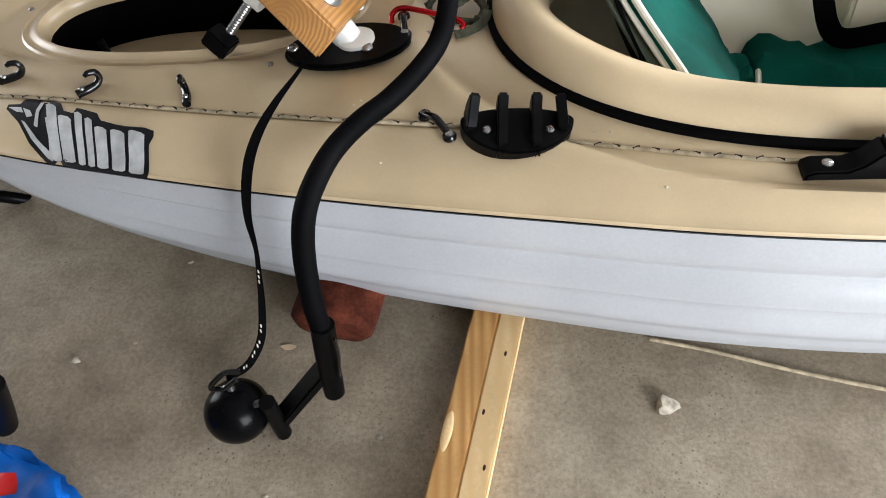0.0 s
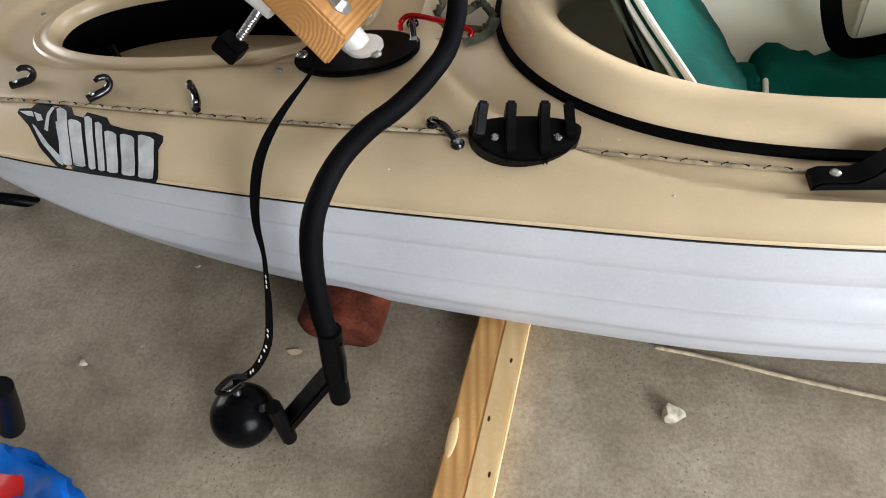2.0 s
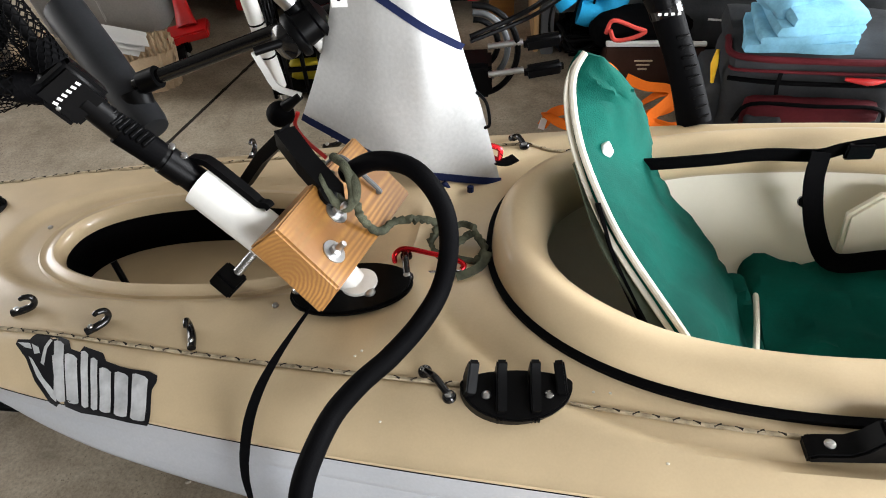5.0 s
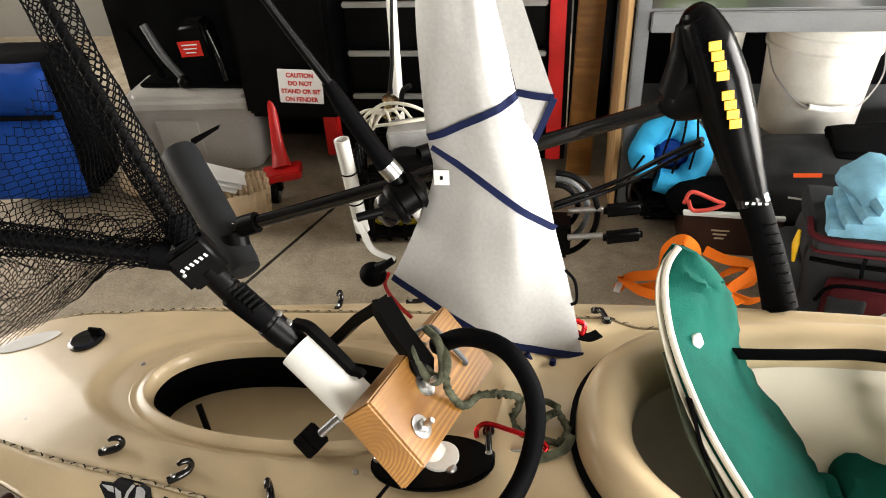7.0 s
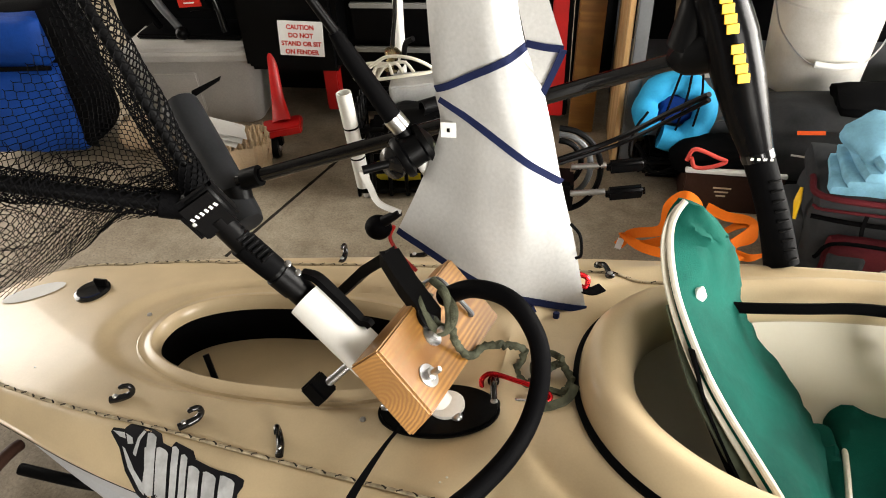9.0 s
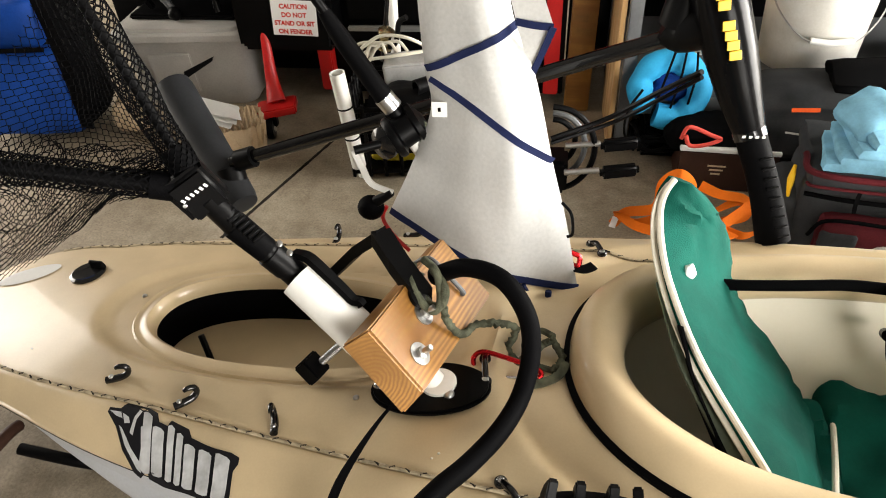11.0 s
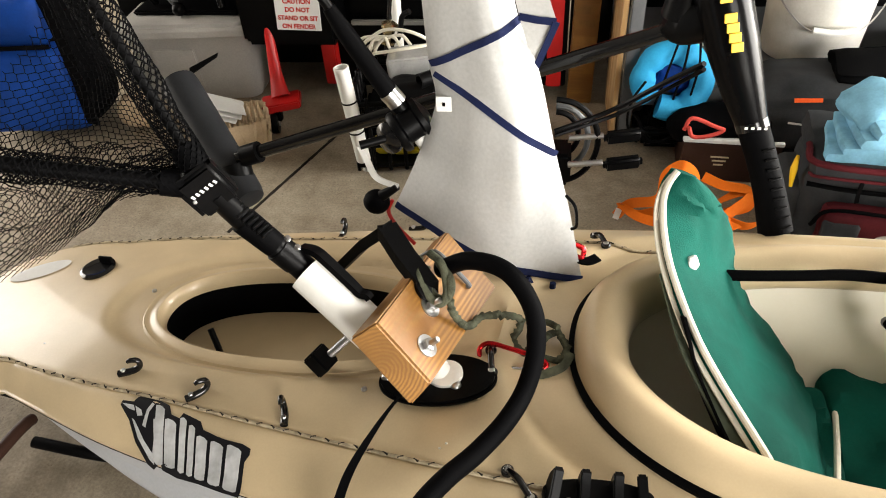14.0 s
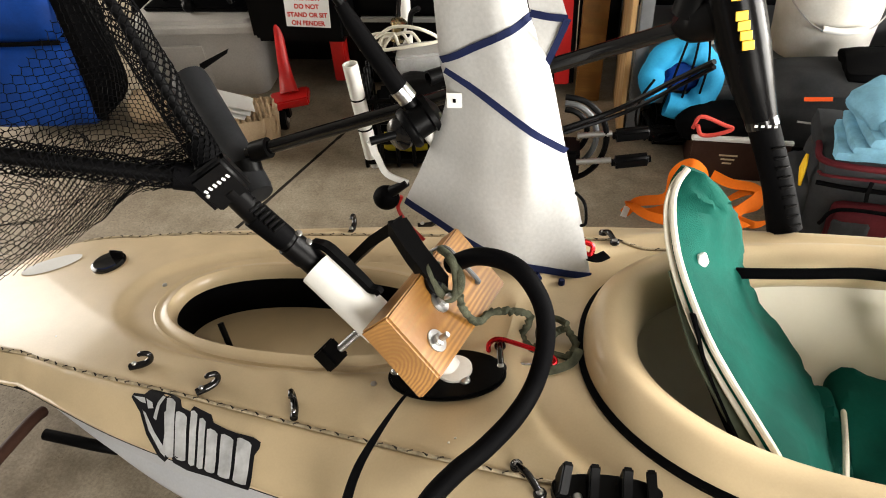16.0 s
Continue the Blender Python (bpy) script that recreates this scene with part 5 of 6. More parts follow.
reel = part("reel_body", lathe(((0.012, -0.034), (0.036, -0.032), (0.040, -0.026), (0.040, -0.018), (0.030, -0.014), (0.030, 0.014), (0.040, 0.018), (0.040, 0.028), (0.020, 0.036), (0.010, 0.040)), along((-0.305, 1.665, 0.567), (-0.236, 1.700, 0.602)) @ Matrix.Translation((0, 0, 0.035)), 26), BLACK_PLASTIC, rodt, "black multiplier reel")
part("side_plate", lathe(((0.030, -0.002), (0.030, 0.006), (0.018, 0.012), (0.008, 0.014)), along((-0.310, 1.655, 0.569), (-0.331, 1.620, 0.573)), 24), BLACK_GLOSS, reel)
part("crank", ribbon([(-0.364, 1.635, 0.563), (-0.354, 1.635, 0.530), (-0.340, 1.635, 0.493), (-0.300, 1.630, 0.478)], [0.012, 0.012, 0.010], 0.005, up=(0.2, -1, 0.2), n=5), POLISHED, reel, "polished crank arm")
part("crank_hub", rod((-0.362, 1.630, 0.566), (-0.317, 1.650, 0.570), 0.008), BLACK_PLASTIC, reel)
kb = bmesh.new()
bmesh.ops.create_uvsphere(kb, u_segments=18, v_segments=12, radius=0.026, matrix=Matrix.Translation((-0.347, 1.635, 0.438)) @ Matrix.Diagonal((1.0, 0.9, 0.95, 1)))
part("crank_knob", kb, BLACK_FOAM, reel, "round black crank knob")
part("knob_stem", rod((-0.334, 1.630, 0.456), (-0.302, 1.630, 0.478), 0.011, 0.007), BLACK_PLASTIC, reel)

# ---- trolling motor lying behind ----
motor = thing("trolling_motor", (-0.753, 1.900, 0.230), "black electric trolling motor lying behind the kayak", "outboard motor")
part("shaft", tube([(-0.777, 1.955, 0.317), (-0.377, 1.960, 0.448), (-0.042, 1.960, 0.559), (0.216, 1.950, 0.651)], 0.0165, 18, 1), BLACK_GLOSS, motor, "black tubular shaft")
part("collar", tube([(-0.759, 1.952, 0.324), (-0.717, 1.953, 0.338)], 0.026, 18, 1), BLACK_PLASTIC, motor)
U0m, U1m = Vector((-0.990, 2.150, 0.415)), Vector((-0.747, 1.900, 0.230))
part("lower_unit", tube([U0m, U0m.lerp(U1m, 0.05), U0m.lerp(U1m, 0.5), U0m.lerp(U1m, 0.95), U1m], [0.046, 0.050, 0.047, 0.041, 0.028], 26, 3), POD_GREY, motor, "matt charcoal motor pod")
part("pod_ring", tube([U0m.lerp(U1m, 0.20), U0m.lerp(U1m, 0.215)], 0.0475, 26, 1), BLACK_GLOSS, motor)
part("pod_ring", tube([U0m.lerp(U1m, 0.27), U0m.lerp(U1m, 0.28)], 0.0470, 26, 1), BLACK_GLOSS, motor)
part("fin", slab([(0, 0), (0.10, 0.02), (0.11, 0.03), (0.01, 0.02)], 0.004, axes((-0.978, 2.200, 0.412), (1, 0, 0.35), (0, 0.2, 1))), BLACK_PLASTIC, motor)
part("yoke", tube([(-0.788, 1.955, 0.300), (-0.763, 1.920, 0.232)], [0.036, 0.030], 18, 1), BLACK_PLASTIC, motor)


def oval_tube(pts, ra, rb, side_dir, seg=26, n=6):
    path = spline(pts, n)
    k = np.linspace(0, len(pts) - 1, len(path))
    A, B = np.interp(k, range(len(pts)), ra), np.interp(k, range(len(pts)), rb)
    rings = []
    for i, p in enumerate(path):
        d = (path[min(i + 1, len(path) - 1)] - path[max(i - 1, 0)]).normalized()
        s = Vector(side_dir)
        s = (s - d * s.dot(d)).normalized()
        c = d.cross(s)
        rings.append([p + s * (A[i] * math.cos(t)) + c * (B[i] * math.sin(t)) for t in np.linspace(0, 2 * math.pi, seg, endpoint=False)])
    return loft(rings)


HEAD = [(0.214, 1.930, 0.840), (0.224, 1.930, 0.826), (0.248, 1.920, 0.785), (0.279, 1.905, 0.717), (0.306, 1.890, 0.646), (0.334, 1.870, 0.574), (0.363, 1.850, 0.506)]
head = part("head", oval_tube(HEAD, [0.016, 0.034, 0.046, 0.050, 0.048, 0.041, 0.031], [0.016, 0.04, 0.056, 0.060, 0.056, 0.044, 0.031], (1, 0, 0)), SATIN_BLACK, motor, "glossy black control head")
part("neck", tube([(0.192, 1.950, 0.676), (0.219, 1.945, 0.667), (0.263, 1.930, 0.685)], [0.030, 0.046, 0.050], 18, 4), BLACK_PLASTIC, motor)
part("hinge", tube([(0.203, 1.935, 0.811), (0.216, 1.935, 0.749), (0.211, 1.940, 0.680)], [0.012, 0.030, 0.035], 14, 4), BLACK_PLASTIC, motor)
m0, m1 = Vector((0.246, 1.861, 0.805)), Vector((0.305, 1.831, 0.655))
for k in range(9):
    if k == 4:
        continue
    q = m0.lerp(m1, (k + 0.5) / 9)
    part("mark_block", box((0.0215, (m1 - m0).length / 9 * 0.92, 0.003), axes(q, (1, 0.12, 0.10), m1 - m0), None, 0.0008, 1), YELLOW, head)
GR = [Vector(p) for p in ((0.363, 1.850, 0.506), (0.390, 1.820, 0.442), (0.412, 1.790, 0.384), (0.433, 1.750, 0.311))]
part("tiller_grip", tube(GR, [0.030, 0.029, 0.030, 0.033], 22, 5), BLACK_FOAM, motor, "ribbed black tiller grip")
part("dial_ring", tube([GR[0], GR[0].lerp(GR[1], 0.22)], 0.0315, 22, 1), BLACK_GLOSS, motor)
for k in range(4):
    part("dial_mark", box((0.006, 0.001, 0.005), Matrix.Translation(GR[0].lerp(GR[1], 0.15) + Vector((-0.020 + 0.012 * k, -0.030, 0.012)))), PAPER, motor)
for k in range(9):
    q = GR[0].lerp(GR[3], 0.24 + 0.085 * k)
    part("rib", box((0.024, 0.005, 0.004), axes(q + Vector((0.014, -0.0265, 0.012)), (1, 0.3, 0.15), (0, 1, 0.4)), None, 0.001, 1), BLACK_PLASTIC, motor)
part("lead", tube([(-0.011, 2.050, 0.354), (0.118, 2.080, 0.395), (0.215, 2.030, 0.489), (0.277, 1.950, 0.576)], 0.006, 8, 5), BLACK_PLASTIC, motor, "black power lead")
part("lead", tube([(-0.010, 2.050, 0.342), (0.134, 2.100, 0.374), (0.230, 2.040, 0.473), (0.279, 1.950, 0.564)], 0.005, 8, 5), BLACK_PLASTIC, motor, "black power lead")
brk = thing("mounting_bracket", (0.146, 2.420, 0.000), "black motor mounting bracket with clamp knobs on the floor", "bracket")
for yy in (0.0, 0.05):
    a, c = Vector((0.030, 2.150, 0.195)) + Vector((0, yy, 0.05 * yy / 0.05)), Vector((0.119, 2.150, 0.205)) + Vector((0, yy, 0.05 * yy / 0.05))
    part("clamp_screw", tube([a.lerp(c, k / 20) for k in range(21)], [0.009 if k % 2 else 0.0075 for k in range(21)], 10, 1), STEEL, brk, "threaded clamp screw")
    part("clamp_knob", box((0.10, 0.03, 0.035), axes(c + Vector((0.05, 0, 0.0)), (1, 0.1, 0.10), (0, 1, 0)), None, 0.010, 3), BLACK_PLASTIC, brk)
for k, rr in enumerate((0.11, 0.085, 0.06)):
    part("arc_plate", tube([Vector((-0.024, 2.200, 0.231)) + Vector((0.02 + rr * math.cos(t), 0.02 * k, rr * 1.15 * math.sin(t))) for t in np.linspace(-1.4, 1.6, 9)], 0.008, 8, 3), GREY_METAL if k == 1 else BLACK_PLASTIC, brk)
part("block", box((0.09, 0.09, 0.10), Matrix.Translation(Vector((-0.006, 2.200, 0.169)) + Vector((0, 0, 0.0))), None, 0.01), BLACK_PLASTIC, brk)

# ---- orange strap ----
ost = thing("ratchet_strap", (0.352, 2.181, 0.000), "tangled orange webbing strap heaped on the concrete", "strap")
part("webbing", ribbon([(0.172, 2.160, 0.026), (0.202, 2.140, 0.082), (0.265, 2.100, 0.129), (0.270, 2.080, 0.217), (0.301, 2.060, 0.260), (0.335, 2.060, 0.216), (0.309, 2.100, 0.117), (0.232, 2.120, 0.064), (0.181, 2.150, 0.073), (0.227, 2.080, 0.081), (0.321, 2.050, 0.092), (0.407, 2.100, 0.121), (0.474, 2.120, 0.146), (0.491, 2.100, 0.117), (0.421, 2.080, 0.101), (0.473, 2.050, 0.091), (0.512, 2.050, 0.102)], 0.027, 0.002, up=(0.3, -0.6, 0.8), n=8, twist=(0, 40, 10, 60, 20, -30, 40, 0, 70, 10, -20, 40, 0)), ORANGE, ost, "orange webbing")
part("webbing", ribbon([(0.377, 2.150, 0.170), (0.425, 2.130, 0.158), (0.479, 2.120, 0.155), (0.487, 2.100, 0.143), (0.430, 2.060, 0.108), (0.451, 2.020, 0.105)], 0.027, 0.002, up=(0.3, -0.8, 0.6), n=8, twist=(0, 20, 50, 10)), ORANGE, ost, "orange webbing")
part("tag", box((0.02, 0.002, 0.03), Matrix.Translation((0.172, 2.140, 0.047)) @ pose(0, 0, 0, -20, 30, 20)), PAPER, ost, "white stitched tag")

# ---- carton, bags, towel ----
carton = thing("carton", (0.50, 2.42, 0), "small dark brown carton with a white lid", "box")
part("body", box((0.27, 0.16, 0.125), Matrix.Translation((0.505, 2.46, 0.0628)) @ pose(0, 0, 0, 0, 0, -4), None, 0.003), BROWN_BOX, carton, "dark brown printed carton")
part("lid", box((0.274, 0.164, 0.012), Matrix.Translation((0.505, 2.46, 0.132)) @ pose(0, 0, 0, 0, 0, -4), None, 0.002), PAPER, carton, "white lid")
for k in range(3):
    part("print_bar", box((0.05 - 0.012 * k, 0.001, 0.005), Matrix.Translation((0.47, 2.377, 0.085 - 0.013 * k)) @ pose(0, 0, 0, 0, 0, -4)), CARD, carton)


def soft_box(size, m, lump, seed, bevel=0.3, cuts=11):
    """A padded box with rounded edges and soft dents."""
    b = bmesh.new()
    bmesh.ops.create_cube(b, size=1)
    bmesh.ops.subdivide_edges(b, edges=b.edges[:], cuts=cuts, use_grid_fill=True)
    half = Vector(size) / 2
    r = min(0.49, bevel) * min(size)
    for vv in b.verts:
        c = vv.co.copy()
        p = Vector((c.x * size[0], c.y * size[1], c.z * size[2]))
        core = Vector([max(-(h - r), min(h - r, a)) for a, h in zip(p, half)])
        d = p - core
        if d.length > 1e-6:
            p = core + d.normalized() * r
        n = noise.noise_vector(Vector((c.x * 2.2 + seed, c.y * 2.2, c.z * 2.2))) + 0.35 * noise.noise_vector(Vector((c.x * 6 + seed, c.y * 6, c.z * 6)))
        vv.co = p + n * lump
    bmesh.ops.transform(b, matrix=m, verts=b.verts)
    return b


tackle = thing("tackle_bag", (0.80, 2.20, 0), "black and maroon soft tackle bag with pockets and zips", "bag")
TB = Matrix.Translation((0.82, 2.18, 0)) @ pose(0, 0, 0, 0, 0, -8)
part("body", soft_box((0.40, 0.26, 0.24), TB @ Matrix.Translation((0, 0, 0.118)), 0.010, 1.0, 0.2), DARK_FABRIC, tackle, "charcoal nylon body")
part("top_flap", soft_box((0.40, 0.26, 0.06), TB @ Matrix.Translation((0, 0, 0.245)), 0.008, 2.0, 0.35), DARK_FABRIC, tackle, "charcoal top flap")
pk = part("front_pocket", soft_box((0.30, 0.06, 0.15), TB @ Matrix.Translation((0.0, -0.14, 0.085)), 0.006, 3.0, 0.3), MAROON, tackle, "maroon front pocket")
part("zip", tube([TB @ Vector(p) for p in ((-0.17, -0.15, 0.10), (-0.14, -0.165, 0.158), (0, -0.175, 0.165), (0.14, -0.165, 0.158), (0.17, -0.15, 0.10))], 0.005, 8, 6), BLACK_CLOTH, pk)
part("badge", lathe(((0.030, 0), (0.030, 0.003), (0.018, 0.005)), TB @ Matrix.Translation((0.0, -0.172, 0.085)) @ pose(0, 0, 0, 90, 0, 0) @ Matrix.Diagonal((1.0, 0.75, 1, 1)), 18), GREY_TOTE, pk, "pale embroidered badge")
part("zip", tube([TB @ Vector(p) for p in ((-0.20, -0.12, 0.20), (-0.1, -0.142, 0.205), (0.1, -0.142, 0.205), (0.20, -0.12, 0.20))], 0.006, 8, 6), BLACK_CLOTH, tackle)
part("piping", tube([TB @ Vector(p) for p in ((-0.205, -0.05, 0.27), (-0.19, -0.125, 0.262), (0.0, -0.14, 0.262), (0.19, -0.125, 0.262), (0.205, -0.05, 0.27))], 0.008, 8, 6), MAROON, tackle)
part("side_pocket", soft_box((0.07, 0.18, 0.16), TB @ Matrix.Translation((-0.21, 0, 0.09)), 0.006, 5.0, 0.4), DARK_FABRIC, tackle)
part("lure", tube([TB @ Vector(p) for p in ((0.05, -0.15, 0.225), (0.10, -0.155, 0.222), (0.14, -0.15, 0.224))], [0.004, 0.009, 0.003], 10, 4), RED_PAINT, tackle, "red and yellow lure")
part("lure", tube([(0.590, 2.150, 0.241), (0.582, 2.130, 0.213), (0.583, 2.120, 0.168)], [0.004, 0.009, 0.004], 10, 4), YELLOW, tackle, "yellow lure")
for sx in (-0.105, 0.105):
    part("pocket_panel", soft_box((0.085, 0.022, 0.11), TB @ Matrix.Translation((sx, -0.165, 0.075)), 0.004, 6.0 + sx, 0.4), DARK_FABRIC, pk, "charcoal pocket panel")
part("zip", tube([TB @ Vector(p) for p in ((-0.20, -0.11, 0.225), (-0.16, -0.138, 0.232), (0.16, -0.138, 0.232), (0.20, -0.11, 0.225))], 0.004, 8, 6), MAROON, tackle)
part("zip_pull", ribbon([TB @ Vector(p) for p in ((-0.09, -0.146, 0.232), (-0.092, -0.152, 0.205), (-0.088, -0.150, 0.178))], 0.009, 0.003, up=(0, -1, 0), n=4), BLACK_CLOTH, tackle)
tw = thing("folded_towel", (0.80, 2.16, 0.28), "pale blue folded terry towel lying on the bag", "towel")
for k in range(4):
    part("fold", soft_box((0.235 - 0.02 * k, 0.17, 0.032), Matrix.Translation((0.755 + 0.008 * k, 2.13, 0.292 + 0.024 * k)) @ pose(0, 0, 0, 2 * k, 3 * k - 5, -14 + 7 * k), 0.0055, 11.0 + k, 0.45, 5), TOWEL_BLUE, tw)
part("fold", soft_box((0.12, 0.13, 0.05), Matrix.Translation((0.715, 2.15, 0.385)) @ pose(0, 0, 0, 10, -25, 20), 0.008, 17.0, 0.5, 5), TOWEL_BLUE, tw)

duffel = thing("duffel_bag", (0.95, 2.52, 0), "long charcoal rod bag with orange print and zips", "bag")
part("body", soft_box((0.95, 0.28, 0.22), Matrix.Translation((1.0, 2.49, 0.200)) @ pose(0, 0, 0, 0, -3, -4), 0.016, 21.0, 0.4), DARK_FABRIC, duffel, "charcoal nylon body")
part("lower_bag", soft_box((0.9, 0.26, 0.16), Matrix.Translation((0.95, 2.49, 0.078)) @ pose(0, 0, 0, 0, 0, -4), 0.012, 23.0, 0.4), BLACK_CLOTH, duffel)
part("mesh_pocket", soft_box((0.5, 0.16, 0.05), Matrix.Translation((1.0, 2.50, 0.312)) @ pose(0, 0, 0, 8, -3, -4), 0.012, 25.0, 0.5), BLACK_CLOTH, duffel, "black mesh pocket")
for p, w in (((0.660, 2.400, 0.262), 0.07), ((0.770, 2.400, 0.268), 0.07)):
    part("print_bar", box((w, 0.003, 0.011), Matrix.Translation(Vector(p) + Vector((0, -0.030, 0.012))) @ pose(0, 0, 0, -35, -3, -3)), ORANGE_PRINT, duffel, "orange print")
part("print_bar", box((0.10, 0.002, 0.005), Matrix.Translation((0.657, 2.320, 0.227)) @ pose(0, 0, 0, -20, 6, -3)), PAPER, duffel)
part("pull_loop", tube([(0.353, 2.360, 0.183), (0.370, 2.360, 0.220), (0.434, 2.360, 0.195), (0.459, 2.360, 0.183), (0.417, 2.350, 0.170), (0.377, 2.350, 0.168), (0.362, 2.350, 0.198)], 0.006, 8, 5), mat("coral_cord", (0.70, 0.09, 0.07), 0.7), duffel, "coral red pull loop")
part("neck", soft_box((0.34, 0.12, 0.09), Matrix.Translation((0.494, 2.450, 0.163)) @ pose(0, 0, 0, 0, -6, -4), 0.012, 29.0, 0.5), BLACK_CLOTH, duffel)
cab = thing("cable_tangle", (0.36, 2.55, 0), "heap of black cables by the shelf", "cables")
rg = random.Random(5)
for k in range(6):
    c = Vector((0.33 + 0.05 * rg.random(), 2.55 + 0.06 * rg.random(), 0.02))
    part("cable", tube([c + Vector((0.12 * math.cos(a * 1.3 + k) * (0.6 + 0.4 * rg.random()), 0.07 * math.sin(a * 1.3 + k), 0.015 + 0.07 * rg.random())) for a in np.linspace(0, 6.5, 10)], 0.006, 7, 5), BLACK_PLASTIC, cab)
part("charger", box((0.12, 0.07, 0.05), Matrix.Translation((0.33, 2.62, 0.026)) @ pose(0, 0, 0, 0, 0, 20), None, 0.006), BLACK_PLASTIC, cab)

coil = thing("neck_float", (0.33, 2.60, 0.14), "bright blue padded collar float with black cord", "float")
CC = Vector((0.330, 2.550, 0.248))
part("collar", tube([CC + Vector((0.085 * math.cos(t), 0.03 * math.sin(t) - 0.02, 0.075 * math.sin(t))) for t in np.linspace(-2.0, 3.9, 16)], [0.036 + 0.004 * math.sin(k * 2.5) for k in range(16)], 16, 4), CYAN_VINYL, coil, "bright blue padded roll")
part("core", soft_box((0.11, 0.06, 0.09), Matrix.Translation(CC + Vector((0.01, 0.02, -0.01))), 0.012, 31.0, 0.5), BLUE_BAG, coil, "dark blue mesh core")
for k in range(3):
    part("cord", tube([CC + Vector((-0.05 + 0.05 * k, -0.04, -0.10)), CC + Vector((-0.04 + 0.045 * k, -0.062, -0.03)), CC + Vector((-0.02 + 0.04 * k, -0.055, 0.06)), CC + Vector((0.0 + 0.03 * k, -0.02, 0.115))], 0.0035, 7, 5), BLACK_CLOTH, coil)
part("cord", tube([(0.248, 2.480, 0.269), (0.214, 2.470, 0.209), (0.212, 2.480, 0.126), (0.249, 2.500, 0.056)], 0.004, 7, 5), BLACK_PLASTIC, coil)
rest = thing("storage_case", (0.42, 2.74, 0), "low black storage case under the shelf", "case")
part("body", box((0.34, 0.26, 0.12), Matrix.Translation((0.44, 2.68, 0.062)), None, 0.012), BLACK_PLASTIC, rest)

# ---- shelf unit, bucket, plywood ----
shelf = thing("shelf_unit", (0.8, 2.85, 0), "grey metal shelf unit with loaded boards", "shelf")
for x, y in ((0.215, 2.60), (1.75, 2.60), (0.215, 3.18), (1.75, 3.18)):
    part("upright", box((0.038, 0.038, 1.6), Matrix.Translation((x, y, 0.8)), None, 0.003), GREY_METAL, shelf, "dark grey steel upright")
for z in (0.195, 0.645, 1.20):
    sb = part("shelf_board", box((1.57, 0.62, 0.022), Matrix.Translation((0.985, 2.89, z)), None, 0.003), GREY_METAL, shelf, "grey shelf board")
    part("front_rail", box((1.50, 0.018, 0.055), Matrix.Translation((0.985, 2.573, z - 0.022)), None, 0.003), GREY_METAL, sb)
# added near-black sheet: paints the darkness behind the shelf, hides the lit wall
part("back_panel", box((1.75, 0.012, 1.55), Matrix.Translation((0.92, 3.215, 0.785)), None, 0.002), DARK_METAL, shelf, "dark sheet added for the unlit space behind the shelf")
bucket = thing("bucket", (0.79, 2.85, 0.2065), "dirty white plastic pail with a wire handle", "bucket")
BK = Matrix.Translation((0.79, 2.85, 0.2065))
part("pail", lathe(((0.140, 0), (0.143, 0.004), (0.158, 0.26), (0.164, 0.262), (0.165, 0.275), (0.159, 0.28), (0.160, 0.305), (0.166, 0.307), (0.166, 0.318), (0.161, 0.322), (0.163, 0.345), (0.170, 0.348), (0.171, 0.362), (0.160, 0.364), (0.158, 0.34), (0.135, 0.02)), BK, 48), BUCKET, bucket, "scuffed white plastic pail")
part("handle", tube([BK @ Vector(p) for p in ((-0.168, -0.02, 0.27), (-0.15, -0.10, 0.20), (-0.08, -0.165, 0.135), (0.0, -0.18, 0.125), (0.08, -0.165, 0.135), (0.15, -0.10, 0.20), (0.168, -0.02, 0.27))], 0.0025, 8, 6), STEEL, bucket, "wire bail")
part("grip", tube([BK @ Vector(p) for p in ((-0.06, -0.174, 0.131), (0, -0.181, 0.126), (0.06, -0.174, 0.131))], 0.010, 12, 5), WHITE_PVC, bucket, "white plastic grip")
copy_thing(bucket, Matrix.Translation((1.23, 2.86, 0.2065)) @ pose(0, 0, 0, 0, 0, 40))
pail2 = thing("small_bucket", (0.46, 2.98, 0.2065), "pale plastic pail behind the motor head", "bucket")
part("pail", lathe(((0.10, 0), (0.115, 0.30), (0.122, 0.30), (0.122, 0.33), (0.110, 0.33), (0.10, 0.02)), Matrix.Translation((0.47, 2.96, 0.2065)), 32), BUCKET, pail2)
tub = thing("plastic_tub", (0.72, 2.75, 0.66), "white plastic tub on the shelf", "tub")
part("bowl", lathe(((0.11, 0), (0.135, 0.07), (0.145, 0.08), (0.13, 0.078), (0.10, 0.01)), Matrix.Translation((0.70, 2.78, 0.6565)), 32), WHITE_PVC, tub)
bx = thing("seed_box", (0.37, 2.72, 0.66), "green and white printed carton on the shelf", "box")
part("carton", box((0.22, 0.10, 0.16), Matrix.Translation((0.385, 2.72, 0.7365)), None, 0.003), mat("green_carton", (0.30, 0.48, 0.12), 0.5, vary=0.3, scale=12), bx)
part("panel", box((0.10, 0.002, 0.09), Matrix.Translation((0.36, 2.668, 0.72))), PAPER, bx)
bt = thing("bottle", (1.05, 2.70, 0.66), "green plastic bottle on the shelf", "bottle")
part("body", lathe(((0.035, 0), (0.037, 0.01), (0.037, 0.13), (0.015, 0.16), (0.015, 0.19)), Matrix.Translation((1.03, 2.70, 0.6565)), 24), mat("green_bottle", (0.10, 0.28, 0.05), 0.3), bt)
gn = thing("spray_gun", (0.88, 2.68, 0.66), "small black hose nozzle on the shelf", "nozzle")
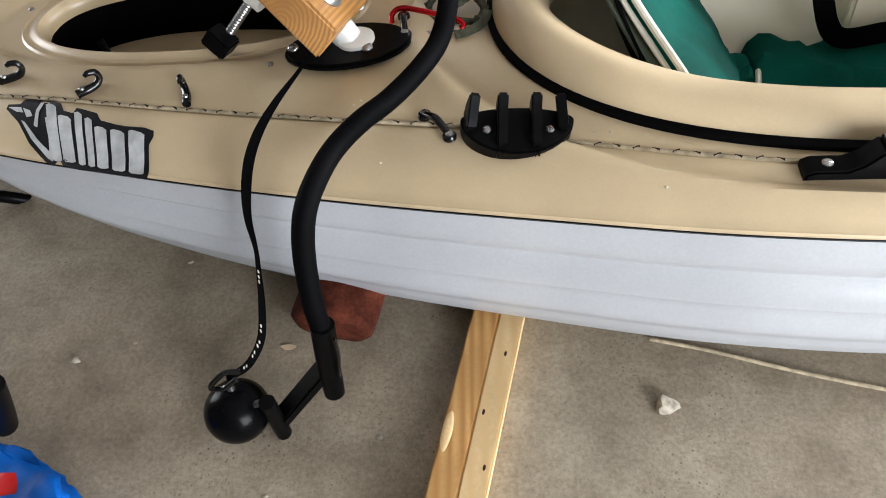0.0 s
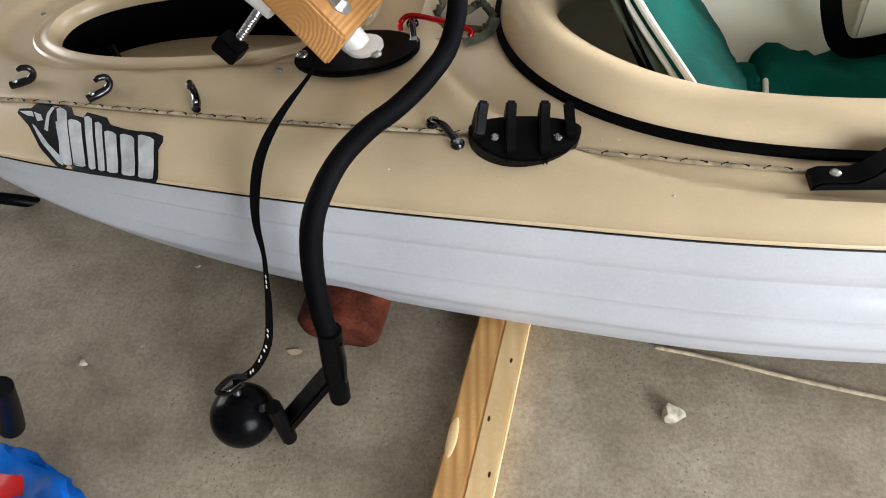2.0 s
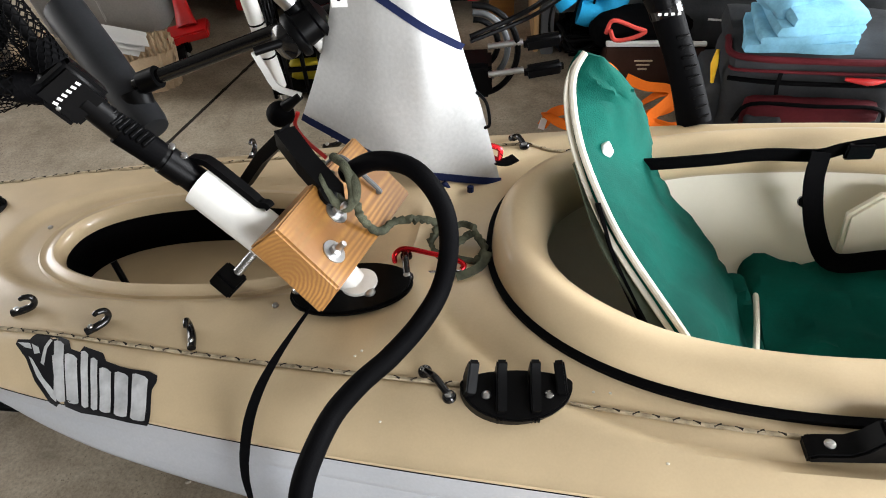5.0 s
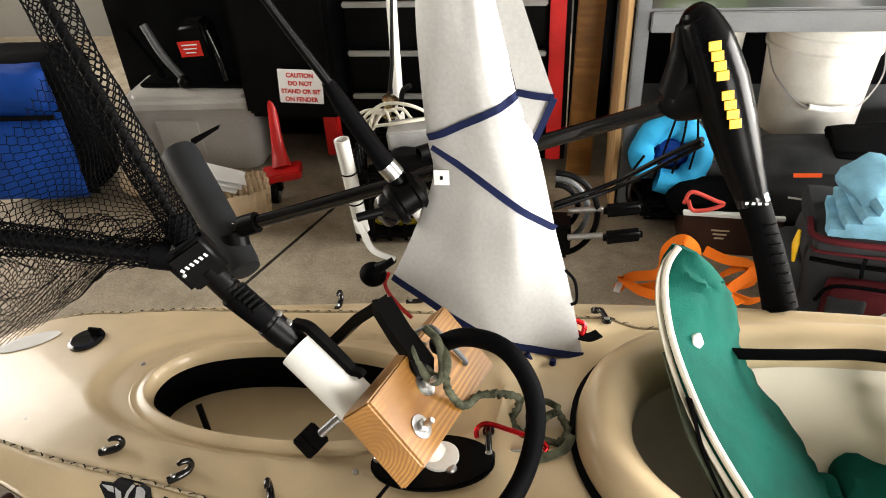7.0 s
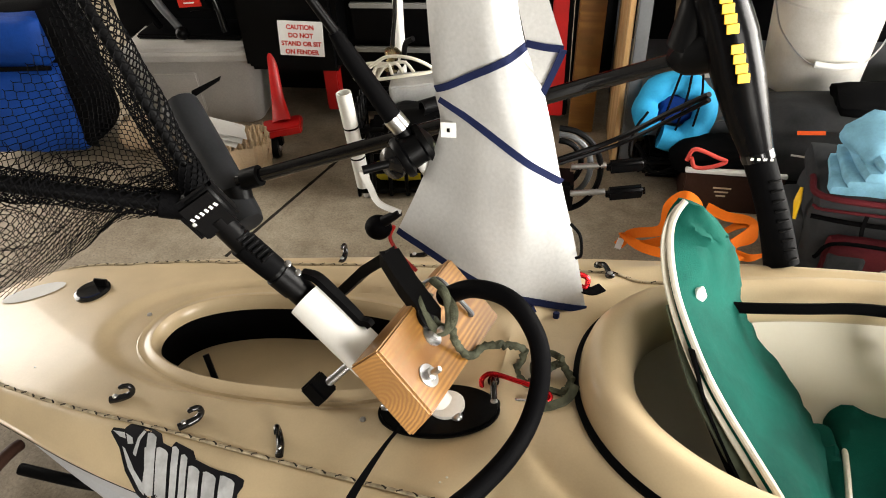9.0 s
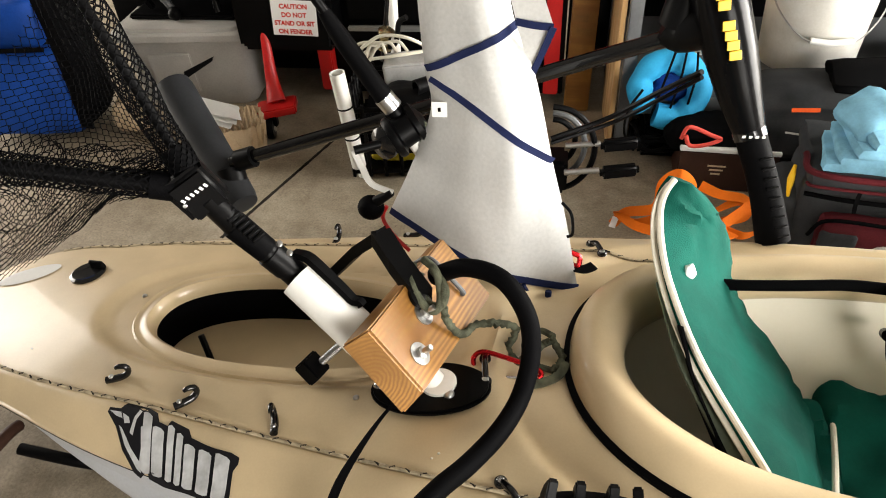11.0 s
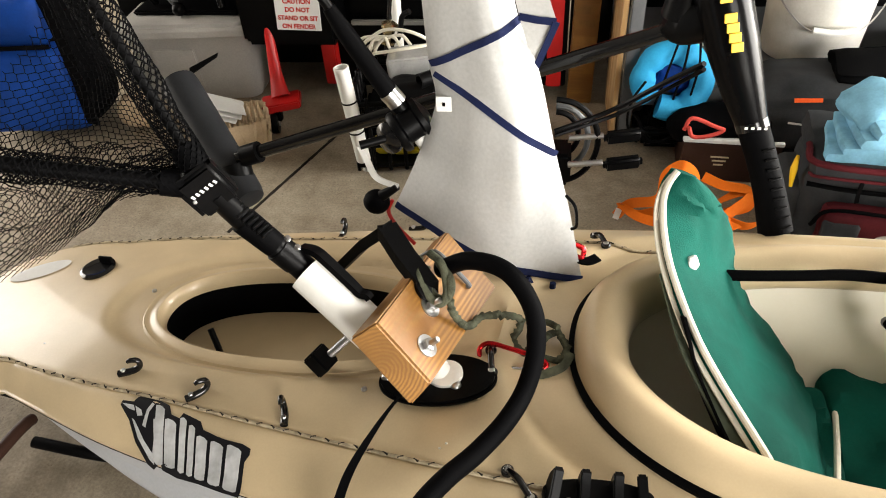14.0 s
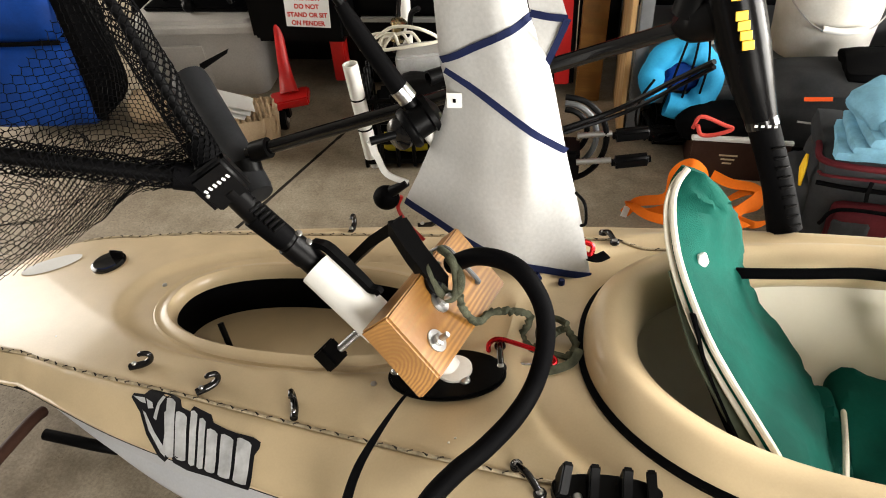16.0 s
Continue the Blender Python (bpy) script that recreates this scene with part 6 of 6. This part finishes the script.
part("body", tube([(0.85, 2.68, 0.670), (0.88, 2.67, 0.685), (0.90, 2.66, 0.670)], [0.012, 0.018, 0.014], 12, 4), BLACK_PLASTIC, gn)
single("plywood_sheet", box((0.016, 0.30, 1.7), Matrix.Translation((0.182, 2.75, 0.85)), None, 0.002), PLY, "plywood sheet on edge beside the shelf", "plywood")
single("timber_post", box((0.085, 0.04, 1.7), Matrix.Translation((0.095, 2.86, 0.85)) @ pose(0, 0, 0, 0, 1, 0), None, 0.004), PINE, "rough brown timber leaning by the shelf", "timber")

# ---- black cabinet with red frame, machine with sign ----
chest = thing("tool_chest", (-0.37, 3.1, 0), "black tool chest with red corner posts", "tool chest")
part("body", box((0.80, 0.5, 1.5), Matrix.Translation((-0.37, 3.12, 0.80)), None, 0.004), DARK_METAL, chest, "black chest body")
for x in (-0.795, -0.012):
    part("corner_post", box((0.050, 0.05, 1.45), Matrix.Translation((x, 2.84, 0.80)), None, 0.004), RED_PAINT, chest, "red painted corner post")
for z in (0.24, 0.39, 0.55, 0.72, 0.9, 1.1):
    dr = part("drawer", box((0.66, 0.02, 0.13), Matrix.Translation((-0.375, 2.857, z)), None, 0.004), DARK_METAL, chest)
    part("handle", box((0.66, 0.018, 0.018), Matrix.Translation((-0.375, 2.842, z + 0.055)), None, 0.004), mat("pale_trim", (0.45, 0.45, 0.44), 0.35, 0.6), dr, "pale metal drawer pull")
mach = thing("machine", (-1.2, 3.2, 0), "dark machine body with a warning sign", "machine")
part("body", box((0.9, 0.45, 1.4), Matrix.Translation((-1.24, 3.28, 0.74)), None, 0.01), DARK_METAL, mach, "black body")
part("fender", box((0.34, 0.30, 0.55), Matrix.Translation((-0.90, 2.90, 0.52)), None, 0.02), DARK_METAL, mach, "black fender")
sg = part("sign", box((0.150, 0.003, 0.112), Matrix.Translation((-0.842, 2.715, 0.378)) @ pose(0, 0, 0, -6, 2, 0), None, 0.001, 1), PAPER, mach, "white warning sign with red lettering")
for k, word in enumerate(("CAUTION", "DO NOT", "STAND OR SIT", "ON FENDER")):
    cu = bpy.data.curves.new("lettering", "FONT")
    cu.body, cu.size, cu.align_x, cu.extrude, cu.offset = word, 0.0205, "CENTER", 0.0003, 0.0007
    me = bpy.data.meshes.new_from_object(new("tmp_text", cu))
    bpy.data.objects.remove(bpy.data.objects["tmp_text"])
    me.materials.append(RED_PRINT)
    t_ob = new("lettering", me)
    t_ob.parent = sg
    t_ob.matrix_basis = Matrix.Translation((-0.842, 2.715, 0.378)) @ pose(0, 0, 0, -6, 2, 0) @ Matrix.Translation((0, -0.0022, 0.030 - 0.0265 * k)) @ pose(0, 0, 0, 90, 0, 0)
jack = thing("floor_jack", (-0.94, 2.70, 0), "red steel stand on black castors", "stand")
part("leg", oval_tube([(-0.985, 2.80, 0.42), (-0.975, 2.76, 0.30), (-0.960, 2.71, 0.17), (-0.940, 2.66, 0.105)], [0.012, 0.015, 0.022, 0.034], [0.012, 0.014, 0.018, 0.022], (1, 0, 0)), RED_PAINT, jack, "red painted steel leg")
part("foot_plate", box((0.135, 0.09, 0.030), Matrix.Translation((-0.935, 2.645, 0.092)) @ pose(0, 0, 0, 0, -6, 15), None, 0.005), RED_PAINT, jack)
cst = part("castor", lathe(((0.014, -0.014), (0.034, -0.013), (0.036, -0.006), (0.036, 0.006), (0.034, 0.013), (0.014, 0.014)), Matrix.Translation((-0.955, 2.60, 0.036)) @ pose(0, 0, 0, 0, 90, 12), 26), BLACK_PLASTIC, jack, "black castor wheel")
part("hub_bolt", lathe(((0.011, 0.014), (0.011, 0.018), (0.005, 0.020)), Matrix.Translation((-0.955, 2.60, 0.036)) @ pose(0, 0, 0, 0, 90, 12), 12), STEEL, cst)
part("fork", box((0.046, 0.026, 0.050), Matrix.Translation((-0.952, 2.612, 0.066)), None, 0.004), BLACK_PLASTIC, cst)
for q in ((-0.958, 2.950, 0.474), (-0.962, 2.950, 0.408)):
    part("bolt", lathe(((0.012, 0), (0.012, 0.006), (0.006, 0.008)), along(Vector(q), Vector(q) + Vector((0, -1, 0))), 14), STEEL, mach)

tote = thing("storage_tote", (-1.25, 2.95, 0), "grey plastic storage tote with a lid", "storage box")
TT = Matrix.Translation((-1.325, 2.98, 0)) @ pose(0, 0, 0, 0, 0, 4)
part("tub", loft([[TT @ Vector((x * k0, y * k0, z)) for x, y in rounded_rect(0.46, 0.32, 0.05)] for k0, z in ((0.92, 0.0), (0.94, 0.01), (1.05, 0.25), (1.07, 0.255))]), GREY_TOTE, tote, "grey ribbed tub")
part("lid", loft([[TT @ Vector((x * k0, y * k0, z)) for x, y in rounded_rect(0.48, 0.34, 0.06)] for k0, z in ((1.06, 0.252), (1.10, 0.256), (1.10, 0.278), (1.06, 0.286), (0.96, 0.284), (0.94, 0.296), (0.5, 0.298))]), GREY_TOTE, tote, "pale grey lid")
part("panel", box((0.16, 0.01, 0.16), TT @ Matrix.Translation((-0.06, -0.163, 0.13)) @ pose(0, 0, 0, 6, 0, 0), None, 0.004), GREY_TOTE, tote)
saw = thing("power_tool", (-1.30, 2.95, 0.30), "black power tool with a red label on the tote", "power tool")
part("body", box((0.12, 0.10, 0.15), Matrix.Translation((-1.285, 2.96, 0.455)) @ pose(0, 0, 0, 0, -8, 0), None, 0.02, 3), BLACK_PLASTIC, saw)
lb = part("label", box((0.085, 0.003, 0.055), Matrix.Translation((-1.300, 2.905, 0.440)) @ pose(0, 0, 0, 0, -4, 0)), RED_PRINT, saw, "red and white label")
for k in range(3):
    part("print_bar", box((0.06 - 0.01 * k, 0.002, 0.004), Matrix.Translation((-1.300, 2.9025, 0.455 - 0.014 * k)) @ pose(0, 0, 0, 0, -4, 0)), PAPER, lb)
part("post", tube([(-1.235, 2.93, 0.50), (-1.205, 2.92, 0.40), (-1.185, 2.90, 0.325)], [0.010, 0.012, 0.014], 12, 4), BLACK_GLOSS, saw)
part("handle", tube([(-1.47, 2.93, 0.52), (-1.425, 2.92, 0.42), (-1.365, 2.91, 0.335)], [0.014, 0.015, 0.013], 14, 4), GREY_METAL, saw, "grey steel handle tube")
part("knob", lathe([(0.024 * math.sin(a) + 1e-5, -0.024 * math.cos(a)) for a in np.linspace(0, math.pi, 13)], Matrix.Translation((-1.345, 2.885, 0.325)), 18), BLACK_PLASTIC, saw)
part("brace", box((0.020, 0.02, 0.20), Matrix.Translation((-1.50, 2.94, 0.41)) @ pose(0, 0, 0, 0, -28, 0), None, 0.004), BLACK_PLASTIC, saw)
part("base", box((0.40, 0.18, 0.018), Matrix.Translation((-1.33, 2.98, 0.3075)), None, 0.006), BLACK_PLASTIC, saw)

egg = thing("egg_carton", (-1.066, 2.519, 0.000), "brown moulded pulp egg tray holding loose paper", "egg tray")
EG = Matrix.Translation((-1.045, 2.49, 0)) @ pose(0, 0, 0, 0, 0, 28) @ Matrix.Diagonal((0.72, 1.0, 1.25, 1))
eb = bmesh.new()
nx_, ny_ = 36, 18
gv = [[eb.verts.new(EG @ Vector((-0.15 + 0.30 * i / nx_, -0.075 + 0.15 * j / ny_, 0.075 + 0.032 * math.cos(2 * math.pi * i / 6) * math.cos(2 * math.pi * j / 6)))) for j in range(ny_ + 1)] for i in range(nx_ + 1)]
for i in range(nx_):
    for j in range(ny_):
        eb.faces.new((gv[i][j], gv[i + 1][j], gv[i + 1][j + 1], gv[i][j + 1]))
part("tray", eb, CARD, egg, "moulded pulp tray")
sk = bmesh.new()
rings = []
for z, k in ((0.0, 0.86), (0.05, 0.93), (0.10, 1.0)):
    rings.append([EG @ Vector((x * k * (1 + 0.05 * math.cos(22 * t_)), y * k * (1 + 0.07 * math.cos(22 * t_)), z)) for t_, (x, y) in ((n / 48 * 2 * math.pi, (0.155 * math.copysign(abs(math.cos(n / 48 * 2 * math.pi)) ** 0.4, math.cos(n / 48 * 2 * math.pi)), 0.080 * math.copysign(abs(math.sin(n / 48 * 2 * math.pi)) ** 0.4, math.sin(n / 48 * 2 * math.pi)))) for n in range(48))])
part("skirt", loft(rings, sk, True, False), CARD, egg, "scalloped pulp side")
for k in range(3):
    part("paper", slab([(-0.07, -0.05), (0.07, -0.05), (0.075, 0.05), (-0.065, 0.055)], 0.001, Matrix.Translation((-1.085 + 0.01 * k, 2.48, 0.158 + 0.008 * k)) @ pose(0, 0, 0, 14 - 5 * k, 20 + 4 * k, 8 + 12 * k)), PAPER, egg, "loose white paper")
egg2 = thing("egg_carton", (-1.494, 2.590, 0.000), "brown pulp tray on the concrete by the blue bag", "egg tray")
part("tray", soft_box((0.14, 0.12, 0.12), Matrix.Translation(Vector((-1.463, 2.573, 0.000)) + Vector((0, 0.06, 0.062))), 0.014, 41.0, 0.4), CARD, egg2, "moulded pulp tray")

bb = thing("cooler_bag", (-1.75, 2.75, 0), "blue and black soft cooler backpack on the floor", "bag")
BBm = Matrix.Translation((-1.80, 2.62, 0)) @ pose(0, 0, 0, 0, 0, 8)
part("body", soft_box((0.42, 0.26, 0.52), BBm @ Matrix.Translation((0, 0.06, 0.262)), 0.012, 51.0, 0.35), BLACK_CLOTH, bb, "black bag body")
part("front_pocket", soft_box((0.40, 0.10, 0.30), BBm @ Matrix.Translation((-0.01, -0.085, 0.19)), 0.010, 53.0, 0.42), BLUE_BAG, bb, "bright blue front pocket")
part("top_pocket", soft_box((0.38, 0.11, 0.16), BBm @ Matrix.Translation((-0.02, -0.07, 0.425)), 0.010, 55.0, 0.42), BLUE_BAG, bb, "bright blue upper pocket")
part("zip", tube([BBm @ Vector(p) for p in ((-0.19, -0.11, 0.345), (0.0, -0.13, 0.35), (0.155, -0.11, 0.34))], 0.008, 8, 5), BLACK_CLOTH, bb)
part("strap", ribbon([BBm @ Vector(p) for p in ((0.18, -0.08, 0.52), (0.21, -0.12, 0.40), (0.215, -0.13, 0.22), (0.20, -0.12, 0.06))], 0.045, 0.006, up=(0, -1, 0), n=5), BLACK_CLOTH, bb)

# ---- crate with reels and pipes ----
crate = thing("milk_crate", (-0.48, 2.5, 0), "black plastic crate with rods, pipes and gear", "crate")
CM = Matrix.Translation((-0.47, 2.52, 0.0)) @ pose(0, 0, 0, 0, 0, 6)
CW, CD, CH = 0.30, 0.28, 0.27
for z in (0.03, 0.10, 0.17, 0.24):
    for (cx, cy, sx, sy) in ((0, -CD / 2, CW, 0.010), (0, CD / 2, CW, 0.010), (-CW / 2, 0, 0.010, CD), (CW / 2, 0, 0.010, CD)):
        part("rail", box((sx, sy, 0.016), CM @ Matrix.Translation((cx, cy, z)), None, 0.003, 1), BLACK_PLASTIC, crate)
for k in range(7):
    f_ = -0.5 + k / 6
    for (cx, cy) in ((f_ * CW, -CD / 2), (f_ * CW, CD / 2), (-CW / 2, f_ * CD), (CW / 2, f_ * CD)):
        part("bar", box((0.012, 0.012, CH - 0.02), CM @ Matrix.Translation((cx, cy, CH / 2)), None, 0.003, 1), BLACK_PLASTIC, crate)
part("base", box((CW, CD, 0.012), CM @ Matrix.Translation((0, 0, 0.024)), None, 0.003, 1), BLACK_PLASTIC, crate)
for sx, sy in ((-1, -1), (1, -1), (-1, 1), (1, 1)):
    part("foot", rod(CM @ Vector((sx * 0.13, sy * 0.12, 0)), CM @ Vector((sx * 0.13, sy * 0.12, 0.02)), 0.013), WHITE_PVC, crate, "white rubber foot")
part("gear_tray", soft_box((0.24, 0.2, 0.07), CM @ Matrix.Translation((0.02, 0.0, 0.07)), 0.01, 61.0, 0.3), DIRTY_RING, crate, "yellow gear in the crate")
part("net_wrap", box((0.26, 0.22, 0.06), CM @ Matrix.Translation((0, 0, 0.14)), None, 0.015), BLACK_CLOTH, crate)
wp_ = part("pipe_holder", lathe(((0.022, 0), (0.022, 0.31), (0.018, 0.31), (0.018, 0.02)), along(CM @ Vector((-0.13, -0.155, 0.06)), CM @ Vector((-0.165, -0.16, 0.5))), 26), WHITE_PVC, crate, "white pipe rod holder")
for t_ in (0.10, 0.20):
    part("tie", lathe(((0.0235, t_), (0.0235, t_ + 0.005)), along(CM @ Vector((-0.13, -0.155, 0.06)), CM @ Vector((-0.165, -0.16, 0.5))), 20), BLACK_PLASTIC, wp_)
part("pole_pipe", rod((-0.50, 2.62, 0.05), (-0.49, 2.66, 1.2), 0.0155), WHITE_PVC, crate, "white plastic upright pipe")
tackle2 = part("spool_reel", lathe(((0.012, 0), (0.024, 0.004), (0.024, 0.012), (0.017, 0.016), (0.017, 0.045), (0.025, 0.05), (0.025, 0.06), (0.01, 0.07)), along((-0.505, 2.500, 0.371), (-0.479, 2.500, 0.468)), 20), mat("champagne_metal", (0.45, 0.36, 0.20), 0.25, 0.9), crate, "champagne-coloured spinning reel spool")
part("reel_frame", tube([(-0.513, 2.500, 0.371), (-0.466, 2.490, 0.394), (-0.450, 2.490, 0.455), (-0.425, 2.480, 0.476)], 0.008, 9, 5), BLACK_PLASTIC, crate)
part("rod_blank", tube([(-0.511, 2.500, 0.335), (-0.481, 2.520, 0.528), (-0.465, 2.550, 0.796)], [0.008, 0.006, 0.004], 10, 1), BLACK_GLOSS, crate)
for k in range(4):
    part("white_cord", tube([(-0.550, 2.450, 0.401), (-0.497, 2.450, 0.433), (-0.421, 2.440, 0.433), (-0.369, 2.460, 0.391), (-0.447, 2.430, 0.385), (-0.529, 2.430, 0.372)] if k == 0 else [Vector((-0.517, 2.440, 0.380)) + Vector((0.03 * k * math.cos(a), 0.01 * k, 0.03 * math.sin(a * 1.7))) for a in np.linspace(0, 5, 7)], 0.005, 8, 5), PIPING, crate, "cream coiled cord")
part("clear_box", box((0.16, 0.10, 0.06), Matrix.Translation((-0.415, 2.460, 0.337)) @ pose(0, 0, 0, 0, -4, 6), None, 0.006), mat("frosted_plastic", (0.45, 0.45, 0.44), 0.25, vary=0.15), crate, "frosted plastic box")
part("black_case", soft_box((0.22, 0.12, 0.09), Matrix.Translation((-0.377, 2.360, 0.279)), 0.010, 71.0, 0.4), BLACK_PLASTIC, crate)
for q in ((-0.388, 2.330, 0.335), (-0.344, 2.310, 0.297)):
    part("tube_mouth", lathe(((0.022, 0), (0.022, 0.06), (0.017, 0.06), (0.017, 0.01)), along(Vector(q) + Vector((0.05, 0.04, 0)), Vector(q)), 18), BLACK_PLASTIC, crate)

# ---- floor joints, cords and things at the near edge ----
def joint(a, c, w):
    a, c = Vector(a), Vector(c)
    d = (c - a).normalized()
    n_ = Vector((-d.y, d.x, 0))
    bm = bmesh.new()
    L_ = [(a.lerp(c, k / 40), w * (1 + 0.5 * noise.noise(Vector((k * 0.8, a.x, 0))))) for k in range(41)]
    loft([[p - n_ * ww, p + n_ * ww, p + n_ * ww * 0.6 + Vector((0, 0, 0.0015)), p - n_ * ww * 0.6 + Vector((0, 0, 0.0015))] for p, ww in L_], bm)
    return tagged(mesh_ob("trim_floor_joint", bm, WET), "dark dirty control joint in the concrete", "joint", kind="structure")


joint((-0.924, 2.045, 0.000), (-0.678, 2.770, 0.000), 0.006)
single("cord_on_floor", tube([(0.274, 0.986, 0.004), (0.367, 0.964, 0.004), (0.479, 0.931, 0.004), (0.608, 0.899, 0.004), (0.780, 0.863, 0.004)], 0.0032, 8, 6), ROPE, "pale braided cord lying on the concrete", "cord")
sup = thing("stern_stand", (-0.905, 1.281, 0.000), "dark low stand under the kayak's end", "stand")
part("rail", tube([(-1.048, 1.300, 0.040), (-0.906, 1.300, 0.011), (-0.891, 1.360, -0.081), (-1.257, 1.500, -0.174)], 0.012, 12, 4), BLACK_PLASTIC, sup, "black tube rail")
part("leg", tube([(-1.112, 1.200, 0.046), (-1.094, 1.320, 0.045), (-1.096, 1.360, 0.029)], 0.013, 10, 2), BROWN_BOX, sup)
life = thing("life_vest", (-0.645, 0.748, 0.000), "blue and red fabric vest on the concrete", "vest")
part("panel", soft_box((0.17, 0.13, 0.07), Matrix.Translation(Vector((-0.650, 0.700, 0.036))) @ pose(0, 0, 0, 5, -8, -35), 0.022, 81.0, 0.25, 14), mat("cobalt_nylon", (0.005, 0.11, 0.48), 0.6, vary=0.2, bump=0.3), life, "bright blue nylon")
part("lining", soft_box((0.09, 0.10, 0.05), Matrix.Translation(Vector((-0.659, 0.697, 0.050))) @ pose(0, 0, 0, 0, 10, 10), 0.012, 83.0, 0.6), RED_PAINT, life, "red lining")
tri_ = thing("tripod_foot", (-0.754, 0.853, 0.000), "black rubber foot of a stand at the near edge", "stand")
part("leg", tube([(-0.600, 0.800, 0.233), (-0.648, 0.810, 0.142), (-0.697, 0.820, 0.054)], [0.014, 0.016, 0.018], 14, 3), BLACK_PLASTIC, tri_)
